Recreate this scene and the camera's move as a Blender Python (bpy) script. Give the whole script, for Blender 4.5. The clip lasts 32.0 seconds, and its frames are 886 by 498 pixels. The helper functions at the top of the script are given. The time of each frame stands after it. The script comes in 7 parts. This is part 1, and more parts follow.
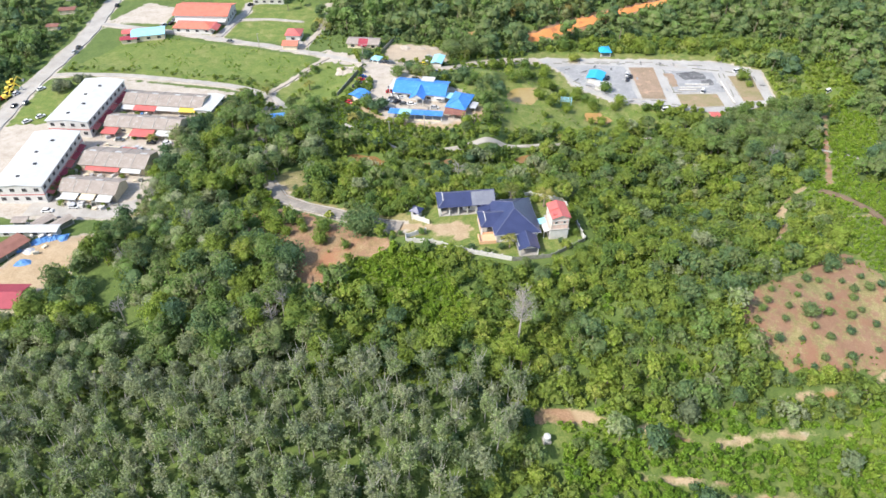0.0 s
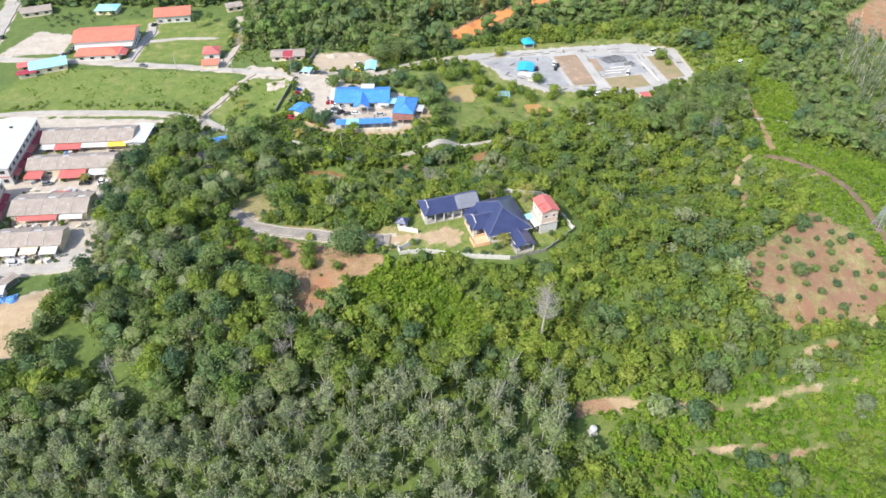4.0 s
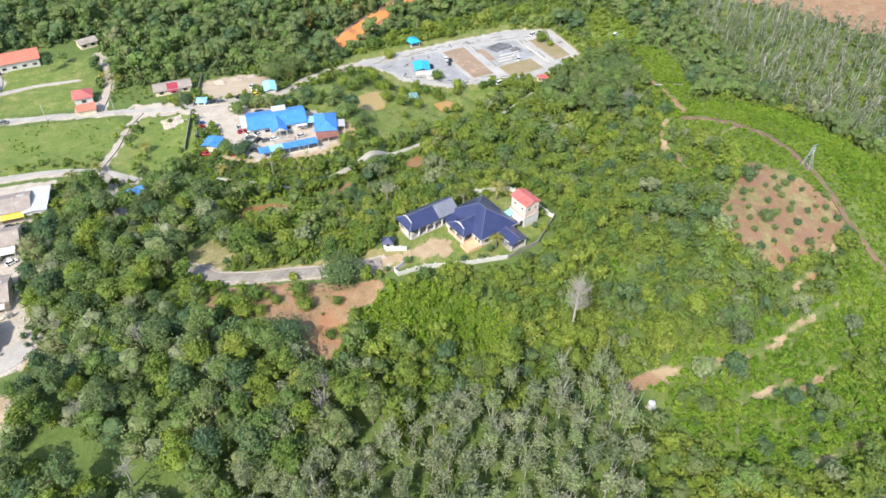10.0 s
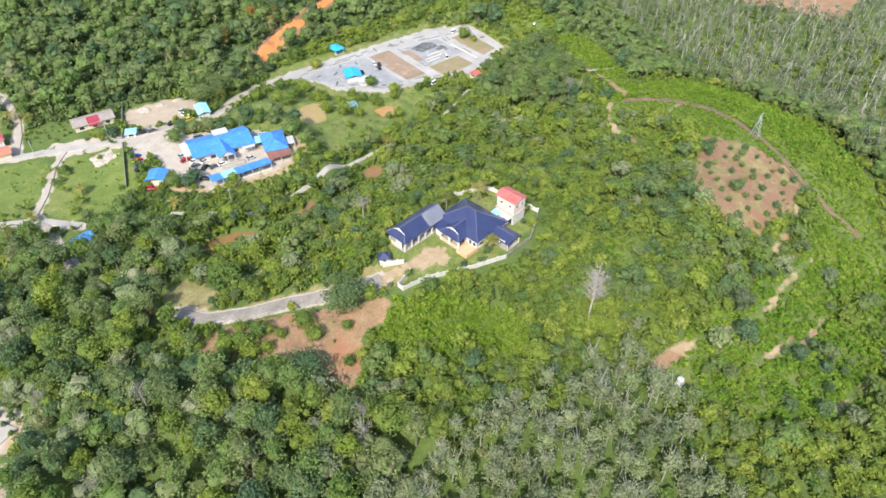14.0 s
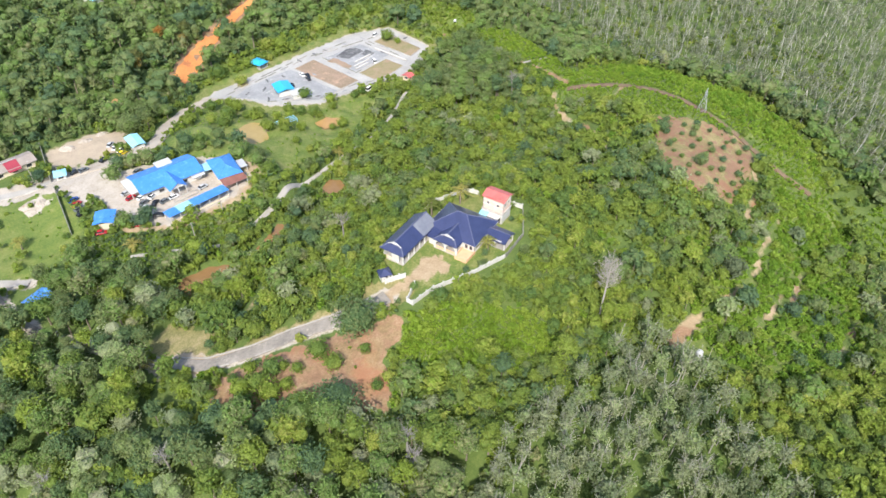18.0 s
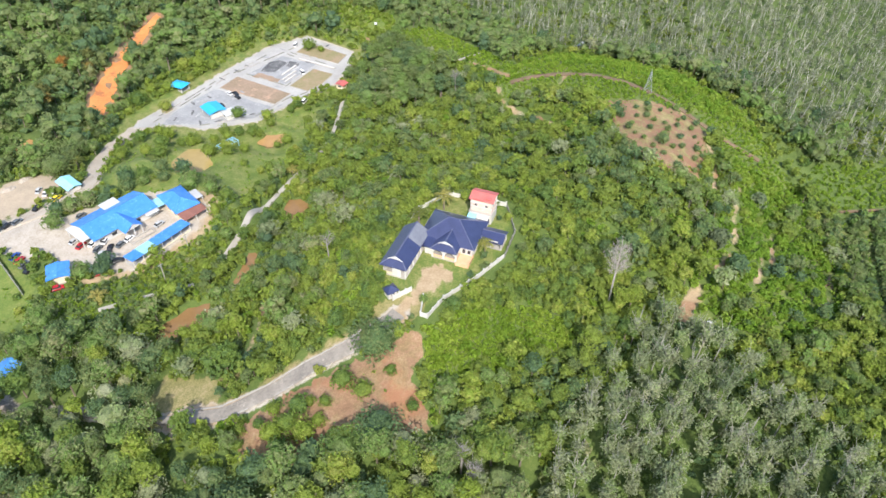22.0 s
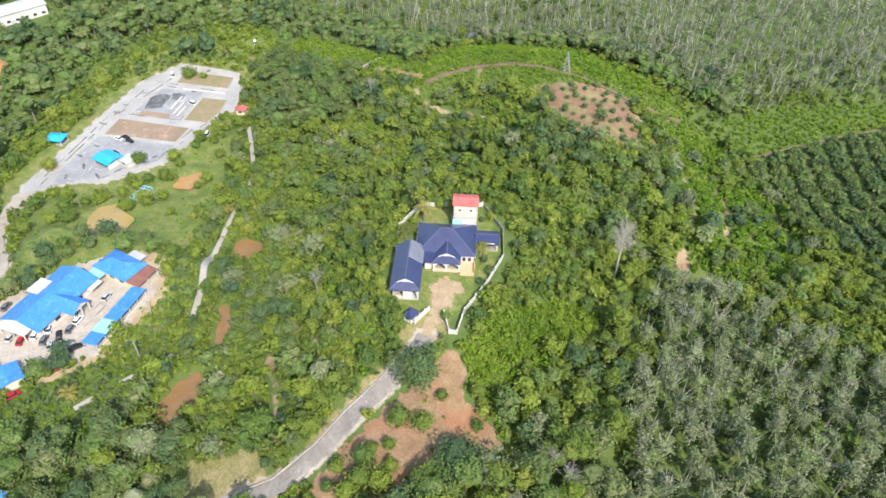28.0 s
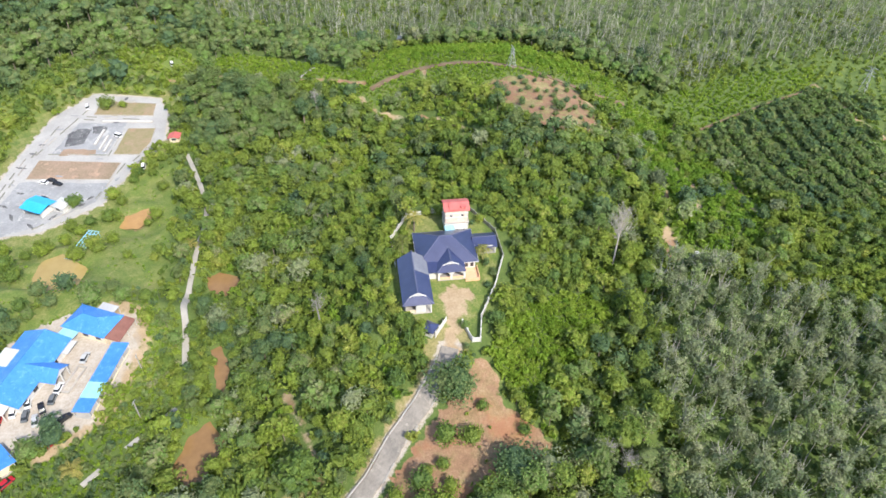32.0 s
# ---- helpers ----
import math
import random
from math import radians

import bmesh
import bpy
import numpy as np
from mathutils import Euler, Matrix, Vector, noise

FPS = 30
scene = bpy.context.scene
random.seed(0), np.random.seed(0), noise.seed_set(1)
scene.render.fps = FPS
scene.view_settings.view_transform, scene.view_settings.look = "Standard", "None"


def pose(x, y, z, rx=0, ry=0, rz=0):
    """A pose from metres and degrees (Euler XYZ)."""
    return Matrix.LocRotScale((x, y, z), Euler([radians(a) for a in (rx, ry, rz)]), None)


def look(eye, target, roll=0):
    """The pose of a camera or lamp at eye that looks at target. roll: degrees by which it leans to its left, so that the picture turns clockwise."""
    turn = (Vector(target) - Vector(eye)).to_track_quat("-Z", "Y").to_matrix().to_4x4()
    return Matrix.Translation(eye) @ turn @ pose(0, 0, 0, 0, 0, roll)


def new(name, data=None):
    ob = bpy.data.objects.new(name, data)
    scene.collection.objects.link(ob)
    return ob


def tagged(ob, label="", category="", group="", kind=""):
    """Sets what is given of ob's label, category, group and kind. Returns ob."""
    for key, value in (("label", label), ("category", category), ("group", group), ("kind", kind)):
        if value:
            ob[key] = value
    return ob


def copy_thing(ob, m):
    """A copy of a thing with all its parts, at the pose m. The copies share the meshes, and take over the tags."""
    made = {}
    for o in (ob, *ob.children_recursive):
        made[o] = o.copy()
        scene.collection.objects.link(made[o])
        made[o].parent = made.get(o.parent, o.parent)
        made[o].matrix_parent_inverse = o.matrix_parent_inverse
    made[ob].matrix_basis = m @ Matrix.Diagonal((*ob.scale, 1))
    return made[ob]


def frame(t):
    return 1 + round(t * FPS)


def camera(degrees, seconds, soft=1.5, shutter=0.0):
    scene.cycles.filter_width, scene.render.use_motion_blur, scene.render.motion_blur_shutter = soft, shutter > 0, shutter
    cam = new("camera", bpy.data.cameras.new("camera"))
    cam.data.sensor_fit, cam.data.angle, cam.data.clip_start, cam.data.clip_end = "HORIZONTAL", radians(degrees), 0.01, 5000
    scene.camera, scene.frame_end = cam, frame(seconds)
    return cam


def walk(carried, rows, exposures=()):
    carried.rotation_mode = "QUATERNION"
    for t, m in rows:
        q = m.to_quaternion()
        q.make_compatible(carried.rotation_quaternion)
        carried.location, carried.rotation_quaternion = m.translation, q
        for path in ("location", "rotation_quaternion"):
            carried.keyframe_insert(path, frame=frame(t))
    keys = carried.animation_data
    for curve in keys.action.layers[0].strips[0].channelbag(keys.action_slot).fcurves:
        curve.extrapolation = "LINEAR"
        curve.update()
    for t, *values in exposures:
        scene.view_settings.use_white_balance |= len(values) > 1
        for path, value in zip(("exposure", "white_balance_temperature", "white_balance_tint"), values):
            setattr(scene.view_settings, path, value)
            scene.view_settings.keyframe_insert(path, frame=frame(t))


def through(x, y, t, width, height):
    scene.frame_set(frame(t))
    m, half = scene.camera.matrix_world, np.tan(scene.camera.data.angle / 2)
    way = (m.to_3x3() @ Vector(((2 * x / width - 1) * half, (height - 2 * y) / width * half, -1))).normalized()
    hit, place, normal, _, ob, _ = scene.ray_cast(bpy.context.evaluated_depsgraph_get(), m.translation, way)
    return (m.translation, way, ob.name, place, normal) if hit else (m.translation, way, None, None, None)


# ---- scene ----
# The camera circles the hill at a steady height, looking in at the house.
cam = camera(65.4, 32.0, 1.57)
RADIUS, TURN_RATE, HEIGHT = 162.4, -2.87942, 165.44


def orbit(t):
    a = radians(TURN_RATE * t)
    x, y, z = math.sin(a) * RADIUS, -math.cos(a) * RADIUS, HEIGHT - 0.01317 * t
    return pose(x, y, z, 48.8554 - 0.02314 * t, 0, 7.7422 + TURN_RATE * t) @ pose(0, 0, 0, 0, 0, 0.0425 + 0.0443 * t)


walk(cam, [(t * 0.5, orbit(t * 0.5)) for t in range(65)])

# ---- light ----
SUN_AZIMUTH, SUN_HEIGHT = 230.0, 45.0
world = bpy.data.worlds.new("sky")
scene.world = world
world.use_nodes = True
wn = world.node_tree.nodes
sky = wn.new("ShaderNodeTexSky")
sky.sky_type, sky.sun_disc = "NISHITA", False
sky.dust_density = 1.6
sky.sun_elevation, sky.sun_rotation = radians(SUN_HEIGHT), radians(SUN_AZIMUTH)
world.node_tree.links.new(sky.outputs[0], wn["Background"].inputs[0])
wn["Background"].inputs[1].default_value = 0.15
sun = new("sun", bpy.data.lights.new("sun", "SUN"))
sun.data.energy, sun.data.angle, sun.data.color = 3.05, radians(0.6), (1.0, 0.95, 0.87)
az, el = radians(SUN_AZIMUTH), radians(SUN_HEIGHT)
sun.matrix_world = look((300 * math.sin(az) * math.cos(el), 300 * math.cos(az) * math.cos(el), 300 * math.sin(el)), (0, 0, 0))
scene.view_settings.exposure = 0.92


# ---- materials ----
def nodes_of(name):
    m = bpy.data.materials.new(name)
    m.use_nodes = True
    nt = m.node_tree
    return m, nt, nt.nodes["Principled BSDF"]


def ramp_node(nt, stops, fac):
    r = nt.nodes.new("ShaderNodeValToRGB")
    while len(r.color_ramp.elements) < len(stops):
        r.color_ramp.elements.new(0.5)
    for e, (at, col) in zip(r.color_ramp.elements, stops):
        e.position, e.color = at, (*col, 1)
    nt.links.new(fac, r.inputs[0])
    return r.outputs[0]


def noise_node(nt, scale, detail=4.0, rough=0.6, vec=None, distort=0.0):
    n = nt.nodes.new("ShaderNodeTexNoise")
    n.inputs["Scale"].default_value, n.inputs["Detail"].default_value = scale, detail
    n.inputs["Roughness"].default_value, n.inputs["Distortion"].default_value = rough, distort
    if vec is not None:
        nt.links.new(vec, n.inputs["Vector"])
    return n.outputs[0]


def math_node(nt, op, a, b):
    n = nt.nodes.new("ShaderNodeMath")
    n.operation = op
    for k, v in enumerate((a, b)):
        if isinstance(v, (int, float)):
            n.inputs[k].default_value = v
        else:
            nt.links.new(v, n.inputs[k])
    return n.outputs[0]


def mix_node(nt, fac, a, b, blend="MIX"):
    n = nt.nodes.new("ShaderNodeMix")
    n.data_type, n.blend_type = "RGBA", blend
    for k, v in ((0, fac), (6, a), (7, b)):
        if isinstance(v, tuple):
            n.inputs[k].default_value = (*v, 1)
        elif isinstance(v, (int, float)):
            n.inputs[k].default_value = v
        else:
            nt.links.new(v, n.inputs[k])
    return n.outputs[2]


def place_node(nt):
    g = nt.nodes.new("ShaderNodeNewGeometry")
    return g.outputs["Position"]


def bump_into(nt, bsdf, height, strength, distance):
    b = nt.nodes.new("ShaderNodeBump")
    b.inputs["Strength"].default_value, b.inputs["Distance"].default_value = strength, distance
    nt.links.new(height, b.inputs["Height"])
    nt.links.new(b.outputs[0], bsdf.inputs["Normal"])


def surface(name, a, b, scale=0.8, rough=0.8, fine=6.0, metal=0.0, bump=0.3, wear=None):
    """A worn surface: two tones at a large and a fine scale, wear colour in patches, fine relief."""
    m, nt, bsdf = nodes_of(name)
    pos = place_node(nt)
    big, small = noise_node(nt, scale, 5, 0.65, pos), noise_node(nt, fine, 3, 0.6, pos)
    v = math_node(nt, "ADD", math_node(nt, "MULTIPLY", big, 0.65), math_node(nt, "MULTIPLY", small, 0.35))
    col = ramp_node(nt, [(0.36, a), (0.64, b)], v)
    if wear:
        patch = noise_node(nt, scale * 1.7, 6, 0.7, pos)
        n = nt.nodes.new("ShaderNodeMapRange")
        n.inputs[1].default_value, n.inputs[2].default_value = 0.56, 0.66
        nt.links.new(patch, n.inputs[0])
        col = mix_node(nt, n.outputs[0], col, wear)
    nt.links.new(col, bsdf.inputs["Base Color"])
    bsdf.inputs["Roughness"].default_value, bsdf.inputs["Metallic"].default_value = rough, metal
    bump_into(nt, bsdf, small, bump, 0.05)
    return m


def leaf_material(name, stops, joined, gloss=0.55, through=0.46):
    """Leaves: colour varies leaf by leaf and tree by tree."""
    m, nt, bsdf = nodes_of(name)
    g = nt.nodes.new("ShaderNodeNewGeometry")
    if joined:
        at = nt.nodes.new("ShaderNodeAttribute")
        at.attribute_name = "tint"
        tint = at.outputs["Fac"]
    else:
        tint = nt.nodes.new("ShaderNodeObjectInfo").outputs["Random"]
    v = math_node(nt, "ADD", math_node(nt, "MULTIPLY", tint, 0.75), math_node(nt, "MULTIPLY", g.outputs["Random Per Island"], 0.25))
    pos = place_node(nt)
    col = ramp_node(nt, stops, math_node(nt, "ADD", v, math_node(nt, "MULTIPLY", math_node(nt, "SUBTRACT", noise_node(nt, 0.11, 3, 0.6, pos), 0.5), 0.45)))
    # twigs, plus the shade in gaps between leaflets, painted into each spray's colour
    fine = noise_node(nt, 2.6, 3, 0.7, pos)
    spray_shade = ramp_node(nt, [(0.3, (0.45, 0.45, 0.47)), (0.5, (0.97, 0.97, 0.97)), (0.68, (1.32, 1.3, 1.24))], fine)
    col = mix_node(nt, 1.0, col, spray_shade, "MULTIPLY")
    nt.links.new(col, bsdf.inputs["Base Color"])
    bump_into(nt, bsdf, fine, 0.7, 0.35)
    bsdf.inputs["Roughness"].default_value = gloss
    bsdf.inputs["Specular IOR Level"].default_value = 0.3
    tr = nt.nodes.new("ShaderNodeBsdfTranslucent")
    nt.links.new(col, tr.inputs[0])
    mx = nt.nodes.new("ShaderNodeMixShader")
    mx.inputs[0].default_value = through
    nt.links.new(bsdf.outputs[0], mx.inputs[1])
    nt.links.new(tr.outputs[0], mx.inputs[2])
    nt.links.new(mx.outputs[0], nt.nodes["Material Output"].inputs[0])
    return m


GREENS = {
    "rubber": [(0.05, (0.193, 0.259, 0.131)), (0.3, (0.282, 0.331, 0.175)), (0.5, (0.328, 0.362, 0.211)), (0.7, (0.282, 0.38, 0.139)), (0.95, (0.437, 0.446, 0.292))],
    "greyish": [(0.05, (0.137, 0.182, 0.0924)), (0.4, (0.21, 0.248, 0.136)), (0.7, (0.263, 0.292, 0.179)), (0.95, (0.326, 0.347, 0.234))],
    "forest": [(0.05, (0.102, 0.177, 0.0982)), (0.3, (0.149, 0.24, 0.0924)), (0.5, (0.221, 0.268, 0.104)), (0.7, (0.191, 0.32, 0.0751)), (0.95, (0.336, 0.343, 0.174))],
    "scrub": [(0.05, (0.125, 0.212, 0.0608)), (0.3, (0.184, 0.273, 0.055)), (0.5, (0.242, 0.309, 0.0608)), (0.7, (0.262, 0.363, 0.0536)), (0.95, (0.372, 0.406, 0.0942))],
    "fern": [(0.1, (0.15, 0.276, 0.0319)), (0.5, (0.214, 0.356, 0.0399)), (0.9, (0.311, 0.42, 0.0665))],
    "bright": [(0.1, (0.168, 0.285, 0.0293)), (0.5, (0.237, 0.362, 0.0366)), (0.9, (0.315, 0.414, 0.0627))],
    "blossom": [(0.1, (0.16, 0.2, 0.06)), (0.45, (0.24, 0.23, 0.07)), (0.75, (0.4, 0.24, 0.06)), (0.95, (0.58, 0.24, 0.05))],
    "palm": [(0.1, (0.17, 0.21, 0.05)), (0.5, (0.31, 0.31, 0.075)), (0.9, (0.48, 0.42, 0.13))],
}
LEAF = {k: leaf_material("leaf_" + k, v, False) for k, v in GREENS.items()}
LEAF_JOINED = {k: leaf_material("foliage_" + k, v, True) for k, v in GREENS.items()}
BARK = surface("bark", (0.14, 0.11, 0.08), (0.26, 0.22, 0.17), 1.5, 0.9)
PALE_BARK = surface("pale_bark", (0.36, 0.34, 0.3), (0.55, 0.53, 0.48), 1.5, 0.9)
TWIG_BARK = surface("rubber_bark", (0.24, 0.23, 0.195), (0.38, 0.365, 0.315), 1.5, 0.9)
DEAD_BARK = surface("dead_bark", (0.28, 0.25, 0.22), (0.44, 0.4, 0.36), 1.5, 0.9)
GREY_BARK = surface("grey_bark", (0.2, 0.185, 0.165), (0.33, 0.31, 0.28), 1.5, 0.9)
CONCRETE = surface("concrete", (0.31, 0.29, 0.26), (0.45, 0.42, 0.38), 0.15, 0.9, 2.0, wear=(0.38, 0.34, 0.29))
LOT_CONCRETE = surface("lot_concrete", (0.31, 0.3, 0.285), (0.46, 0.445, 0.42), 0.07, 0.9, 1.2, wear=(0.36, 0.345, 0.33))
WHITE_WALL = surface("white_paint", (0.5, 0.48, 0.45), (0.64, 0.63, 0.6), 0.5, 0.7)
CREAM_WALL = surface("cream_paint", (0.62, 0.52, 0.38), (0.74, 0.64, 0.48), 0.5, 0.7)
SAND = surface("pale_gravel", (0.36, 0.31, 0.25), (0.48, 0.42, 0.35), 0.12, 0.95, 3.0, wear=(0.32, 0.25, 0.18))
DRIVE = surface("driveway_concrete", (0.2, 0.18, 0.155), (0.35, 0.31, 0.265), 0.2, 0.9, 1.2, wear=(0.42, 0.37, 0.31))
MUD = surface("dark_earth", (0.13, 0.09, 0.055), (0.24, 0.16, 0.1), 0.25, 0.95, 2.0, wear=(0.17, 0.18, 0.06))
DARK = surface("dark_opening", (0.02, 0.02, 0.025), (0.05, 0.05, 0.055), 1.0, 0.4)
BROWN_WATER = surface("muddy_water", (0.22, 0.125, 0.055), (0.3, 0.18, 0.08), 0.06, 0.12, 0.4, bump=0.02)
OCHRE_WATER = surface("ochre_water", (0.32, 0.23, 0.085), (0.4, 0.3, 0.12), 0.06, 0.15, 0.4, bump=0.02)
CLAY_WATER = surface("clay_water", (0.36, 0.2, 0.07), (0.47, 0.28, 0.11), 0.1, 0.3, 0.6, bump=0.05)
ORANGE_CLAY = surface("orange_clay", (0.55, 0.19, 0.055), (0.74, 0.31, 0.1), 0.07, 0.8, 1.0, wear=(0.4, 0.15, 0.06))


def roof_material(name, a, b, rough=0.45, course=0.35, axis=1, wear=None, shine=0.5, ior=1.5):
    """Roof sheet or tile in courses that run along one local axis."""
    m, nt, bsdf = nodes_of(name)
    tc = nt.nodes.new("ShaderNodeTexCoord")
    pos = place_node(nt)
    big, small = noise_node(nt, 0.35, 5, 0.7, pos), noise_node(nt, 5.0, 3, 0.6, pos)
    v = math_node(nt, "ADD", math_node(nt, "MULTIPLY", big, 0.6), math_node(nt, "MULTIPLY", small, 0.4))
    col = ramp_node(nt, [(0.35, a), (0.65, b)], v)
    if wear:
        n = nt.nodes.new("ShaderNodeMapRange")
        n.inputs[1].default_value, n.inputs[2].default_value = 0.55, 0.68
        nt.links.new(noise_node(nt, 0.6, 6, 0.7, pos), n.inputs[0])
        col = mix_node(nt, n.outputs[0], col, wear)
    nt.links.new(col, bsdf.inputs["Base Color"])
    bsdf.inputs["Roughness"].default_value, bsdf.inputs["Specular IOR Level"].default_value = rough, shine
    bsdf.inputs["IOR"].default_value = ior
    w = nt.nodes.new("ShaderNodeTexWave")
    w.bands_direction = "XYZ"[axis]
    w.inputs["Scale"].default_value = 0.314 / course
    nt.links.new(tc.outputs["Object"], w.inputs["Vector"])
    bump_into(nt, bsdf, w.outputs["Fac"], 0.35, 0.04)
    return m


NAVY = roof_material("navy_roof", (0.022, 0.03, 0.085), (0.042, 0.052, 0.13), 0.32, shine=0.75, ior=1.55)
BLUE = roof_material("blue_roof", (0.04, 0.19, 0.58), (0.075, 0.27, 0.7), 0.4, 0.5, wear=(0.15, 0.37, 0.74))
CYAN = roof_material("cyan_roof", (0.02, 0.35, 0.66), (0.05, 0.44, 0.76), 0.4, 0.5)
PALE_BLUE = roof_material("pale_blue_roof", (0.25, 0.55, 0.72), (0.35, 0.65, 0.8), 0.4, 0.5)
RED = roof_material("red_roof", (0.46, 0.1, 0.09), (0.57, 0.16, 0.14), 0.55, 0.4)
ORANGE = roof_material("orange_roof", (0.55, 0.14, 0.09), (0.64, 0.2, 0.13), 0.55, 0.4)
RUST = roof_material("rusty_roof", (0.17, 0.07, 0.05), (0.27, 0.12, 0.09), 0.7, 0.5)
GREY_ROOF = roof_material("grey_roof", (0.24, 0.2, 0.17), (0.36, 0.31, 0.27), 0.85, 0.4, wear=(0.42, 0.38, 0.34))
WHITE_ROOF = roof_material("white_roof", (0.46, 0.46, 0.445), (0.6, 0.6, 0.585), 0.5, 1.0)
RIDGE_CAP = surface("ridge_cap", (0.08, 0.09, 0.16), (0.13, 0.14, 0.22), 1.0, 0.5)


# ---- ground ----
HILLS = [(16.5, -61.8, 95, 15.6), (57, 188, 60, -17), (120, 26, 40, 20.2), (-25.8, 24.2, 28, 9.7), (-13.2, 87.2, 28, -9.1), (-197, 24, 95, 2.7),
         (62.4, -13.6, 28, 11.4), (-6, -172, 40, 9.3), (273, -147, 95, 8), (87.6, -76.6, 28, -8.6), (75, 49.4, 28, -14.2), (-25.8, 150.2, 28, 6.9),
         (24.6, 36.8, 28, 6.8), (-88.8, 11.6, 28, 6.1), (125.4, 99.8, 28, 6), (-168, -172, 40, 4.6), (210, 44, 40, -4.8), (49.8, 200.6, 28, 6.8)]
PADS = [(-6, 21, 27, 15, 17.4, 12), (-52, 137, 32, 26, 0.3, 16), (72, 190, 56, 24, -12.6, 18), (-190, 80, 45, 60, -0.6, 14),
        (0, 159, 10, 7, -8.0, 9), (-68, 80, 9, 4, -2.6, 8), (1.5, 101, 8, 4, -9.6, 6), (-38, 86, 9, 4, -4.6, 8), (-39, 223, 7, 7, -6.3, 8), (36, 148, 7, 6, -12.4, 8)]


def ground_z(x, y):
    x, y = np.asarray(x, float), np.asarray(y, float)
    z = np.full(np.broadcast(x, y).shape, -3.0)
    for hx, hy, r, h in HILLS:
        z = z + h * np.exp(-((x - hx) ** 2 + (y - hy) ** 2) / (2 * r * r))
    for px, py, ax, ay, level, soft in PADS:
        d = np.hypot(np.maximum(np.abs(x - px) - ax, 0), np.maximum(np.abs(y - py) - ay, 0)) / soft
        w = np.clip(1 - d, 0, 1)
        w = w * w * (3 - 2 * w)
        z = z * (1 - w) + level * w
    return z


def gz(x, y):
    return float(ground_z(x, y))


def inside(x, y, poly):
    x, y = np.asarray(x, float), np.asarray(y, float)
    c = np.zeros(x.shape, bool)
    for (x0, y0), (x1, y1) in zip(poly, poly[1:] + poly[:1]):
        if y0 != y1:
            c ^= ((y0 > y) != (y1 > y)) & (x < (x1 - x0) * (y - y0) / (y1 - y0) + x0)
    return c


def line_distance(x, y, line):
    x, y = np.asarray(x, float), np.asarray(y, float)
    d = np.full(x.shape, 1e9)
    for (x0, y0), (x1, y1) in zip(line, line[1:]):
        dx, dy = x1 - x0, y1 - y0
        s = np.clip(((x - x0) * dx + (y - y0) * dy) / (dx * dx + dy * dy), 0, 1)
        d = np.minimum(d, np.hypot(x - x0 - s * dx, y - y0 - s * dy))
    return d


def edge_distance(x, y, poly):
    """Metres inside a polygon (negative outside)."""
    d = line_distance(x, y, poly + poly[:1])
    return np.where(inside(x, y, poly), d, -d)
# ---- the plan ----
ROADS = {
    "main_road": (9.0, [(-236, 20), (-241, 78), (-248, 124), (-253, 183), (-262, 228), (-275, 300)]),
    "street": (4.2, [(-253, 201), (-208, 196), (-172, 189), (-144, 185), (-110, 178), (-93, 174), (-78, 171)]),
    "lane": (2.0, [(-108, 177), (-114, 166), (-121, 145), (-128, 130)]),
    "back_road": (3.4, [(-113, 117), (-128, 130), (-151, 135), (-204, 138), (-243, 134)]),
    "north_lane": (3.0, [(-127, 184), (-123, 208), (-124, 235), (-128, 250)]),
    "lot_road": (5.5, [(-78, 171), (-58, 166), (-42, 169), (-29, 186), (-13, 199), (3, 206)]),
    "footpath": (1.9, [(-38, 97), (-22.7, 102.8), (-8, 109), (15, 115.2), (39, 120.5), (59, 131), (83, 147)]),
    "hall_lane": (4.2, [(-178, 193), (-176.5, 216), (-174.3, 230), (-177.8, 243)]),
    "garden_lane": (1.9, [(-175.5, 218), (-156.8, 221.5), (-136.6, 220.7)]),
    "lower_road": (9.0, [(-190, 28), (-172, 29), (-156, 31), (-148, 36)]),
    "drain_path": (1.5, [(-55, 92), (-58, 93.5), (-61, 95)]),
    "drain_slab": (1.4, [(-66, 97.5), (-70, 99.5)]),
    "drain_end": (1.4, [(-77, 103), (-82, 105.5)]),
    "ridge_path": (1.5, [(122, 110), (131, 106), (140, 101.5)]),
    "ridge_trail": (2.7, [(114, 68), (119, 61), (123, 50), (124.5, 36), (124, 25), (123, 15), (121.5, 4), (120.5, -7), (118, -19), (117, -32), (118, -46)]),
    "valley_trail": (1.1, [(112, -80), (120, -91), (129, -104), (140, -119), (150, -133), (159, -141)]),
    "driveway": (5.0, [(-97, 48), (-89, 37), (-77, 30), (-66, 26), (-56, 21), (-47, 17.6), (-42, 16.2), (-38.5, 15.6)]),
    "wood_lane": (2.6, [(-97, 48), (-101, 57), (-105, 66), (-112, 79), (-118, 89), (-122, 105), (-123.5, 122), (-126, 132)]),
}
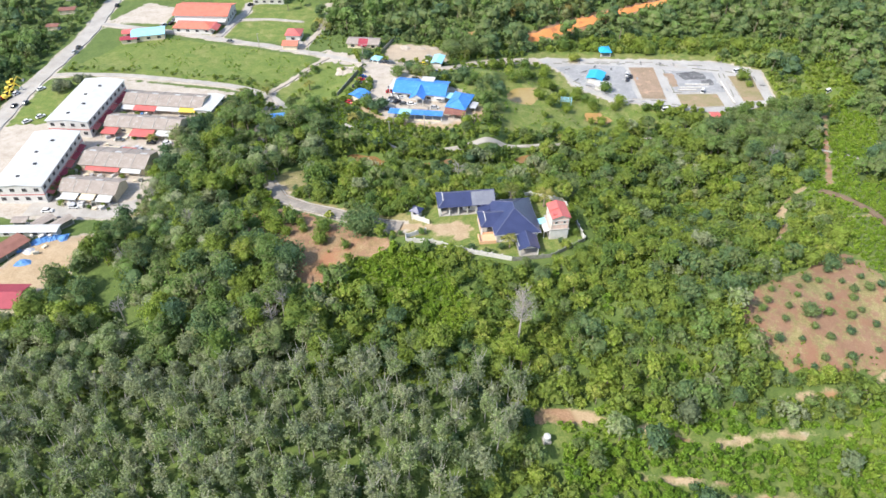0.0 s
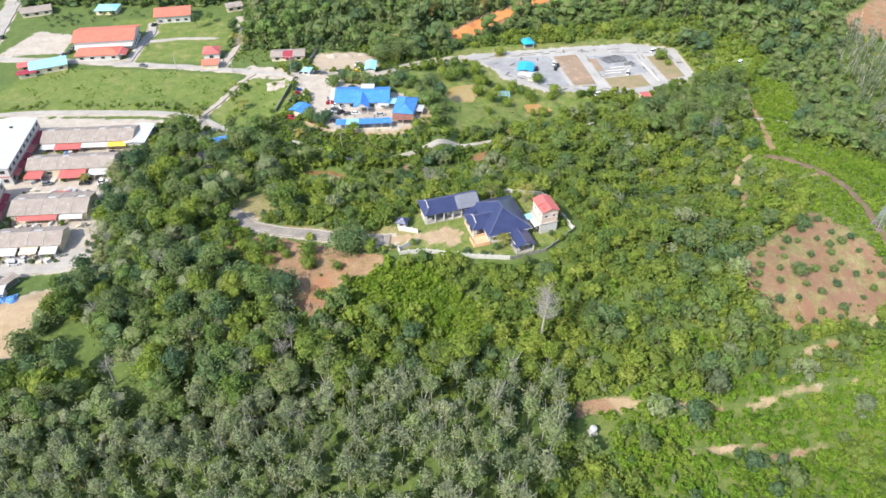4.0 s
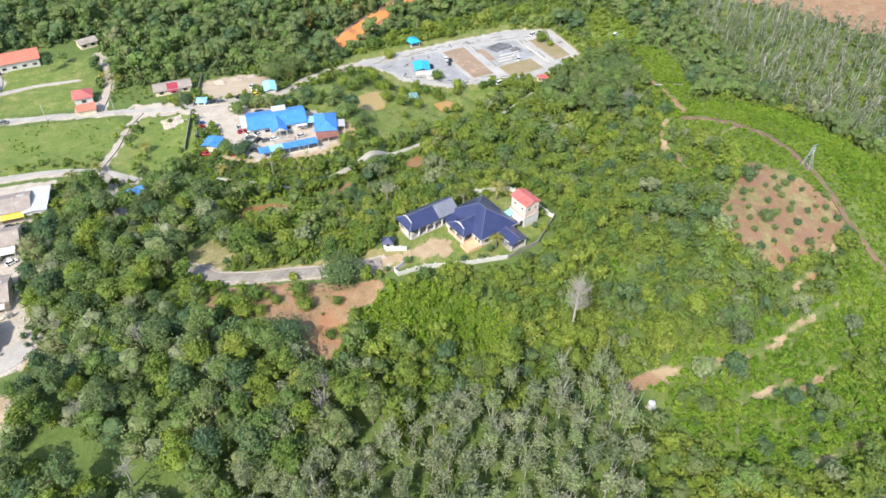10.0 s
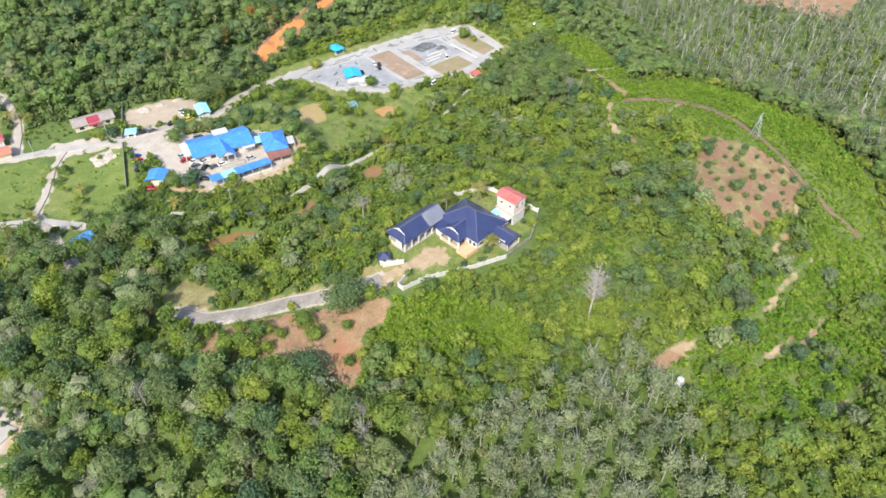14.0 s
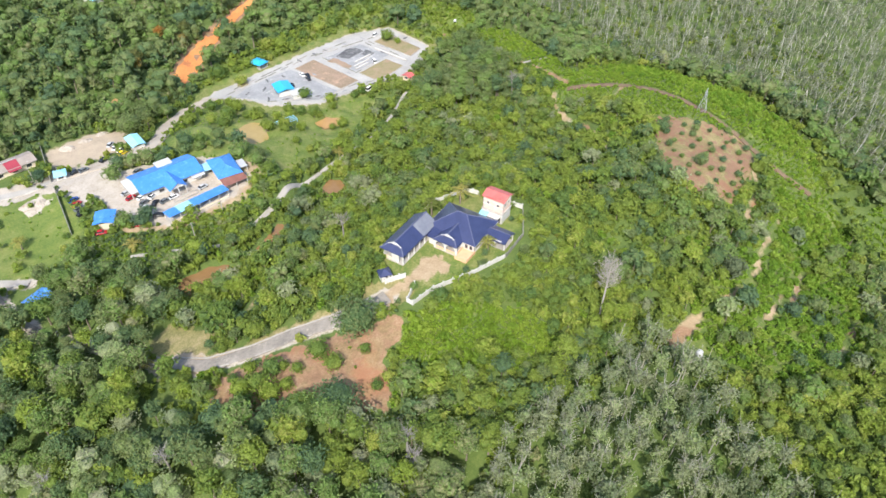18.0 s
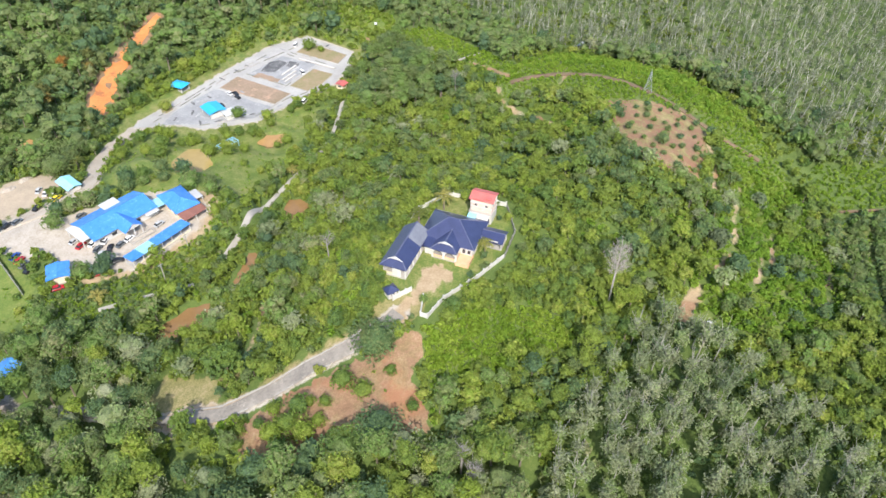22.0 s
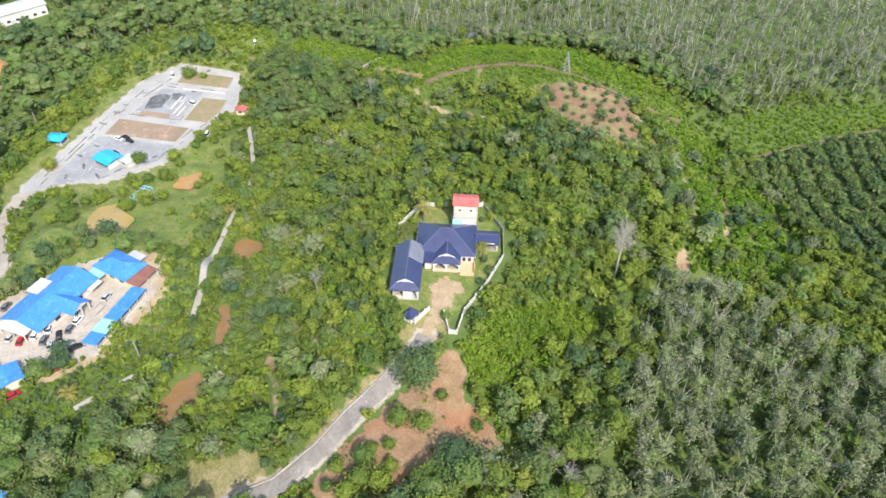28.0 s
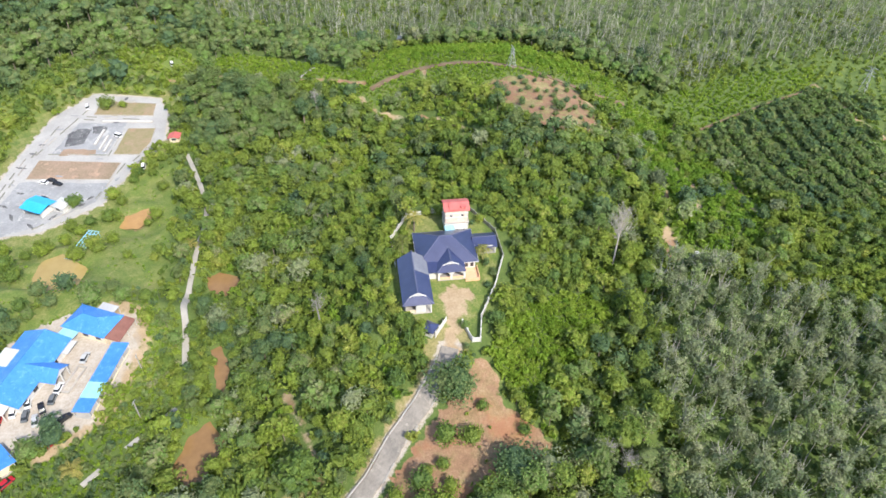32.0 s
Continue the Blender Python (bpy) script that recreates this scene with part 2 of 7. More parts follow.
TRAILS = [
    (5.0, [(11, -53), (17, -52), (23, -52)]),
    (2.6, [(-80, 42), (-66, 49.5), (-58, 55), (-50, 61)]),
    (2.6, [(118, 71), (127.7, 105), (145, 156)]),
    (1.6, [(140, 171), (146, 168), (153, 166)]),
    (1.8, [(140, 173), (143, 190), (145, 207)]),
    (2.8, [(110, 71), (104, 67.5), (98, 56.5), (94.5, 41)]),
    (1.7, [(94.5, 41), (88.3, 30.6), (74.4, 15.5), (64.7, 7.4), (59, 3)]),
    (1.6, [(112, 43), (117, 44), (122.9, 44.4)]),
    (2.0, [(9, -51), (23, -52), (33, -53), (46, -55), (59, -54), (68, -50), (91, -46)]),
    (2.2, [(36, -66), (45, -66), (58, -64)]),
    (2.0, [(51, -68), (62, -67), (75, -63)]),
    (2.0, [(38, -90), (46, -87), (72, -85)]),
    (1.9, [(69, -41), (82, -38), (97, -34), (104, -28)]),
    (4.0, [(159, -141), (135, -149), (111, -158)]),
]
LOT = [(3, 208), (10, 212), (37, 215), (71, 219), (104, 221), (127, 213), (128, 179), (114, 169), (95, 162), (73, 166), (60, 166), (43, 167), (23, 182), (17, 197), (10, 203)]
YARD = [(-87, 172), (-76, 173), (-66, 172), (-63, 156), (-45, 150), (-30, 140), (-24, 118), (-36, 112), (-62, 111), (-76, 126), (-75, 144), (-81, 147), (-84, 159)]
YARD_NORTH = [(-79, 198), (-58, 202), (-47, 196), (-44, 179), (-63, 177), (-80, 180)]
RED_DIRT = [(-95, 20), (-94, 30), (-87.5, 28.5), (-76, 25), (-67, 20.5), (-58.4, 16.8), (-50, 11), (-42, 9.8), (-41, 6), (-43, 2.4), (-48, 1.6), (-54, 0), (-57, -8.5), (-62, -12.5), (-69, -10), (-72, -3), (-75, 3), (-81, 5), (-88, 9), (-95, 13)]
ORCHARD = [(104, 18), (110, 8), (115, -3), (120, -15), (113, -24), (98, -29), (74, -33), (68, -25), (64, -17), (71, -7), (85, 3), (95, 12)]
STREAM = [(-8, 231), (-1, 226), (14, 238), (31, 255), (52, 271), (85, 291), (85, 296), (50, 277), (24, 261), (4, 243)]
TOWN = [(-236, 20), (-179, 22), (-150, 30), (-146, 36), (-153, 68), (-153, 100), (-142, 128), (-204, 134), (-238, 134)]
CLAY_YARD = [(-180, -20), (-176, 6), (-150, 20), (-143, 34), (-150, 36), (-151, -16)]
FIELD = [(-240, 139), (-222, 188), (-172, 184), (-116, 174), (-122, 148), (-130, 135), (-194, 140)]
GARDENS = [(-204, 197), (-200, 250), (-130, 250), (-128, 188), (-170, 194)]
LAWN = [(-33, 10), (-36, 20), (-31, 26), (-29, 31), (-10, 37), (-5, 36.5), (4, 39), (15, 36), (19, 28), (21, 22), (21, 14), (8, 6), (-2, 4)]
PONDS = {"ochre_pond": [(-7, 168), (4, 169), (9, 164), (3, 150), (-7, 149), (-12, 158)], "clay_pond": [(30, 153), (37, 154), (43, 147), (39, 142), (30, 146)],
         "lower_pond": [(-57, 81.5), (-63, 75), (-76, 76), (-80, 83), (-72, 86), (-63, 85)], "upper_pond": [(-3, 102), (0, 105), (5, 107.5), (8.3, 104), (8, 100.5), (5.8, 95), (1.5, 95.8), (-3, 97.5)],
         "clay_pool": [(-45, 217), (-43, 226), (-33, 229.5), (-35.5, 222), (-39, 217.5)],
         "middle_pond": [(-31, 91), (-29, 89), (-38, 83), (-47, 81), (-44, 85)]}
RUBBER = [(-190, -42), (-110, -50), (-88, -47), (-46, -40), (0, -42), (9, -47), (14, -54), (6, -68), (-2, -85), (-6, -101), (-10, -112), (-14, -165), (-220, -165)]
FAR_RUBBER = [(200, 180), (172, 70), (180, 12), (160, -28), (132, -68), (162, -98), (182, -146), (192, -190), (260, -330), (520, -300), (700, 0), (600, 300), (400, 400)]
FERN_TOP = [(114, 70), (130, 62), (137, 38), (134, 15), (127, 2), (121, -9), (112, 0), (108, 5), (104, 12), (103, 24), (110, 42), (108, 56)]
RIDGE = [(100, 73), (116, 78), (170, 62), (172, 14), (155, -25), (128, -48), (107, -66), (90, -58), (105, -34), (122, -17), (122, 10), (112, 40)]
ROWS_FIELD = [(98, -72), (112, -84), (128, -107), (150, -138), (148, -165), (56, -140), (45, -98), (68, -90)]
WEST_WOOD = [(-150, 90), (-126, 116), (-98, 112), (-84, 86), (-90, 50), (-108, 40), (-100, 20), (-88, 4), (-70, -12), (-50, -40), (-110, -48), (-160, -42), (-152, 0), (-146, 40)]
MEADOW = [(-66, 111), (-40, 96), (-10, 118), (20, 128), (60, 142), (75, 152), (40, 166), (20, 180), (0, 200), (-25, 178), (-40, 160), (-22, 116)]
TERRACES = [(10, -50), (90, -44), (105, -30), (112, -64), (76, -88), (36, -92), (20, -80)]
SLOPE_GRASS = [(-55, -8), (-46, 1), (-38, 5), (-27, 1), (-17, -7), (-11, -17), (-9, -26), (-16, -31), (-25, -30), (-34, -22), (-45, -16)]
POWER_CUT = [(113, 70), (121, 66), (142, 99), (160, 130), (166, 152), (154, 169), (145, 146), (123, 111), (111, 88)]
CLEARING = [(139, 172), (155, 166), (170, 184), (164, 216), (142, 214)]
LOT_BANK = [(0, 214), (36, 222), (72, 226), (104, 228), (132, 222), (146, 216), (150, 240), (110, 248), (60, 243), (30, 238), (12, 228)]
DRY = [[(-97, 52), (-92, 44), (-80, 35), (-68, 31), (-56, 26), (-48, 22), (-47, 18), (-58, 22), (-70, 27), (-84, 34), (-95, 42)], [(-95, 60), (-88, 62), (-80, 45), (-88, 42), (-97, 50)], [(-48, 21), (-40, 22), (-33, 19), (-30, 13), (-36, 11), (-47, 14)]]
HOUSE_WALL = [(-29.7, 13.0), (-35.8, 9.5), (-35.3, 7.4), (-26.7, 7.8), (-20, 6.2), (-13.4, 4.6), (-0.1, 2.9), (12.2, 6.1), (23.0, 15.9), (20.1, 29.8)]


DRIVE_FOOT = [(-102, 54), (-93, 50), (-84, 37), (-88, 32), (-95, 36), (-101, 44)]
HOUSE_YAW, HOUSE_Z = 14.5, 17.4
APRON = [(-15.5, 20.2), (-14.5, 12.2), (-18, 11), (-24, 13), (-29, 14), (-42, 13), (-43, 17.5), (-29, 17), (-22, 19.5)]
OPEN_GRASS = [(-112, 119), (-98, 122), (-88, 132), (-86, 150), (-88, 168), (-97, 173), (-108, 174), (-114, 160), (-120, 146), (-124, 133)]
WHITE_PLOT = [(-100, 164), (-92, 166), (-90, 158), (-98, 155)]
EARTH_RIM = [(-80, 120), (-62, 107), (-36, 107.5), (-22, 114), (-18, 124), (-22, 134), (-26, 130), (-24, 118), (-36, 112), (-62, 111), (-76, 124)]


RAVINE = [(-141, -8), (-127, -22), (-117, -31), (-105, -42)]
GRAVEL_PARK = [(-250, 206), (-216, 205), (-216, 230), (-240, 236)]
ROAD_VERGE = [(-236, 84), (-240, 120), (-232, 136), (-216, 134), (-214, 122), (-219, 88)]
BARE_LAND = [(218, 218), (245, 192), (268, 165), (284, 125), (305, 85), (430, 120), (430, 300), (280, 270)]
KNOLL = [(94, 84), (107, 92), (118, 112), (138, 142), (144, 166), (112, 163), (88, 150), (78, 120), (84, 96)]


# ---- one sheet of ground ----
def grid_lines(lo, hi, a, b, fine, mid, far):
    core = list(np.arange(a, b + 0.01, fine))
    left, right = [a], [b]
    while left[-1] > lo:
        left.append(left[-1] - mid)
    while right[-1] < hi:
        right.append(right[-1] + mid)
    step = mid
    while right[-1] < far:
        step *= 1.35
        right.append(right[-1] + step)
    step = mid
    while left[-1] > -far:
        step *= 1.35
        left.append(left[-1] - step)
    return np.array(left[:0:-1] + core + right[1:])


def quick_mesh(name, verts, quads, materials, index=None, tint=None, smooth=False):
    """A mesh of four-sided faces from arrays."""
    me = bpy.data.meshes.new(name)
    verts, quads = np.asarray(verts, np.float32), np.asarray(quads, np.int32)
    me.vertices.add(len(verts))
    me.vertices.foreach_set("co", verts.ravel())
    me.loops.add(quads.size)
    me.loops.foreach_set("vertex_index", quads.ravel())
    me.polygons.add(len(quads))
    me.polygons.foreach_set("loop_start", np.arange(0, quads.size, 4, dtype=np.int32))
    for m in materials:
        me.materials.append(m)
    if index is not None:
        me.polygons.foreach_set("material_index", np.asarray(index, np.int32))
    me.polygons.foreach_set("use_smooth", np.full(len(quads), smooth))
    if tint is not None:
        me.attributes.new("tint", "FLOAT", "FACE").data.foreach_set("value", np.asarray(tint, np.float32))
    me.update(calc_edges=True)
    return me


def wobble(x, y, size, seed=0.0):
    """Smooth waves that make drawn edges uneven."""
    k = 6.283 / size
    return (np.sin(k * x + 1.3 * np.sin(k * 0.7 * y + seed)) + np.sin(k * 1.37 * y + 1.7 * np.sin(k * 0.9 * x + 2.1 + seed)) + 0.6 * np.sin(k * 2.3 * (x + y) + seed)) / 2.6


def ground_sheet():
    xs = grid_lines(-300, 330, -112, 135, 1.5, 3.0, 2600)
    ys = grid_lines(-200, 330, -112, 152, 1.5, 3.0, 2600)
    X, Y = np.meshgrid(xs, ys)
    Z = ground_z(X, Y) + 0.18 * wobble(X, Y, 9.0) + 0.5 * wobble(X, Y, 37.0, 1.0) * np.clip((np.hypot(X, Y) - 40) / 60, 0, 1) * 0.5
    for poly in (LOT, YARD, TOWN, LAWN):
        Z = np.where(edge_distance(X, Y, poly) > -2, ground_z(X, Y), Z)
    for poly in PONDS.values():
        Z = Z - 1.2 * np.clip((edge_distance(X, Y, poly) + 1.5) / 3.0, 0, 1)
    for w, line in ROADS.values():
        Z = np.where(line_distance(X, Y, line) < w * 0.5 + 3.5, ground_z(X, Y) - 0.3, Z)
    n, m = X.shape
    i = np.arange(n * m).reshape(n, m)
    quads = np.stack([i[:-1, :-1], i[:-1, 1:], i[1:, 1:], i[1:, :-1]], -1).reshape(-1, 4)
    me = quick_mesh("ground", np.stack([X, Y, Z], -1).reshape(-1, 3), quads, [GROUND], smooth=True)

    def soft(poly, edge=2.0, shift=0.0):
        return np.clip((edge_distance(X, Y, poly) + shift + 1.6 * wobble(X, Y, 7.0, 3.0)) / edge + 0.5, 0, 1)

    soil = np.maximum.reduce([soft(RED_DIRT), 0.92 * soft(ORCHARD), soft(STREAM, 3, 3), 0.35 * soft(CLAY_YARD, 3)]
                             + [np.clip((w * 0.5 - line_distance(X, Y, l) + 0.5 * wobble(X, Y, 6.0)) / 1.6 + 0.6, 0, 1) * (0.42 + 0.35 * wobble(X, Y, 29.0)) for w, l in TRAILS]
                             + [0.5 * soft(PONDS["clay_pond"], 2, 1.5)]
                             + [np.clip((1.6 - line_distance(X, Y, TRAILS[2][1]) + 0.8 * wobble(X, Y, 9.0)) / 1.6, 0, 1)])
    soil = np.maximum(soil, 0.62 * soft(BARE_LAND, 8))
    sand = np.maximum.reduce([soft(YARD, 3, 2), soft(YARD_NORTH, 5), 0.4 * soft(APRON, 2, 0.6), soft(WHITE_PLOT, 2), soft([(-112, 172), (-92, 168), (-84, 158), (-76, 166), (-62, 158), (-55, 171), (-80, 179), (-112, 185)], 3), 0.9 * soft(DRIVE_FOOT, 3), soft(TOWN, 3), 0.9 * soft(LOT, 3, 1), soft(CLAY_YARD, 4), soft(GRAVEL_PARK, 4)]
                             + [np.clip((w * 0.5 - line_distance(X, Y, l) + 0.7 * wobble(X, Y, 6.0)) / 1.6 + 0.55, 0, 1) * 0.42 * (1 + 0.3 * wobble(X, Y, 33.0)) for w, l in TRAILS]
                             + [np.clip(1.2 - (line_distance(X, Y, l) - w * 0.5) / 2.2, 0, 1) * 0.7 for n, (w, l) in ROADS.items() if n not in ("ridge_trail", "valley_trail", "footpath", "drain_path", "drain_slab", "drain_end", "ridge_path")])
    grass = np.maximum.reduce([soft(FIELD, 4), 0.8 * soft(GARDENS, 4), soft(LAWN, 2), 0.5 * soft(RIDGE, 6, 2), 0.45 * soft(FERN_TOP, 4, 1), 0.9 * soft(MEADOW, 6), 0.4 * soft(SLOPE_GRASS, 5, 3), 0.5 * soft(TERRACES, 6), 0.6 * soft(POWER_CUT, 5), 0.8 * soft(CLEARING, 6), 0.7 * soft(LOT_BANK, 6), soft(ROAD_VERGE, 3), soft(BARE_LAND, 10), soft(OPEN_GRASS, 4), 0.9 * soft(LOT, 4, 8)])
    dry = np.maximum.reduce([soft(p, 3, 1) for p in DRY] + [0.4 * soft(LAWN, 2), 0.35 * soft(MEADOW, 6), 0.4 * soft(ROWS_FIELD, 6), 0.05 * soft(FIELD, 5), 0.25 * soft(OPEN_GRASS, 4), 0.45 * soft(LOT, 4, 8), 0.35 * soft(GARDENS, 5)] + [np.clip(1.0 - (line_distance(X, Y, l) - w * 0.5) / 3.0, 0, 1) * 0.6 for n, (w, l) in ROADS.items() if n not in ("ridge_trail", "valley_trail", "footpath", "drain_path", "drain_slab", "drain_end", "ridge_path")])
    sand = np.minimum(sand, 1 - soft(ROAD_VERGE, 3))
    dry = np.maximum(dry, 0.6 * soft(BARE_LAND, 10))
    tan = np.maximum.reduce([soft(APRON, 2.5), 0.75 * soft(DRIVE_FOOT, 4), 0.6 * soft(DRY[0], 3), 0.8 * soft(CLAY_YARD, 4), 0.35 * soft(DRY[1], 4), 0.75 * soft(EARTH_RIM, 3), 0.5 * soft(YARD_NORTH, 6, 3)]
                            + [np.clip((w * 0.5 - line_distance(X, Y, l) + 0.8 * wobble(X, Y, 6.0)) / 2.4 + 0.5, 0, 1) * np.clip(0.62 + 0.7 * wobble(X, Y, 19.0), 0.15, 1) for w, l in TRAILS])
    for key, v in (("tan", tan), ("weedy", soft(ORCHARD)), ("soil", soil), ("sand", sand), ("grass", grass), ("dry", dry)):
        me.attributes.new(key, "FLOAT", "POINT").data.foreach_set("value", v.astype(np.float32).ravel())
    return tagged(new("ground", me), "hilly ground of green scrub floor with bare red soil", "ground", kind="structure")


def ground_material():
    m, nt, bsdf = nodes_of("ground_cover")
    pos = place_node(nt)
    big, mid, small = noise_node(nt, 0.03, 5, 0.6, pos), noise_node(nt, 0.22, 6, 0.7, pos), noise_node(nt, 1.6, 5, 0.7, pos)
    v = math_node(nt, "ADD", math_node(nt, "MULTIPLY", mid, 0.5), math_node(nt, "MULTIPLY", small, 0.5))

    def mask(key, lo=0.42, hi=0.58):
        at = nt.nodes.new("ShaderNodeAttribute")
        at.attribute_name = key
        n = nt.nodes.new("ShaderNodeMapRange")
        n.inputs[1].default_value, n.inputs[2].default_value = lo, hi
        nt.links.new(math_node(nt, "ADD", at.outputs["Fac"], math_node(nt, "MULTIPLY", math_node(nt, "SUBTRACT", v, 0.5), 0.9)), n.inputs[0])
        return n.outputs[0]

    under = ramp_node(nt, [(0.35, (0.06, 0.095, 0.02)), (0.5, (0.095, 0.145, 0.03)), (0.65, (0.15, 0.185, 0.05))], v)
    straw = ramp_node(nt, [(0.34, (0.13, 0.14, 0.045)), (0.48, (0.23, 0.21, 0.08)), (0.6, (0.33, 0.28, 0.13)), (0.7, (0.4, 0.33, 0.19))], v)
    lawn = ramp_node(nt, [(0.32, (0.065, 0.115, 0.02)), (0.46, (0.115, 0.17, 0.03)), (0.57, (0.17, 0.21, 0.045)), (0.68, (0.24, 0.225, 0.09))], v)
    worn = nt.nodes.new("ShaderNodeMapRange")
    worn.inputs[1].default_value, worn.inputs[2].default_value = 0.48, 0.68
    nt.links.new(noise_node(nt, 0.055, 6, 0.7, pos), worn.inputs[0])
    lawn = mix_node(nt, math_node(nt, "MULTIPLY", worn.outputs[0], 0.35), lawn, straw)
    soil = ramp_node(nt, [(0.33, (0.18, 0.105, 0.06)), (0.5, (0.285, 0.17, 0.1)), (0.66, (0.4, 0.265, 0.17))], v)
    sand = ramp_node(nt, [(0.33, (0.31, 0.26, 0.2)), (0.5, (0.44, 0.385, 0.32)), (0.66, (0.54, 0.495, 0.435))], v)
    col = mix_node(nt, mask("grass", 0.3, 0.7), under, lawn)
    col = mix_node(nt, mask("dry", 0.35, 0.65), col, straw)
    col = mix_node(nt, mask("sand"), col, sand)
    earth = ramp_node(nt, [(0.33, (0.28, 0.2, 0.115)), (0.5, (0.4, 0.295, 0.18)), (0.66, (0.49, 0.385, 0.26))], v)
    col = mix_node(nt, mask("tan", 0.3, 0.7), col, earth)
    red = nt.nodes.new("ShaderNodeMapRange")
    red.inputs[1].default_value, red.inputs[2].default_value = 0.5, 0.62
    nt.links.new(noise_node(nt, 0.09, 4, 0.6, pos), red.inputs[0])
    soil = mix_node(nt, math_node(nt, "MULTIPLY", red.outputs[0], 0.55), soil, (0.37, 0.155, 0.075))
    weed = nt.nodes.new("ShaderNodeMapRange")
    weed.inputs[1].default_value, weed.inputs[2].default_value = 0.47, 0.57
    nt.links.new(noise_node(nt, 0.16, 6, 0.75, pos), weed.inputs[0])
    weedy = nt.nodes.new("ShaderNodeAttribute")
    weedy.attribute_name = "weedy"
    soil = mix_node(nt, math_node(nt, "MULTIPLY", weedy.outputs["Fac"], 0.6), soil, (0.225, 0.125, 0.078))
    soil = mix_node(nt, math_node(nt, "MULTIPLY", weed.outputs[0], math_node(nt, "ADD", 0.3, math_node(nt, "MULTIPLY", weedy.outputs["Fac"], 0.6))), soil, straw)
    col = mix_node(nt, mask("soil"), col, soil)
    nt.links.new(col, bsdf.inputs["Base Color"])
    bsdf.inputs["Roughness"].default_value = 0.95
    bump_into(nt, bsdf, v, 0.6, 0.4)
    return m


GROUND = ground_material()
ground_sheet()


def drape_strip(name, width, line, lift, material, label):
    """A road ribbon that follows the ground."""
    pts = [Vector((*p, 0)) for p in line]
    # a smooth line through the points
    fine = []
    for k in range(len(pts) - 1):
        p0, p1, p2, p3 = pts[max(k - 1, 0)], pts[k], pts[k + 1], pts[min(k + 2, len(pts) - 1)]
        n = max(2, int((p2 - p1).length / 2.0))
        for j in range(n):
            s = j / n
            fine.append(0.5 * ((2 * p1) + (p2 - p0) * s + (2 * p0 - 5 * p1 + 4 * p2 - p3) * s * s + (3 * p1 - p0 - 3 * p2 + p3) * s ** 3))
    fine.append(pts[-1])
    v, q = [], []
    spread = (-0.5, -0.47, -0.25, 0, 0.25, 0.47, 0.5)
    cols = len(spread)
    for k, p in enumerate(fine):
        d = fine[min(k + 1, len(fine) - 1)] - fine[max(k - 1, 0)]
        nrm = Vector((-d.y, d.x, 0)).normalized()
        for c in range(cols):
            s = spread[c]
            wv = width * (1 + 0.07 * math.sin(k * 0.9 + c) * (abs(s) > 0.4))
            x, y = (p + nrm * wv * s).xy
            v.append((x, y, gz(x, y) + lift - 0.05 * (abs(s) > 0.4) - 0.5 * (abs(s) > 0.48)))
    for k in range(len(fine) - 1):
        for c in range(cols - 1):
            a = k * cols + c
            q.append((a, a + cols, a + cols + 1, a + 1))
    me = quick_mesh(name, v, [tuple(reversed(f)) for f in q], [material])
    return tagged(new(name, me), label, "road", kind="structure")


for name, (w, line) in ROADS.items():
    mat = MUD if name in ("ridge_trail", "valley_trail") else DRIVE if name in ("driveway", "wood_lane") else SAND if name in ("lot_road", "north_lane", "lane") else CONCRETE
    drape_strip(name, w, line, 0.14, mat, {"driveway": "steep grey concrete driveway with worn patches", "ridge_trail": "dark brown earth trail along the ridge", "valley_trail": "narrow dark earth trail below the plantation", "footpath": "narrow pale concrete footpath through the scrub"}.get(name, "pale sun-bleached village road"))


def ragged(poly, step, amount, seed):
    """A polygon with an uneven natural edge."""
    rng = np.random.default_rng(seed)
    out = []
    for (x0, y0), (x1, y1) in zip(poly, poly[1:] + poly[:1]):
        n = max(1, int(math.hypot(x1 - x0, y1 - y0) / step))
        for k in range(n):
            j = rng.normal(0, amount, 2)
            out.append((x0 + (x1 - x0) * k / n + j[0], y0 + (y1 - y0) * k / n + j[1]))
    return out


def flat_area(name, poly, lift, material, label, category, step=3.0, level=None):
    """A sheet over a polygon, cut to its outline and laid on the ground."""
    bm = bmesh.new()
    f = bm.faces.new([bm.verts.new((x, y, 0)) for x, y in poly])
    bmesh.ops.triangulate(bm, faces=[f])
    for axis in (0, 1):
        lo, hi = min(p[axis] for p in poly), max(p[axis] for p in poly)
        c = lo + step
        while c < hi:
            no = (1, 0, 0) if axis == 0 else (0, 1, 0)
            bmesh.ops.bisect_plane(bm, geom=bm.verts[:] + bm.edges[:] + bm.faces[:], plane_co=(c, c, 0), plane_no=no)
            c += step
    for v in bm.verts:
        v.co.z = (gz(v.co.x, v.co.y) if level is None else level) + lift
    for f in bm.faces:
        if f.normal.z < 0:
            f.normal_flip()
    me = bpy.data.meshes.new(name)
    bm.to_mesh(me)
    bm.free()
    me.materials.append(material)
    return tagged(new(name, me), label, category, kind="structure")


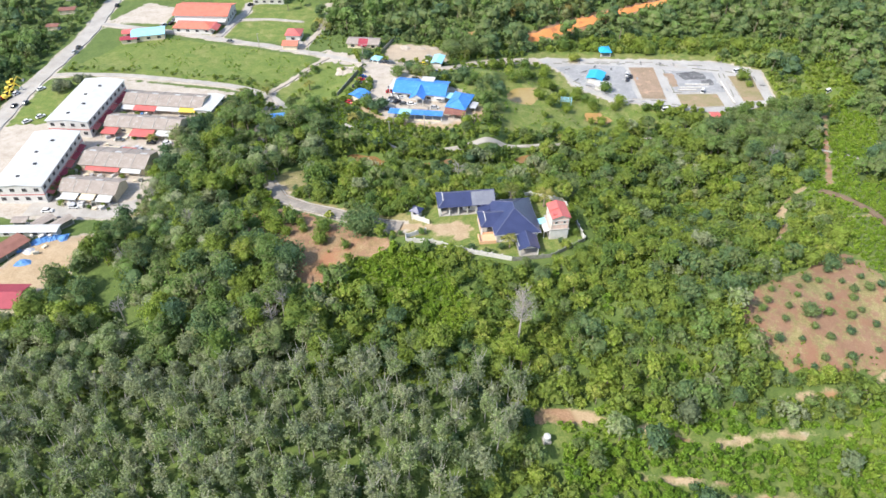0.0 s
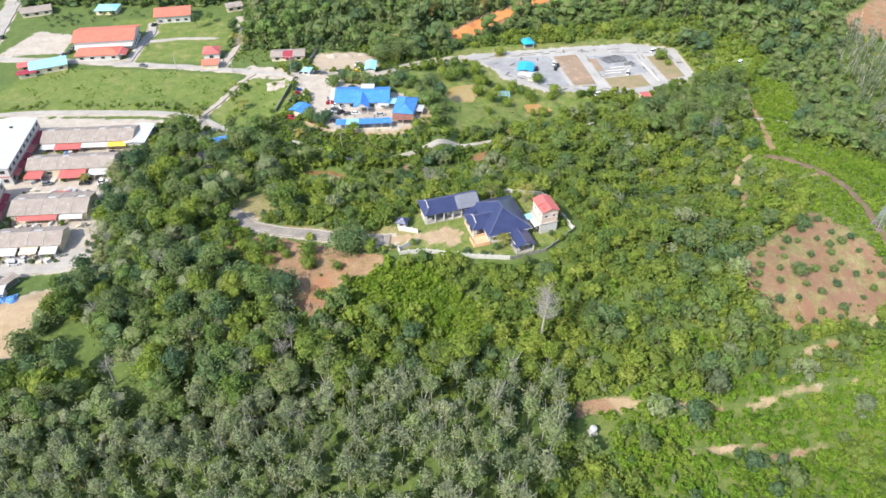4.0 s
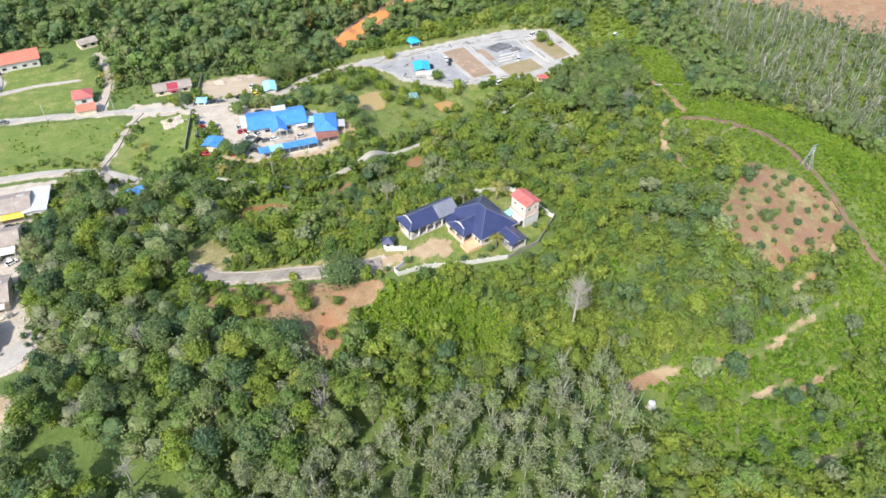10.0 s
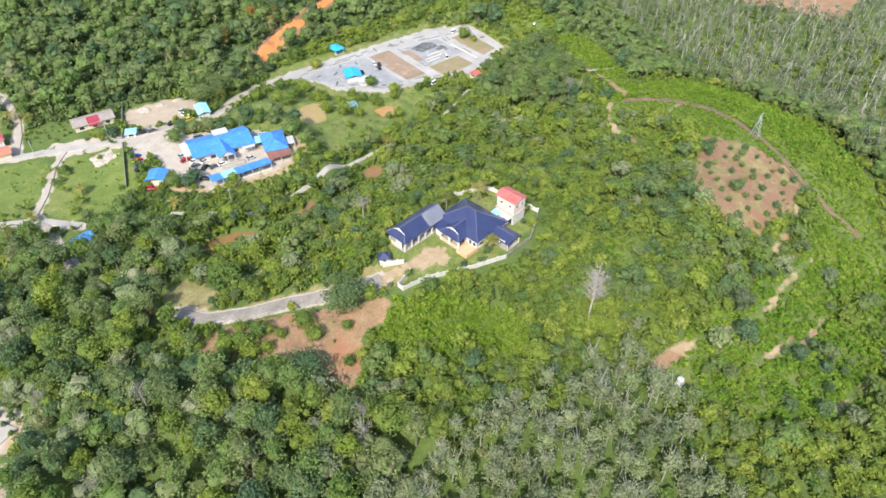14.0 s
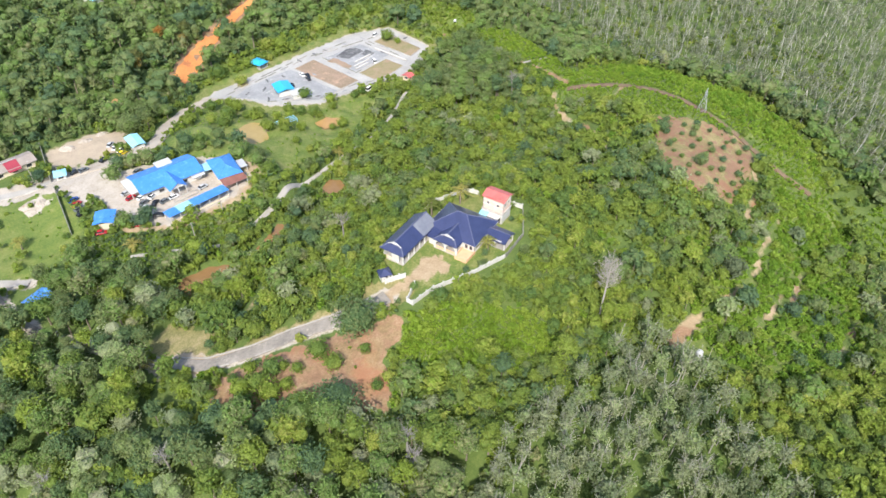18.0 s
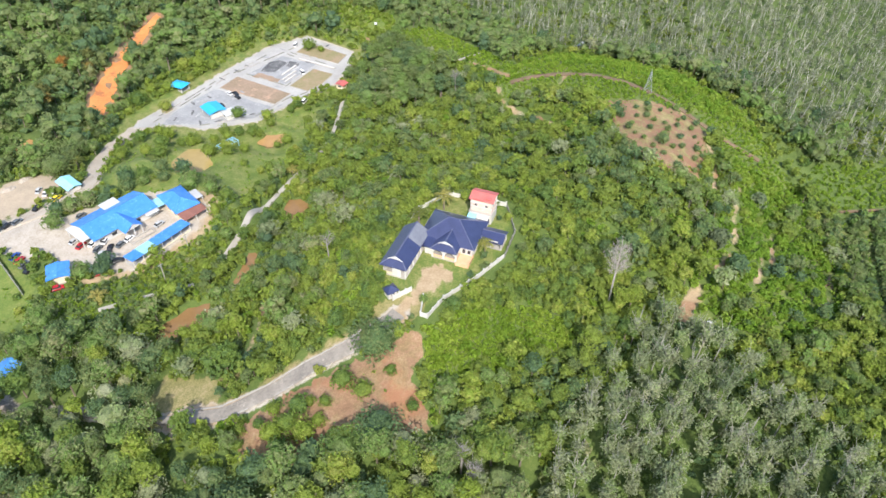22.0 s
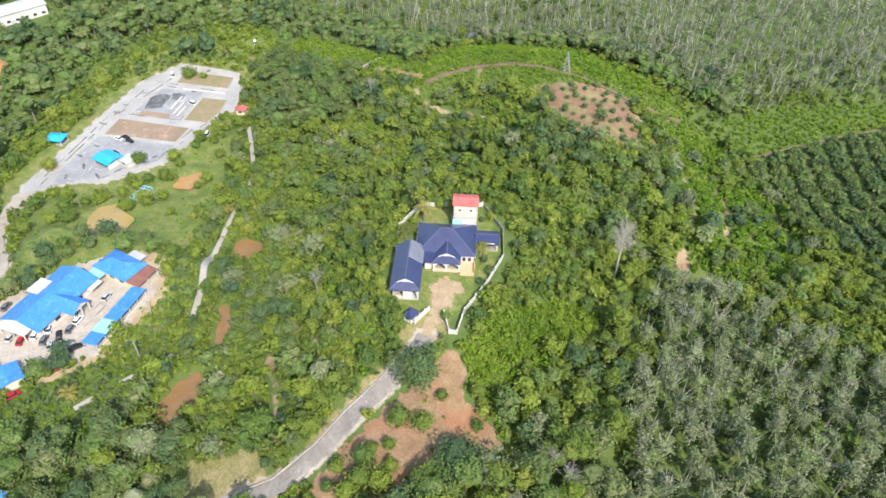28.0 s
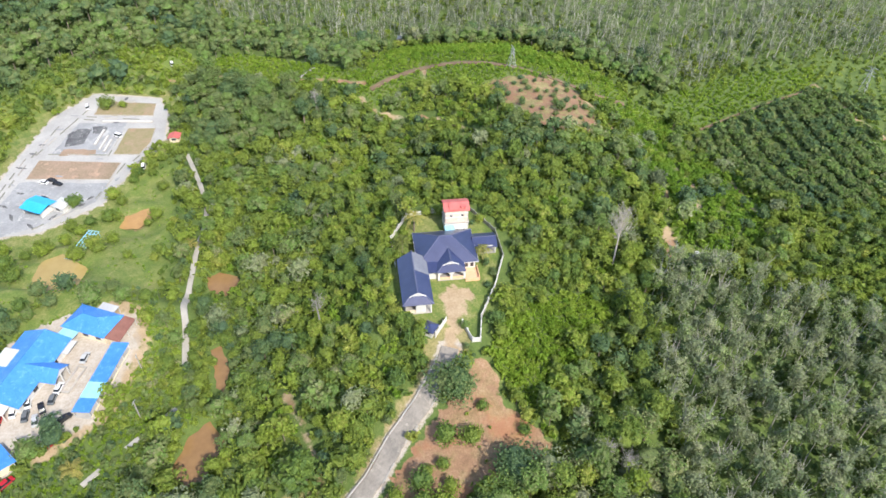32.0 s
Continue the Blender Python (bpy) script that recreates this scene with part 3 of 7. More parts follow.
flat_area("practice_lot", ragged(LOT, 4.0, 0.3, 6), 0.05, LOT_CONCRETE, "pale cracked concrete driving practice lot", "lot", 6.0)
for name, poly in PONDS.items():
    cx, cy = np.mean([p[0] for p in poly]), np.mean([p[1] for p in poly])
    flat_area(name, ragged(poly, 2.0, 0.35, len(name)), 0, OCHRE_WATER if name == "ochre_pond" else CLAY_WATER if name.startswith("clay") else BROWN_WATER, "still muddy brown pond among the trees", "pond", 4.0,
              level=min(gz(*p) for p in poly) - 0.25 + 0.15 * (gz(cx, cy) - min(gz(*p) for p in poly)))
flat_area("clay_stream", ragged(STREAM, 3.0, 0.7, 5), 0.15, ORANGE_CLAY, "bright orange clay stream bed", "stream", 4.0)
# ---- things: helpers ----
def thing(name, x, y, z, yaw, label, category, group=""):
    e = new(name)
    e.empty_display_size = 0.5
    e.matrix_basis = pose(x, y, z, 0, 0, yaw)
    return tagged(e, label, category, group)


def part(name, verts, faces, material, parent, label="", smooth=False):
    me = bpy.data.meshes.new(name)
    me.from_pydata(verts, [], faces)
    me.materials.append(material)
    if smooth:
        me.polygons.foreach_set("use_smooth", [True] * len(me.polygons))
    ob = new(name, me)
    ob.parent = parent
    if label:
        ob["label"] = label
    return ob


def box(x0, y0, z0, x1, y1, z1):
    v = [(x, y, z) for z in (z0, z1) for x, y in ((x0, y0), (x1, y0), (x1, y1), (x0, y1))]
    f = [(3, 2, 1, 0), (4, 5, 6, 7), (0, 1, 5, 4), (1, 2, 6, 5), (2, 3, 7, 6), (3, 0, 4, 7)]
    return v, f


def joined(*shapes):
    v, f = [], []
    for a, b in shapes:
        f += [tuple(i + len(v) for i in q) for q in b]
        v += a
    return v, f


def turned(shape, yaw, dx=0.0, dy=0.0, dz=0.0):
    c, s = math.cos(radians(yaw)), math.sin(radians(yaw))
    return [(x * c - y * s + dx, x * s + y * c + dy, z + dz) for x, y, z in shape[0]], shape[1]


def slab(top, thick):
    """A roof plane or plate: its top outline, given a thickness downwards."""
    n = len(top)
    v = list(top) + [(x, y, z - thick) for x, y, z in top]
    f = [tuple(range(n)), tuple(range(2 * n - 1, n - 1, -1))]
    f += [(k, k + n, (k + 1) % n + n, (k + 1) % n) for k in range(n)]
    return v, f


def bar(a, b, w):
    """A square bar from a to b."""
    a, b = Vector(a), Vector(b)
    d = (b - a).normalized()
    u = d.cross(Vector((0, 0, 1)))
    u = Vector((1, 0, 0)) if u.length < 0.01 else u.normalized()
    t = u.cross(d)
    v = [tuple(p + (u * i + t * j) * w * 0.5) for p in (a, b) for i, j in ((-1, -1), (1, -1), (1, 1), (-1, 1))]
    return v, [(3, 2, 1, 0), (4, 5, 6, 7), (0, 1, 5, 4), (1, 2, 6, 5), (2, 3, 7, 6), (3, 0, 4, 7)]


def roof_planes(x0, y0, x1, y1, z, rise, kind, along="x", thick=0.12):
    """The planes of a hip, gable or shed roof, with their ridge lines. Returns (planes, ridges)."""
    if along == "y":
        planes, ridges = roof_planes(y0, x0, y1, x1, z, rise, kind, "x", thick)
        swap = lambda p: (p[1], p[0], p[2])
        return [[swap(p) for p in reversed(pl)] for pl in planes], [(swap(a), swap(b)) for a, b in ridges]
    cy, half, t = (y0 + y1) / 2, (y1 - y0) / 2, z + rise
    if kind == "shed":
        return [[(x0, y0, z), (x1, y0, z), (x1, y1, t), (x0, y1, t)]], []
    inset = min(half, (x1 - x0) / 2) if kind == "hip" else 0.0
    a, b = (x0 + inset, cy, t), (x1 - inset, cy, t)
    planes = [[(x0, y0, z), (x1, y0, z), b, a], [(x1, y1, z), (x0, y1, z), a, b]]
    ridges = [(a, b)]
    if kind == "hip":
        planes += [[(x1, y0, z), (x1, y1, z), b], [(x0, y1, z), (x0, y0, z), a]]
        ridges += [((x0, y0, z), a), ((x0, y1, z), a), ((x1, y0, z), b), ((x1, y1, z), b)]
        if (Vector(a) - Vector(b)).length < 0.1:
            planes = [[p for k, p in enumerate(pl) if k < 3] for pl in planes]
            ridges = ridges[1:]
    return planes, ridges


def add_roof(parent, x0, y0, x1, y1, z, rise, kind, material, along="x", cap=None, thick=0.14, name="roof", gable=None):
    planes, ridges = roof_planes(x0, y0, x1, y1, z, rise, kind, along, thick)
    r = part(name, *joined(*[slab(p, thick) for p in planes]), material, parent)
    if cap:
        for a, b in ridges:
            if (Vector(a) - Vector(b)).length > 0.5:
                lift = Vector((0, 0, 0.04))
                part("ridge_cap", *bar(Vector(a) + lift, Vector(b) + lift, 0.22), cap, r)
    if kind == "gable" and gable:
        for k in (0, 1):
            if along == "x":
                x = (x0 + 0.5, x1 - 0.5)[k]
                tri = [(x, y0 + 0.6, z - 0.02), (x, y1 - 0.6, z - 0.02), (x, (y0 + y1) / 2, z + rise - 0.2)]
                off = (0.15, 0, 0)
            else:
                y = (y0 + 0.5, y1 - 0.5)[k]
                tri = [(x0 + 0.6, y, z - 0.02), (x1 - 0.6, y, z - 0.02), ((x0 + x1) / 2, y, z + rise - 0.2)]
                off = (0, 0.15, 0)
            v = tri + [tuple(a + b for a, b in zip(p, off)) for p in tri]
            part("gable_wall", v, [(0, 1, 2), (5, 4, 3), (0, 3, 4, 1), (1, 4, 5, 2), (2, 5, 3, 0)], gable, parent)
    return r


def add_windows(parent, x0, y0, x1, y1, side, z0, z1, count, width, frame_mat=None, door=False):
    """Windows (or doors) along one side of a box of walls: each a frame with a pane set back in it."""
    fm = frame_mat or WHITE_WALL
    for k in range(count):
        s = (k + 0.5) / count
        if side in "sn":
            c, e = x0 + (x1 - x0) * s, (y0 if side == "s" else y1)
            o = -1 if side == "s" else 1
            fr = joined(box(c - width / 2 - 0.08, min(e, e + o * 0.07), z0 - 0.08, c - width / 2, max(e, e + o * 0.07), z1 + 0.08), box(c + width / 2, min(e, e + o * 0.07), z0 - 0.08, c + width / 2 + 0.08, max(e, e + o * 0.07), z1 + 0.08),
                        box(c - width / 2, min(e, e + o * 0.07), z1, c + width / 2, max(e, e + o * 0.07), z1 + 0.08), box(c - width / 2, min(e, e + o * 0.1), z0 - 0.08, c + width / 2, max(e, e + o * 0.1), z0))
            pn = box(c - width / 2, min(e, e + o * 0.03), z0, c + width / 2, max(e, e + o * 0.03), z1)
        else:
            c, e = y0 + (y1 - y0) * s, (x0 if side == "w" else x1)
            o = -1 if side == "w" else 1
            fr = joined(box(min(e, e + o * 0.07), c - width / 2 - 0.08, z0 - 0.08, max(e, e + o * 0.07), c - width / 2, z1 + 0.08), box(min(e, e + o * 0.07), c + width / 2, z0 - 0.08, max(e, e + o * 0.07), c + width / 2 + 0.08, z1 + 0.08),
                        box(min(e, e + o * 0.07), c - width / 2, z1, max(e, e + o * 0.07), c + width / 2, z1 + 0.08), box(min(e, e + o * 0.1), c - width / 2, z0 - 0.08, max(e, e + o * 0.1), c + width / 2, z0))
            pn = box(min(e, e + o * 0.03), c - width / 2, z0, max(e, e + o * 0.03), c + width / 2, z1)
        w = part("door" if door else "window", *fr, fm, parent)
        part("pane", *pn, DARK, w)


def posts(parent, spots, z0, z1, w, material):
    for x, y in spots:
        part("post", *box(x - w / 2, y - w / 2, z0, x + w / 2, y + w / 2, z1), material, parent)
# ---- the house on the hill ----
PEACH = surface("peach_paint", (0.66, 0.38, 0.22), (0.76, 0.47, 0.29), 0.6, 0.75)
PINK_WALL = surface("pinkish_render", (0.6, 0.42, 0.34), (0.7, 0.52, 0.43), 0.6, 0.8, wear=(0.66, 0.6, 0.54))
OLD_GREY = roof_material("weathered_sheet", (0.4, 0.4, 0.42), (0.52, 0.52, 0.53), 0.5, 0.4)
FADED_SHEET = roof_material("faded_sheet", (0.13, 0.14, 0.18), (0.22, 0.23, 0.26), 0.6, 0.4)
MOSSY_WALL = surface("mossy_concrete", (0.16, 0.16, 0.13), (0.3, 0.3, 0.26), 0.7, 0.95)


def dutch_roof(parent, x0, y0, x1, y1, z, rise, depth, front=True):
    """A ridge along x with a hip and a small white gable at its west end. The east end runs on into another roof."""
    cy, half, t = (y0 + y1) / 2, (y1 - y0) / 2, z + rise
    slope = rise / half
    xg, zg = x0 + depth, z + slope * depth
    w = half - depth
    planes = [[(x0, y0, z), (x1, y0, z), (x1, cy, t), (xg - 0.5, cy, t), (xg, cy - w, zg)],
              [(x1, y1, z), (x0, y1, z), (xg, cy + w, zg), (xg - 0.5, cy, t), (x1, cy, t)],
              [(x0, y1, z), (x0, y0, z), (xg, cy - w, zg), (xg, cy + w, zg)]]
    r = part("roof", *joined(*[slab(p, 0.14) for p in planes]), NAVY, parent)
    part("gablet", [(xg - 0.12, cy - w * 0.98, zg + 0.02), (xg - 0.12, cy + w * 0.98, zg + 0.02), (xg - 0.12, cy, t - 0.12), (xg, cy - w * 0.98, zg + 0.02), (xg, cy + w * 0.98, zg + 0.02), (xg, cy, t - 0.12)],
         [(1, 0, 2), (3, 4, 5), (0, 1, 4, 3), (1, 2, 5, 4), (2, 0, 3, 5)], WHITE_WALL, r, "white triangular gablet")
    for sgn in (-1, 1):
        part("barge_board", *bar((xg - 0.35, cy + sgn * (w + 0.25), zg - 0.02), (xg - 0.45, cy, t + 0.06), 0.24), WHITE_WALL, r)
        part("ridge_cap", *bar((x0, cy + sgn * half, z + 0.05), (xg, cy + sgn * w, zg + 0.05), 0.3), RIDGE_CAP, r)
    part("ridge_cap", *bar((xg - 0.5, cy, t + 0.05), (x1, cy, t + 0.05), 0.32), RIDGE_CAP, r)
    return r


def arch_panel(y0, y1, x, z0, z1, spring, thick=0.25, n=10):
    """A wall in the plane of one x with an arched opening between y0 and y1: the spandrel above the arch."""
    pts = [(y0 + (y1 - y0) * k / n, spring + (z1 - 0.25 - spring) * math.sin(math.pi * k / n)) for k in range(n + 1)]
    v, f = [], []
    for xx in (x, x + thick):
        v += [(xx, y, zz) for y, zz in pts] + [(xx, y, z1) for y, _ in pts]
    m = n + 1
    for k in range(n):
        f += [(k, k + m, k + m + 1, k + 1), (2 * m + k + 1, 2 * m + k + m + 1, 2 * m + k + m, 2 * m + k), (k, k + 1, 2 * m + k + 1, 2 * m + k)]
    return v, f


def hilltop_house():
    h = thing("bungalow", -1.5, 21.5, HOUSE_Z, HOUSE_YAW, "white and peach bungalow with navy blue hipped roofs on the hilltop", "house")
    part("wall", *box(-6.8, -8.8, 0, 6.9, 8.4, 3.65), WHITE_WALL, h)
    part("plinth", *box(-7.1, -9.1, -0.3, 7.2, 8.7, 0.22), CONCRETE, h)
    main = add_roof(h, -7.7, -9.7, 7.8, 9.3, 3.6, 4.7, "hip", NAVY, "y", cap=RIDGE_CAP)
    part("fascia", *joined(box(-7.75, -9.75, 3.35, -7.6, 9.35, 3.58), box(7.7, -9.75, 3.35, 7.85, 9.35, 3.58), box(-7.6, -9.75, 3.35, 7.7, -9.6, 3.58), box(-7.6, 9.2, 3.35, 7.7, 9.35, 3.58)), WHITE_WALL, main)
    dutch_roof(h, -11.5, -5.1, -3.0, 3.7, 3.6, 2.62, 2.2)
    # the porch: parapet, piers and two arches
    part("porch_floor", *box(-11.3, -4.9, -0.4, -6.8, 3.5, 0.3), CONCRETE, h)
    for y in (-4.75, -0.7, 3.1):
        part("pier", *box(-11.2, y - 0.3, 0.3, -10.8, y + 0.3, 3.6), WHITE_WALL, h)
    for y0, y1 in ((-4.45, -1.0), (-0.4, 2.8)):
        part("arch", *arch_panel(y0, y1, -11.15, 0, 3.6, 2.3), WHITE_WALL, h, "white arched porch opening")
        part("parapet", *box(-11.1, y0, 0.3, -10.95, y1, 1.25), PEACH, h, "peach porch parapet")
    part("parapet", *box(-10.8, -4.95, 0.3, -7.0, -4.8, 1.25), PEACH, h, "peach porch parapet")
    # the open terrace beside it
    part("terrace", *box(-12.4, -9.4, -0.6, -6.8, -5.0, 0.45), PEACH, h, "peach tiled terrace")
    part("parapet", *joined(box(-12.4, -9.4, 0.45, -12.2, -5.0, 1.3), box(-12.2, -9.4, 0.45, -6.9, -9.2, 1.3)), PEACH, h, "peach terrace parapet")
    # entrance link beside the porch
    part("link_room", *box(-10.2, 3.7, -0.2, -6.8, 6.0, 3.1), WHITE_WALL, h)
    part("link_roof", *slab([(-10.9, 3.3, 3.25), (-6.9, 3.3, 4.3), (-6.9, 6.5, 4.3), (-10.9, 6.5, 3.25)], 0.16), NAVY, h, "navy link roof")
    for side, n in (("s", 3), ("e", 4), ("n", 3)):
        add_windows(h, -6.8, -8.8, 6.9, 8.4, side, 0.9, 2.4, n, 1.7)
    add_windows(h, -6.8, -8.6, 6.9, -5.2, "w", 0.9, 2.5, 2, 1.0)
    add_windows(h, -6.8, -4.6, 6.9, 3.0, "w", 0.3, 2.4, 2, 1.6, door=True)
    # side shelter with its own small roof
    s = part("side_shelter_floor", *box(-0.6, -16.6, -0.5, 5.6, -9.8, 0.12), CONCRETE, h)
    add_roof(h, -1.0, -17.0, 6.0, -9.2, 3.0, 1.5, "gable", NAVY, "y", cap=RIDGE_CAP, gable=WHITE_WALL)
    part("shelter_gablet", *box(-0.75, -15.4, 3.0, -0.6, -11.6, 3.5), WHITE_WALL, h)
    posts(h, [(-0.4, -16.4), (5.4, -16.4), (-0.4, -13), (5.4, -13)], 0, 3.0, 0.3, WHITE_WALL)
    return h


def guest_wing():
    h = thing("guest_wing", -1.5, 21.5, HOUSE_Z, HOUSE_YAW, "open-sided white guest wing with arches under a navy roof", "house")
    part("floor_slab", *box(-24.0, 6.8, -0.5, -4.6, 14.8, 0.18), CONCRETE, h)
    dutch_roof(h, -24.4, 6.3, -4.4, 15.3, 4.1, 2.9, 2.3)
    part("gable_end", [(-4.6, 7, 4.1), (-4.6, 14.6, 4.1), (-4.6, 10.8, 6.6), (-4.4, 7, 4.1), (-4.4, 14.6, 4.1), (-4.4, 10.8, 6.6)], [(0, 2, 1), (3, 4, 5), (0, 1, 4, 3), (1, 2, 5, 4), (2, 0, 3, 5)], WHITE_WALL, h)
    part("wall", *box(-15.5, 9.0, 0.18, -4.8, 14.4, 4.1), WHITE_WALL, h)
    part("back_wall", *box(-23.6, 14.2, 0.18, -15.5, 14.4, 2.4), WHITE_WALL, h)
    part("end_wall", *box(-23.6, 8.6, 0.18, -23.4, 11.4, 3.2), WHITE_WALL, h)
    part("end_parapet", *box(-23.6, 11.6, 0.18, -23.4, 14.2, 1.2), CREAM_WALL, h)
    part("beam", *joined(box(-23.7, 6.9, 3.7, -4.8, 7.15, 4.1), box(-23.7, 7.15, 3.7, -23.45, 14.4, 4.1)), WHITE_WALL, h)
    for x in (-23.5, -20.4, -17.3, -14.2, -11.1, -8.0, -5.0):
        part("column", *box(x - 0.2, 6.85, 0.18, x + 0.2, 7.25, 3.7), WHITE_WALL, h)
    add_windows(h, -15.5, 9.0, -4.8, 14.4, "s", 0.9, 2.4, 3, 1.4)
    part("roof_patch", *slab([(-12.6, 6.4, 4.25), (-4.6, 6.4, 4.25), (-4.6, 10.6, 6.95), (-12.6, 10.6, 6.95)], 0.06), FADED_SHEET, h, "faded grey roofing sheet")
    return h


def water_tower_house():
    h = thing("tower_house", -1.5, 21.5, HOUSE_Z, HOUSE_YAW, "tall pinkish unfinished block with a faded red roof behind the bungalow", "house")
    part("lower_wall", *box(10.8, -9.5, -0.5, 16.9, -1.8, 3.9), WHITE_WALL, h)
    part("floor_band", *box(10.5, -9.7, 3.9, 17.1, -1.6, 4.2), CONCRETE, h)
    part("upper_wall", *box(11.2, -9.3, 4.2, 16.7, -2.0, 8.9), PINK_WALL, h)
    for z in (5.9, 7.5):
        part("string_course", *box(11.08, -9.42, z, 16.82, -1.88, z + 0.28), WHITE_WALL, h, "pale concrete band")
    for x in (11.1, 16.55):
        for y in (-9.4, -2.15):
            part("corner_column", *box(x, y, 4.2, x + 0.25, y + 0.25, 8.9), CONCRETE, h)
    roof = add_roof(h, 10.8, -9.9, 17.2, -1.4, 8.9, 1.2, "gable", RED, "y", gable=PINK_WALL)
    part("roof_step", *slab([(10.9, -6.0, 9.35), (13.6, -6.0, 10.35), (13.6, -3.2, 10.35), (10.9, -3.2, 9.35)], 0.12), RED, roof)
    part("roof_hatch", *joined(box(11.5, -8.6, 9.0, 12.7, -7.2, 9.7), box(11.35, -8.75, 9.7, 12.85, -7.05, 9.82)), RED, roof)
    part("porch_roof", *slab([(9.0, -8.8, 2.9), (10.8, -8.8, 3.3), (10.8, -4.8, 3.3), (9.0, -4.8, 2.9)], 0.12), WHITE_WALL, h)
    part("blue_canopy", *slab([(8.2, -4.6, 2.8), (10.8, -4.6, 3.2), (10.8, -1.6, 3.2), (8.2, -1.6, 2.8)], 0.08), PALE_BLUE, h, "pale blue plastic canopy")
    posts(h, [(9.1, -8.6), (9.1, -5.0), (8.4, -4.4), (8.4, -1.8)], -0.1, 2.85, 0.15, WHITE_WALL)
    add_windows(h, 10.8, -9.5, 16.9, -1.8, "w", 0.2, 2.3, 3, 1.3)
    add_windows(h, 11.2, -9.3, 16.7, -2.0, "w", 6.4, 7.2, 2, 0.8)
    add_windows(h, 11.2, -9.3, 16.7, -2.0, "s", 6.4, 7.2, 2, 0.8)
    return h


def house_xy(x, y):
    a = radians(HOUSE_YAW)
    return -1.5 + x * math.cos(a) - y * math.sin(a), 21.5 + x * math.sin(a) + y * math.cos(a)


def boundary_wall(name, line, height, material, label, lintel=True, thick=0.2, bay=3.0):
    """Panels between posts along a line, each at the level of its ground."""
    x, y = line[0]
    e = thing(name, x, y, gz(x, y), 0, label, "wall")
    for (x0, y0), (x1, y1) in zip(line, line[1:]):
        n = max(1, round(math.hypot(x1 - x0, y1 - y0) / bay))
        yaw = math.degrees(math.atan2(y1 - y0, x1 - x0))
        for k in range(n):
            ax, ay = x0 + (x1 - x0) * k / n, y0 + (y1 - y0) * k / n
            bx, by = x0 + (x1 - x0) * (k + 1) / n, y0 + (y1 - y0) * (k + 1) / n
            z = min(gz(ax, ay), gz(bx, by)) - gz(x, y)
            l = math.hypot(bx - ax, by - ay)
            part("panel", *turned(box(0.15, -thick / 2, -0.5, l - 0.15, thick / 2, height), yaw, ax - x, ay - y, z), material, e)
            part("post", *turned(joined(box(-0.17, -0.17, -0.5, 0.17, 0.17, height + 0.25), box(-0.23, -0.23, height + 0.25, 0.23, 0.23, height + 0.35)), yaw, ax - x, ay - y, z), material, e)
    return e


hilltop_house()
guest_wing()
water_tower_house()
boundary_wall("boundary_wall", [house_xy(*p) for p in ((-29.4, -1.2), (-36.2, -3.0), (-36.3, -5.2), (-27.8, -7.0), (-21.8, -10.2), (-15.8, -13.4), (-3.3, -18.4))], 1.7, WHITE_WALL, "white rendered boundary wall with posts along the lawn")
boundary_wall("boundary_wall", [house_xy(*p) for p in ((-3.0, -18.5), (9.4, -18.3), (22.3, -11.6))], 1.5, MOSSY_WALL, "mossy grey rear boundary wall")
boundary_wall("boundary_wall", [house_xy(*p) for p in ((22.3, -11.4), (21.8, -2.0), (20.8, 7.5), (20.0, 10.0), (10.0, 16.1), (-0.5, 15.9), (-3.8, 15.7))], 1.7, WHITE_WALL, "white rear boundary wall behind the tower house")
boundary_wall("gate_wall", [house_xy(*p) for p in ((-33.2, 7.0), (-27.6, 3.1))], 1.9, WHITE_WALL, "short white gate wall beside the guard house", bay=2.2)


def guard_house():
    x, y = house_xy(-31.6, 8.4)
    h = thing("guard_house", x, y, gz(x, y), HOUSE_YAW - 35, "small white guard house with a navy pyramid roof", "hut")
    part("wall", *box(-1.4, -1.3, -0.5, 1.4, 1.3, 2.6), WHITE_WALL, h)
    add_roof(h, -2.0, -1.9, 2.0, 1.9, 2.6, 1.3, "hip", NAVY)
    add_windows(h, -1.4, -1.3, 1.4, 1.3, "s", 1.0, 2.0, 1, 1.2)
    add_windows(h, -1.4, -1.3, 1.4, 1.3, "w", 1.0, 2.0, 1, 1.2)


guard_house()
# ---- village, offices and lot ----
MAROON = roof_material("maroon_roof", (0.26, 0.03, 0.05), (0.36, 0.05, 0.07), 0.6, 0.4)
TARP = surface("blue_tarpaulin", (0.05, 0.17, 0.42), (0.12, 0.28, 0.55), 0.8, 0.6)
YELLOW = surface("yellow_paint", (0.7, 0.5, 0.05), (0.8, 0.6, 0.1), 1.0, 0.5)
GLASS = surface("car_glass", (0.015, 0.018, 0.02), (0.03, 0.035, 0.04), 1.0, 0.12)
TYRE = surface("tyre", (0.02, 0.02, 0.02), (0.035, 0.035, 0.035), 2.0, 0.9)
PAINTS = {n: surface("car_" + n, c, tuple(min(1, v * 1.1) for v in c), 1.0, 0.25) for n, c in
          (("white", (0.75, 0.75, 0.75)), ("black", (0.02, 0.02, 0.025)), ("silver", (0.45, 0.46, 0.47)), ("red", (0.4, 0.02, 0.03)), ("blue", (0.03, 0.08, 0.3)), ("yellow", (0.75, 0.55, 0.03)), ("grey", (0.13, 0.14, 0.15)))}


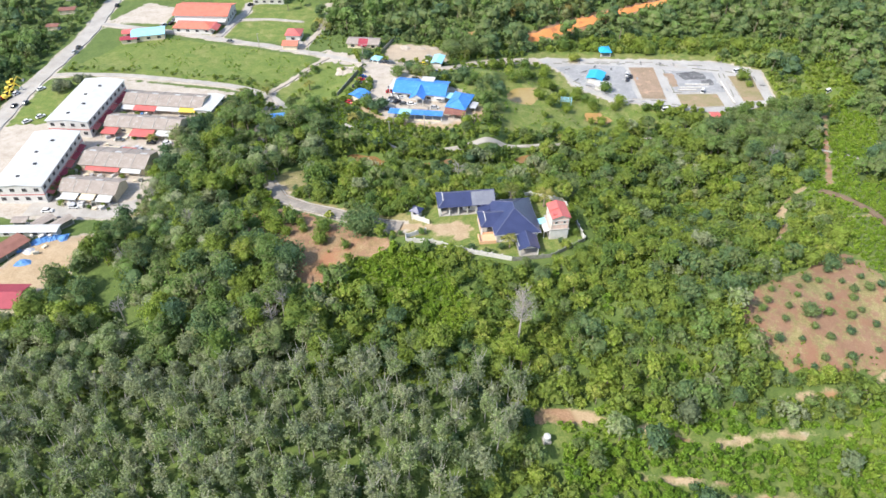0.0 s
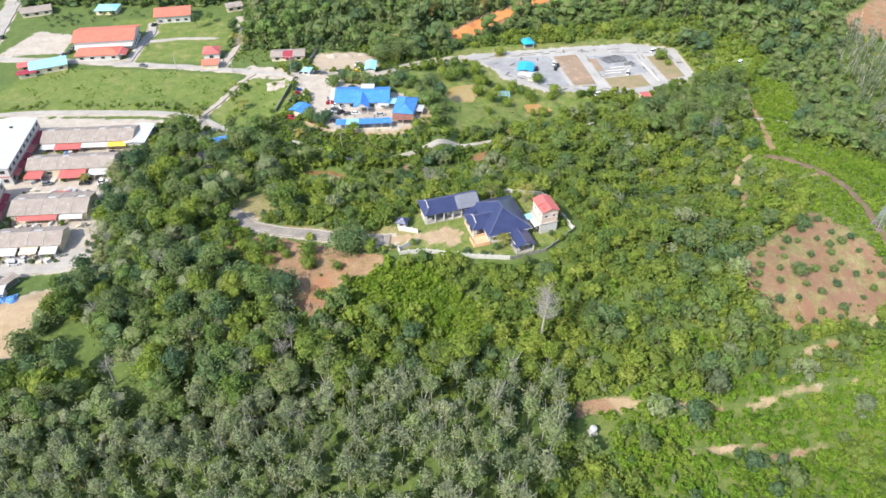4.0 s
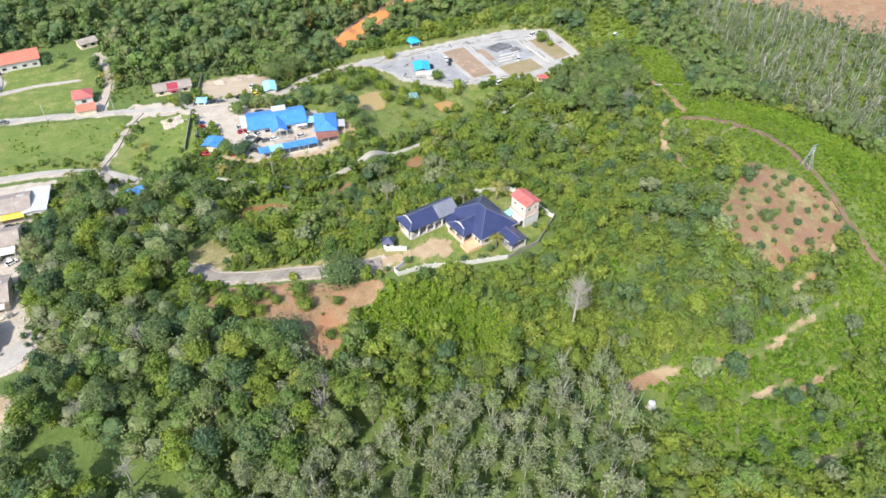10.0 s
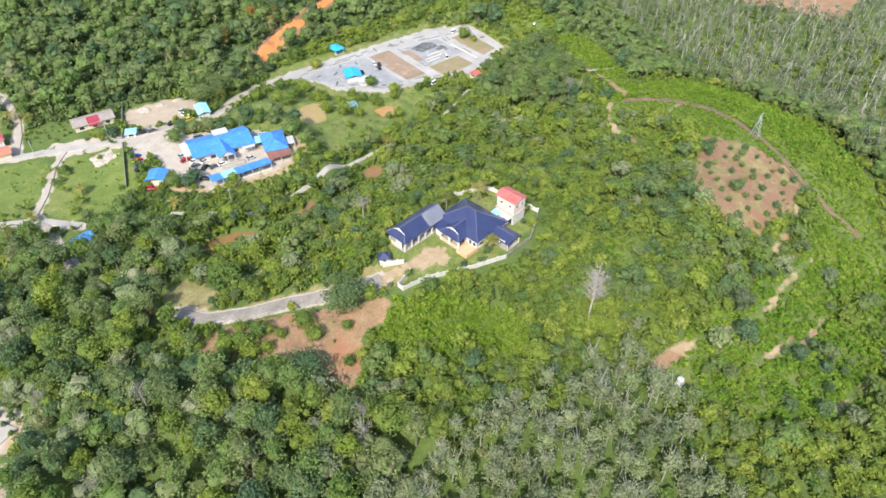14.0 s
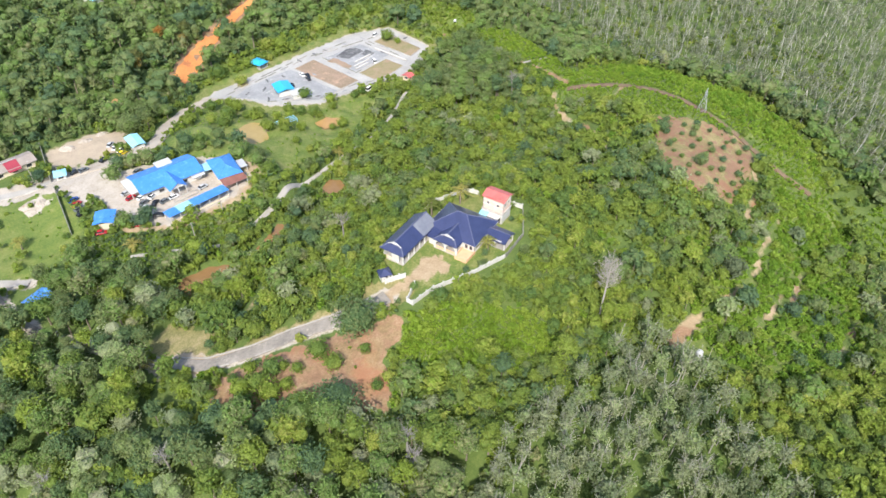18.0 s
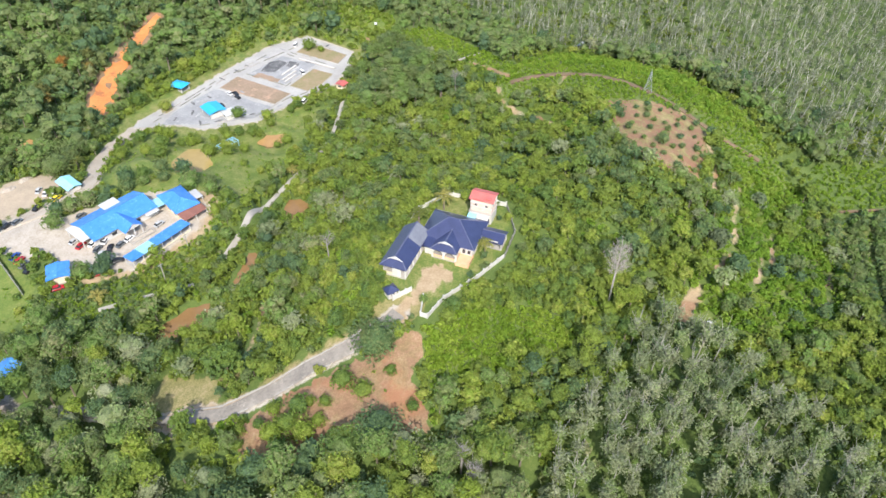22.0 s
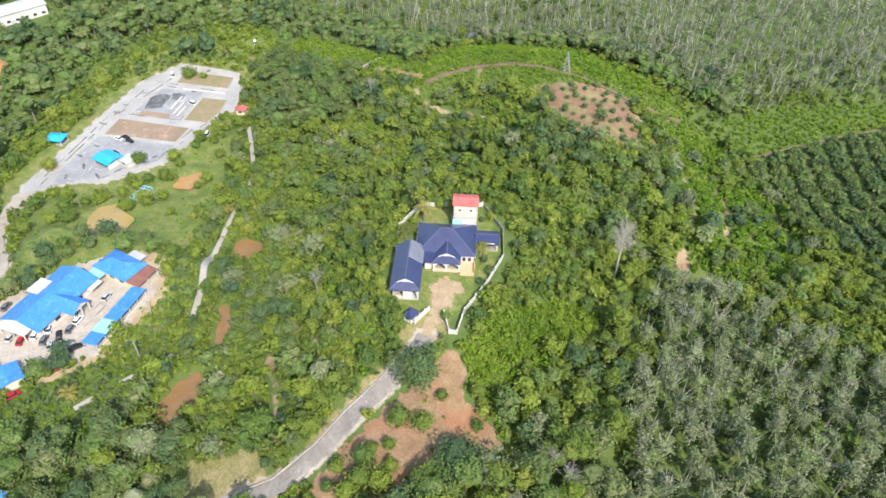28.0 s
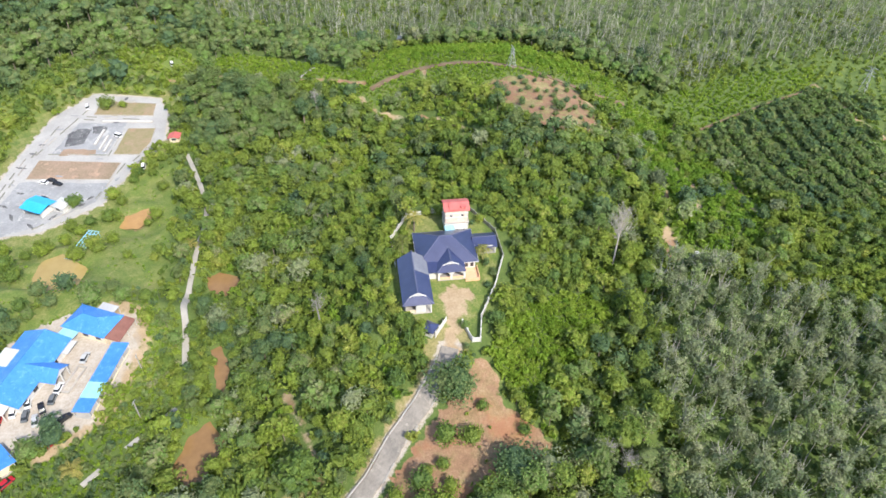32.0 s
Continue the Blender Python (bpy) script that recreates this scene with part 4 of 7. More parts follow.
def simple_house(name, x, y, yaw, length, width, height, rise, kind, roof, wall, label, category="house", over=0.7, windows="sn", z=None, group="", along="x", sill=1.0, head=2.3, gap=4.5, cap=None, storeys=1):
    h = thing(name, x, y, gz(x, y) if z is None else z, yaw, label, category, group)
    a, b = length / 2, width / 2
    part("wall", *box(-a, -b, -0.8, a, b, height), wall, h)
    add_roof(h, -a - over, -b - over, a + over, b + over, height, rise, kind, roof, along, gable=wall, cap=cap)
    for side in windows:
        n = max(1, int((length if side in "sn" else width) / gap))
        for s in range(storeys):
            up = s * height / storeys
            add_windows(h, -a, -b, a, b, side, sill + up, min(head, height / storeys - 0.4) + up, n, min(2.0, gap * 0.45))
    return h


def open_shelter(name, x, y, yaw, length, width, height, rise, kind, roof, label, along="x", wall=None):
    """A roof on posts over a slab, closed along its back."""
    h = thing(name, x, y, gz(x, y), yaw, label, "shelter")
    a, b = length / 2, width / 2
    part("slab", *box(-a, -b, -0.6, a, b, 0.12), CONCRETE, h)
    add_roof(h, -a - 0.5, -b - 0.5, a + 0.5, b + 0.5, height, rise, kind, roof, along, cap=None)
    n = max(1, int(length / 4))
    posts(h, [(-a + 0.2 + (length - 0.4) * k / n, s * (b - 0.2)) for k in range(n + 1) for s in (-1, 1)], 0, height, 0.22, WHITE_WALL)
    if wall:
        part("back_wall", *box(-a + 0.4, -b + 0.35, 0.12, a - 0.4, -b + 0.5, height * 0.8), wall, h)
    return h


def shop_block(x, y, yaw, width, length):
    h = simple_house("shop_block", x, y, yaw, width, length, 8.2, 0.9, "gable", WHITE_ROOF, WHITE_WALL, "long two-storey white shop block with a white metal roof", "building", 0.5, "swe", along="y", sill=1.4, head=3.0, gap=4.2, storeys=2, group="shop blocks")
    a, b = width / 2, length / 2
    part("floor_band", *joined(box(-a - 0.12, -b - 0.12, 3.9, a + 0.12, -b - 0.02, 4.25), box(a + 0.02, -b - 0.02, 3.9, a + 0.12, b, 4.25), box(-a - 0.12, -b - 0.02, 3.9, -a - 0.02, b, 4.25)), RED, h)
    # added awnings, coloured to stand in for the red-brown shade along the east wall
    for k in range(6):
        y0 = -b + 2 + k * (length - 4) / 6
        part("awning", *slab([(a, y0, 3.6), (a + 2.2, y0, 2.9), (a + 2.2, y0 + length / 6 - 1.2, 2.9), (a, y0 + length / 6 - 1.2, 3.6)][::1], 0.1), MAROON if k % 3 else RED, h, "faded red awning")
    for k in range(4):
        part("roof_vent", *box(-2 + 3 * (k % 2), -b + 5 + k * length / 4.6, 9.1 - 0.45, -0.8 + 3 * (k % 2), -b + 6.0 + k * length / 4.6, 9.35), DARK, h)
    return h


shop_block(-202, 98.5, 4, 18.6, 39)
shop_block(-196.5, 50.5, 9, 18.8, 40)


def terrace_row(x, y, length, width, awnings, units):
    h = simple_house("terrace_row", x, y, 1, length, width, 3.6, 2.3, "gable", GREY_ROOF, CREAM_WALL, "row of terrace houses with weathered grey tiled roof", "house", 0.6, "sn", gap=length / units, group="terrace rows")
    a, b = length / 2, width / 2
    slope = 2.3 / (b + 0.6)
    for k in range(1, units):
        u = -a + length * k / units
        part("party_wall", *joined(*[slab([(u - 0.12, s * (b + 0.55), 3.75), (u + 0.12, s * (b + 0.55), 3.75), (u + 0.12, 0, 6.0), (u - 0.12, 0, 6.0)][::s], 0.3) for s in (-1, 1)]), CONCRETE, h)
    for k in range(units):
        u = -a + length * (k + 0.5) / units
        if k % 2 == 0:
            part("rooflight", *slab([(u - 1.4, 0.5, 5.95 - 0.5 * slope), (u + 1.4, 0.5, 5.95 - 0.5 * slope), (u + 1.4, 1.7, 6.1 - 1.7 * slope), (u - 1.4, 1.7, 6.1 - 1.7 * slope)], 0.1), WHITE_ROOF, h)
    for u0, u1, s, mat, reach in awnings:
        part("awning", *slab([(u0, s * b, 3.2), (u1, s * b, 3.2), (u1, s * (b + reach), 2.5), (u0, s * (b + reach), 2.5)][::-s], 0.1), mat, h, "sheet metal porch awning")
        for u in (u0 + 0.2, u1 - 0.2):
            part("post", *box(u - 0.08, s * (b + reach - 0.2) - 0.08, -0.3, u + 0.08, s * (b + reach - 0.2) + 0.08, 2.6), WHITE_WALL, h)
    return h


terrace_row(-170, 111.5, 38, 12.0, [(-13, -2, -1, RED, 4), (-19, -13, -1, WHITE_ROOF, 3.5), (9, 17, -1, YELLOW, 3), (-2, 9, -1, WHITE_ROOF, 3)], 7)
terrace_row(-170.5, 90.5, 34, 10.5, [(-17, -10, -1, RED, 5), (-3.5, 7, -1, RED, 5.5), (8, 16, -1, WHITE_ROOF, 4)], 6)
terrace_row(-168.5, 61.5, 28, 13.0, [(-3, 3.5, 1, RED, 3), (-11, 3.5, -1, RED, 2.5), (4.5, 13, -1, WHITE_ROOF, 2.5), (-13, -4, 1, CREAM_WALL, 3)], 5)
terrace_row(-169.2, 41.5, 23, 10.0, [(-10, -3, -1, WHITE_ROOF, 4), (-2, 4, -1, CREAM_WALL, 3.5), (5, 11, -1, WHITE_ROOF, 4)], 4)
simple_house("end_house", -148.8, 111.5, -3, 7.5, 15, 3.4, 0.5, "gable", WHITE_ROOF, WHITE_WALL, "white end house with a pale flat metal roof", windows="sw", along="y")

hall = simple_house("hall", -194.7, 217.6, 5, 31, 18, 5.5, 2.6, "gable", ORANGE, WHITE_WALL, "large hall with a faded orange-red metal roof", "hall", 1.0, "se", sill=1.2, head=3.0)
part("verandah_roof", *slab([(-15, -9, 3.3), (-15, -12, 2.7), (15, -12, 2.7), (15, -9, 3.3)], 0.1), WHITE_ROOF, hall)
annex = simple_house("annex", -194, 200, 3, 22, 9.5, 3.2, 1.8, "hip", ORANGE, WHITE_WALL, "low hall annex with an orange-red hipped roof", windows="se")
add_roof(annex, 9, -6, 15, 2, 2.9, 1.4, "gable", RED, "y", gable=WHITE_WALL)
simple_house("market_hall", -166, 250, 8, 19, 13, 4.5, 2.4, "gable", ORANGE, WHITE_WALL, "open hall with an orange-red gabled roof", "hall", 1.0, "swe")
rh = simple_house("red_house", -134, 197.5, 5, 8, 8.5, 3.6, 2.2, "hip", RED, WHITE_WALL, "small white house with a red hipped roof", windows="swe")
part("porch_wall", *box(-3.2, -15.5, -0.6, 4.4, -9.5, 2.8), CREAM_WALL, rh)
add_roof(rh, -3.8, -16.2, 5.0, -9.0, 2.8, 1.5, "gable", ORANGE, "x", gable=WHITE_WALL)
part("porch_slab", *box(-5, -17.5, -0.7, 6, -4.5, 0.1), CONCRETE, rh)
simple_house("stall", -216, 187, 22, 17, 10, 3.4, 1.4, "gable", PALE_BLUE, CREAM_WALL, "roadside stall with a pale turquoise metal roof", "stall")
simple_house("stall", -228, 187, 22, 6, 5, 2.8, 0.9, "gable", RED, CREAM_WALL, "small roadside stall with a red metal roof", "stall")
simple_house("stall", -224, 179, 22, 8, 4, 2.6, 0.8, "gable", MAROON, CREAM_WALL, "small roadside stall with a maroon metal roof", "stall")
sh = simple_house("timber_house", -93, 194, 2, 17, 8, 3, 1.3, "gable", GREY_ROOF, CREAM_WALL, "low timber house with a weathered grey metal roof")
part("roof_sheet", *slab([(-2.6, -4.8, 2.95), (2.6, -4.8, 2.95), (2.6, -0.2, 4.45), (-2.6, -0.2, 4.45)], 0.06), MAROON, sh, "maroon roof section")
part("carport_roof", *slab([(-2.5, -3.5, 3.1), (-2.5, -6, 2.7), (2.5, -6, 2.7), (2.5, -3.5, 3.1)], 0.1), MAROON, sh)
part("roof_sheet", *slab([(-3, 1.0, 4.1), (3, 1.0, 4.1), (3, 3.6, 3.2), (-3, 3.6, 3.2)], 0.05), WHITE_ROOF, sh)
simple_house("forest_cottage", -133, 262, 20, 9, 7, 3, 1.5, "gable", GREY_ROOF, CREAM_WALL, "small grey-roofed cottage at the wood's edge")
simple_house("roadside_house", -250, 262, 20, 16, 9, 3, 1.5, "gable", GREY_ROOF, CREAM_WALL, "low grey-roofed house beside the main road")
simple_house("roadside_house", -208, 262, 0, 12, 9, 3, 1.5, "hip", PALE_BLUE, CREAM_WALL, "house with a pale blue roof beside the hall")

simple_house("cottage", -113.5, 104.0, 20, 6.5, 5, 2.8, 1.3, "gable", BLUE, CREAM_WALL, "small house with a blue roof at the wood's edge", windows="swe")
simple_house("far_depot", 128, 322, -25, 34, 14, 6, 1, "gable", WHITE_ROOF, WHITE_WALL, "long white depot far beyond the forest", "building")
simple_house("far_house", 5, 344, 20, 10, 8, 3.5, 1.6, "gable", PALE_BLUE, WHITE_WALL, "far house with a pale blue roof in the forest")
for x, y, yaw, l, w, m, lab in ((-281, 214, 15, 9, 5, RUST, "open roadside shack with a rusty metal roof"), (-290, 236, 30, 10, 6, OLD_GREY, "open roadside shack with a dull grey metal roof"), (-276, 190, 10, 6, 4, RUST, "small roadside shack with a rusty metal roof")):
    open_shelter("roadside_shack", x, y, yaw, l, w, 2.6, 0.6, "gable", m, lab, "x", CREAM_WALL)
# the training offices
open_shelter("canteen", -80.3, 128.9, -31, 6.6, 7.2, 3, 0.7, "gable", BLUE, "open shelter with a blue metal roof by the fence", "y", CREAM_WALL)
off = simple_house("training_office", -51.3, 138.3, -3, 24, 13.4, 3.7, 2.5, "gable", BLUE, WHITE_WALL, "long single-storey office with a bright blue metal roof", windows="sn", over=1.0, cap=BLUE)
add_roof(off, -3.6, -12.6, 3.6, -2.0, 3.75, 2.3, "gable", BLUE, "y", gable=WHITE_WALL, cap=BLUE)
posts(off, [(-3, -12), (0, -12), (3, -12)], 0, 3.7, 0.3, WHITE_WALL)
part("flat_roof", *box(-1.2, 2.8, 4.75, 5.2, 8.2, 5.05), WHITE_ROOF, off, "white flat roof over the rear")
part("flat_roof", *box(-15.6, -4.5, 3.3, -12.2, 6.5, 3.5), WHITE_ROOF, off, "white verandah roof")
posts(off, [(-15.2, -4), (-15.2, 1), (-15.2, 6)], 0, 3.3, 0.25, WHITE_WALL)
part("flat_roof", *box(7.5, -9.4, 3.0, 12.6, -6.8, 3.2), WHITE_ROOF, off)
part("planter", *joined(box(-3.6, -15.6, 0, 6.0, -15.3, 0.7), box(-3.6, -13.2, 0, 6.0, -12.9, 0.7), box(-3.6, -15.3, 0, -3.3, -13.2, 0.7), box(5.7, -15.3, 0, 6.0, -13.2, 0.7)), CONCRETE, off)
cls = simple_house("classroom_block", -31.3, 127.2, -11, 8.2, 13.6, 3.7, 2.4, "hip", BLUE, CREAM_WALL, "classroom block with a bright blue hipped roof", windows="we", over=0.9, along="y", cap=BLUE)
part("link_roof", *box(-8.6, 1.5, 3.0, -4.6, 7.0, 3.15), PALE_BLUE, cls, "pale blue link roof")
posts(cls, [(-8.3, 1.8), (-8.3, 6.7)], 0, 3.0, 0.2, WHITE_WALL)
part("lean_to", *box(5.0, -3, 2.5, 8.5, 3, 2.65), OLD_GREY, cls)
posts(cls, [(8.2, -2.7), (8.2, 2.7)], -2, 2.5, 0.2, WHITE_WALL)
rust = thing("rusty_shed", -32.6, 118.0, gz(-32.6, 118.0), -4, "open shed with a rusty brown metal roof", "shed")
part("roof", *slab([(-4.9, -2.5, 2.7), (4.9, -2.5, 2.7), (4.9, 2.4, 3.5), (-4.9, 2.4, 3.5)], 0.1), RUST, rust)
part("back_wall", *box(-4.6, 1.9, -1, 4.6, 2.1, 3.2), CREAM_WALL, rust)
posts(rust, [(-4.6, -2.2), (0, -2.2), (4.6, -2.2)], -1.5, 2.75, 0.2, WHITE_WALL)
ps = thing("parking_shed", -50.5, 114.9, gz(-50.5, 114.9), 1, "long narrow parking shed with blue metal roof sheets", "shed")
for x0, x1, m, lab in ((-12.6, -7.8, BLUE, ""), (-7.8, -2.2, PALE_BLUE, "pale blue roof section"), (-2.2, 12.6, BLUE, "")):
    part("roof_section", *slab([(x0, -2.7, 3.3), (x1, -2.7, 3.3), (x1, 2.7, 2.9), (x0, 2.7, 2.9)], 0.1), m, ps, lab)
part("low_wall", *box(-12.3, -2.4, -1.2, 12.3, -2.2, 0.7), CREAM_WALL, ps)
posts(ps, [(-12.2 + k * 4.07, -2.3) for k in range(7)], 0, 3.2, 0.18, WHITE_WALL)
part("slab", *box(-12.5, -2.6, -1.0, 12.5, 2.6, 0.1), CONCRETE, ps)
posts(ps, [(-12.2 + k * 4.07, 2.4) for k in range(7)], 0, 2.95, 0.18, WHITE_WALL)
open_shelter("workshop", -48.3, 173, -4, 5, 9, 3.3, 0.8, "gable", PALE_BLUE, "open workshop with a pale blue metal roof", "y", WHITE_WALL)
simple_house("kiosk", -80.9, 171.5, -15, 3.6, 4, 2.5, 0.8, "hip", PALE_BLUE, WHITE_WALL, "tiny white kiosk with a pale blue roof", "kiosk", windows="s")
boundary_wall("plank_fence", [(-78, 205), (-85.2, 171)], 1.8, MOSSY_WALL, "dark weathered fence across the yard", bay=3.4)
boundary_wall("plank_fence", [(-86.5, 162), (-92.3, 131.6)], 1.8, MOSSY_WALL, "dark weathered fence beside the yard", bay=3.4)

# the lot
open_shelter("waiting_shelter", 41.5, 221.5, 12, 6, 7.5, 3, 1.2, "hip", CYAN, "open waiting shelter with a cyan hipped roof", "y")
open_shelter("test_office", 35.8, 189, -14, 8, 9.6, 3.2, 1.0, "gable", CYAN, "open test office with a cyan metal roof", "y", WHITE_WALL)
simple_house("store_room", 38.2, 180.6, -14, 5, 5, 2.8, 0.3, "gable", WHITE_ROOF, WHITE_WALL, "small white store with a flat white roof", "store", windows="w")
simple_house("red_hut", 93.5, 156.8, 10, 3.6, 4.2, 2.4, 0.8, "gable", RED, CREAM_WALL, "small hut with a red roof beside the lot", "hut", windows="w")
simple_house("hill_hut", 188, 65, 0, 5, 5, 2.5, 1, "gable", OLD_GREY, CREAM_WALL, "small grey hut at the wood's edge", "hut", windows="w")


def frame_rack(x, y, yaw, label):
    """Steel frames laid out beside the pond in two bays."""
    h = thing("steel_rack", x, y, gz(x, y), yaw, label, "rack")
    for k in range(4):
        part("rail", *box(-8.2, -2.2 + k * 1.4, 1.0, 8.2, -2.0 + k * 1.4, 1.18), PALE_BLUE, h)
    for k in range(10):
        part("cross_bar", *box(-8.2 + k * 1.8, -2.2, 1.18, -8.0 + k * 1.8, 2.2, 1.34), PALE_BLUE, h)
    posts(h, [(u, w) for u in (-8.0, -2.7, 2.7, 8.0) for w in (-2.0, 2.0)], -1.8, 1.0, 0.18, PALE_BLUE)


frame_rack(14.5, 159.0, -3, "pale blue steel frame rack at the pond's edge")


def ground_patch(name, poly, material, label, lift=0.12):
    # worn, uneven edge
    rng = np.random.default_rng(len(poly) * 7 + int(abs(poly[0][0]) * 10))
    worn = []
    for (x0, y0), (x1, y1) in zip(poly, poly[1:] + poly[:1]):
        n = max(1, int(math.hypot(x1 - x0, y1 - y0) / 2.5))
        for k in range(n):
            j = rng.normal(0, 0.28, 2) if k else (0, 0)
            worn.append((x0 + (x1 - x0) * k / n + j[0], y0 + (y1 - y0) * k / n + j[1]))
    poly = worn
    return flat_area(name, poly, lift, material, label, "ground", 8.0)


DIRT_PATCH = surface("bare_earth", (0.2, 0.16, 0.1), (0.36, 0.25, 0.18), 0.1, 0.95, 1.2, wear=(0.46, 0.3, 0.21))
GRASS_PATCH = surface("dry_grass", (0.19, 0.19, 0.07), (0.33, 0.24, 0.16), 0.1, 0.95, 1.2, wear=(0.36, 0.23, 0.16))
DARK_TAR = surface("dark_asphalt", (0.23, 0.235, 0.24), (0.36, 0.36, 0.36), 0.12, 0.9, 1.5, wear=(0.46, 0.45, 0.43))
BLACK_TAR = surface("tar_stain", (0.06, 0.06, 0.065), (0.18, 0.18, 0.18), 0.3, 0.9, 2.0, wear=(0.36, 0.35, 0.33))
ground_patch("tarmac_west", [(14, 201), (26, 206), (52, 208), (57, 171), (44, 170), (26, 185)], DARK_TAR, "dark grey tarmac around the test office")
ground_patch("tarmac_east", [(74, 206), (100, 207), (104, 185), (100, 184), (77, 182)], DARK_TAR, "dark grey tarmac between the islands")
ISLANDS = (([(54.5, 206.5), (68.5, 208.5), (72, 172.5), (59.5, 171.5)], DIRT_PATCH, "bare earth island in the lot"), ([(77.6, 179), (99, 182), (100.9, 169.5), (89, 166.5), (79, 167.5)], GRASS_PATCH, "dry grass island in the lot"),
           ([(108, 203.5), (121, 206), (122.5, 178.5), (111.4, 175.3)], GRASS_PATCH, "dry grass island at the far end"), ([(20.5, 209), (22.5, 213), (26.5, 213.5), (28, 210), (25.5, 207), (22, 207)], GRASS_PATCH, "round planted island at the entrance"))
for poly, m, lab in ISLANDS:
    isl = ground_patch("island", poly, m, lab, 0.26)
    for (x0, y0), (x1, y1) in zip(poly, poly[1:] + poly[:1]):
        z = max(gz(x0, y0), gz(x1, y1))
        part("kerb", *bar((x0, y0, z + 0.17), (x1, y1, z + 0.17), 0.34), CONCRETE, isl)
ground_patch("tar_patch", [(80, 203), (90, 207), (95, 205), (96, 198), (84, 196)], BLACK_TAR, "black tar stain on the lot", 0.2)
ground_patch("tar_patch", [(92, 196), (98, 199), (99, 192), (94, 191)], BLACK_TAR, "black tar stain on the lot", 0.21)
ground_patch("earth_patch", [(73, 202), (78, 202.5), (80, 188), (76, 186.5)], DIRT_PATCH, "strip of bare earth between practice lanes", 0.21)
rng = np.random.default_rng(515)
for k, (x, y, l, yaw) in enumerate(((93.4, 212.6, 6, 100), (72.7, 214.1, 5, 80), (80, 214, 4, 95), (58.5, 193.8, 4, 80), (54, 168.3, 4, 20), (46.2, 173.3, 5, -30), (40.6, 198.8, 7, 80), (25.8, 187.5, 5, 60), (41.3, 174.6, 4, -40), (73.2, 182.9, 5, 95), (75, 164.9, 5, -20),
                                    (62, 213, 6, 85), (50, 210, 5, 75), (30, 198, 6, 40), (32, 182, 5, -20), (48, 186, 3, 80), (21, 200, 5, 30), (103, 190, 4, 95), (106, 212, 6, 90), (124.5, 195, 5, 5), (84, 162, 5, 20), (60, 168.4, 4, 0), (36, 205, 5, 70), (45, 203, 4, 80))):
    c, sn = math.cos(radians(yaw)), math.sin(radians(yaw))
    ring = [(l * 0.5 * math.cos(a) * rng.uniform(0.6, 1.1), 0.75 * math.sin(a) * rng.uniform(0.5, 1.2)) for a in np.linspace(0, 6.283, 10)[:-1]]
    flat_area("stain", [(x + u * c - w * sn, y + u * sn + w * c) for u, w in ring], 0.29, BLACK_TAR if k % 3 else DARK_TAR, "dark oily stain on the worn concrete", "ground", 20.0)
for k, (x, y, yaw, l) in enumerate(((104.8, 185, 98, 24), (90, 191.5, 8, 13), (86, 187.5, 8, 12), (84, 184.6, 8, 10))):
    kb = thing("kerb_ramp", x, y, gz(x, y), yaw, "low pale concrete practice kerb", "kerb", "practice kerbs")
    part("base", *box(-l / 2, -0.7, -0.2, l / 2, 0.7, 0.35), CONCRETE, kb)
    part("top_slab", *box(-l / 2 + 0.4, -0.3, 0.35, l / 2 - 0.4, 0.3, 0.55), WHITE_WALL, kb)


def lane_kerb(a, b, dash, gap, label):
    """A line of separate low kerb stones."""
    e = thing("lane_kerb", a[0], a[1], gz(*a), 0, label, "kerb", "lane kerbs")
    length = math.hypot(b[0] - a[0], b[1] - a[1])
    u = ((b[0] - a[0]) / length, (b[1] - a[1]) / length)
    at, n = 0.0, 0
    while at + dash < length:
        p, q = [(a[0] + u[0] * d, a[1] + u[1] * d) for d in (at, at + dash * (0.6 + 0.4 * math.sin(n * 2.3) ** 2))]
        part("kerb_stone", *bar((p[0] - a[0], p[1] - a[1], gz(*p) - gz(*a) + 0.2), (q[0] - a[0], q[1] - a[1], gz(*q) - gz(*a) + 0.2), 0.36), CONCRETE if n % 4 == 1 else MOSSY_WALL, e)
        at += dash + gap * (0.5 + math.sin(n * 1.7) ** 2)
        n += 1


for a, b in (((13, 206), (70, 213)), ((18, 208.5), (72, 215.5)), ((70, 213), (103, 215)), ((72, 212), (118, 208)), ((106, 206), (107.5, 176)), ((103.5, 206), (104, 184)), ((46, 171), (72, 170.5)), ((73.5, 207), (77, 180)), ((76, 180.5), (101, 183.5)), ((74, 168), (92, 164.5)), ((122, 205), (124, 180)), ((24, 186), (44, 172))):
    lane_kerb(a, b, 8.0, 0.9, "worn low kerb stones between practice lanes")


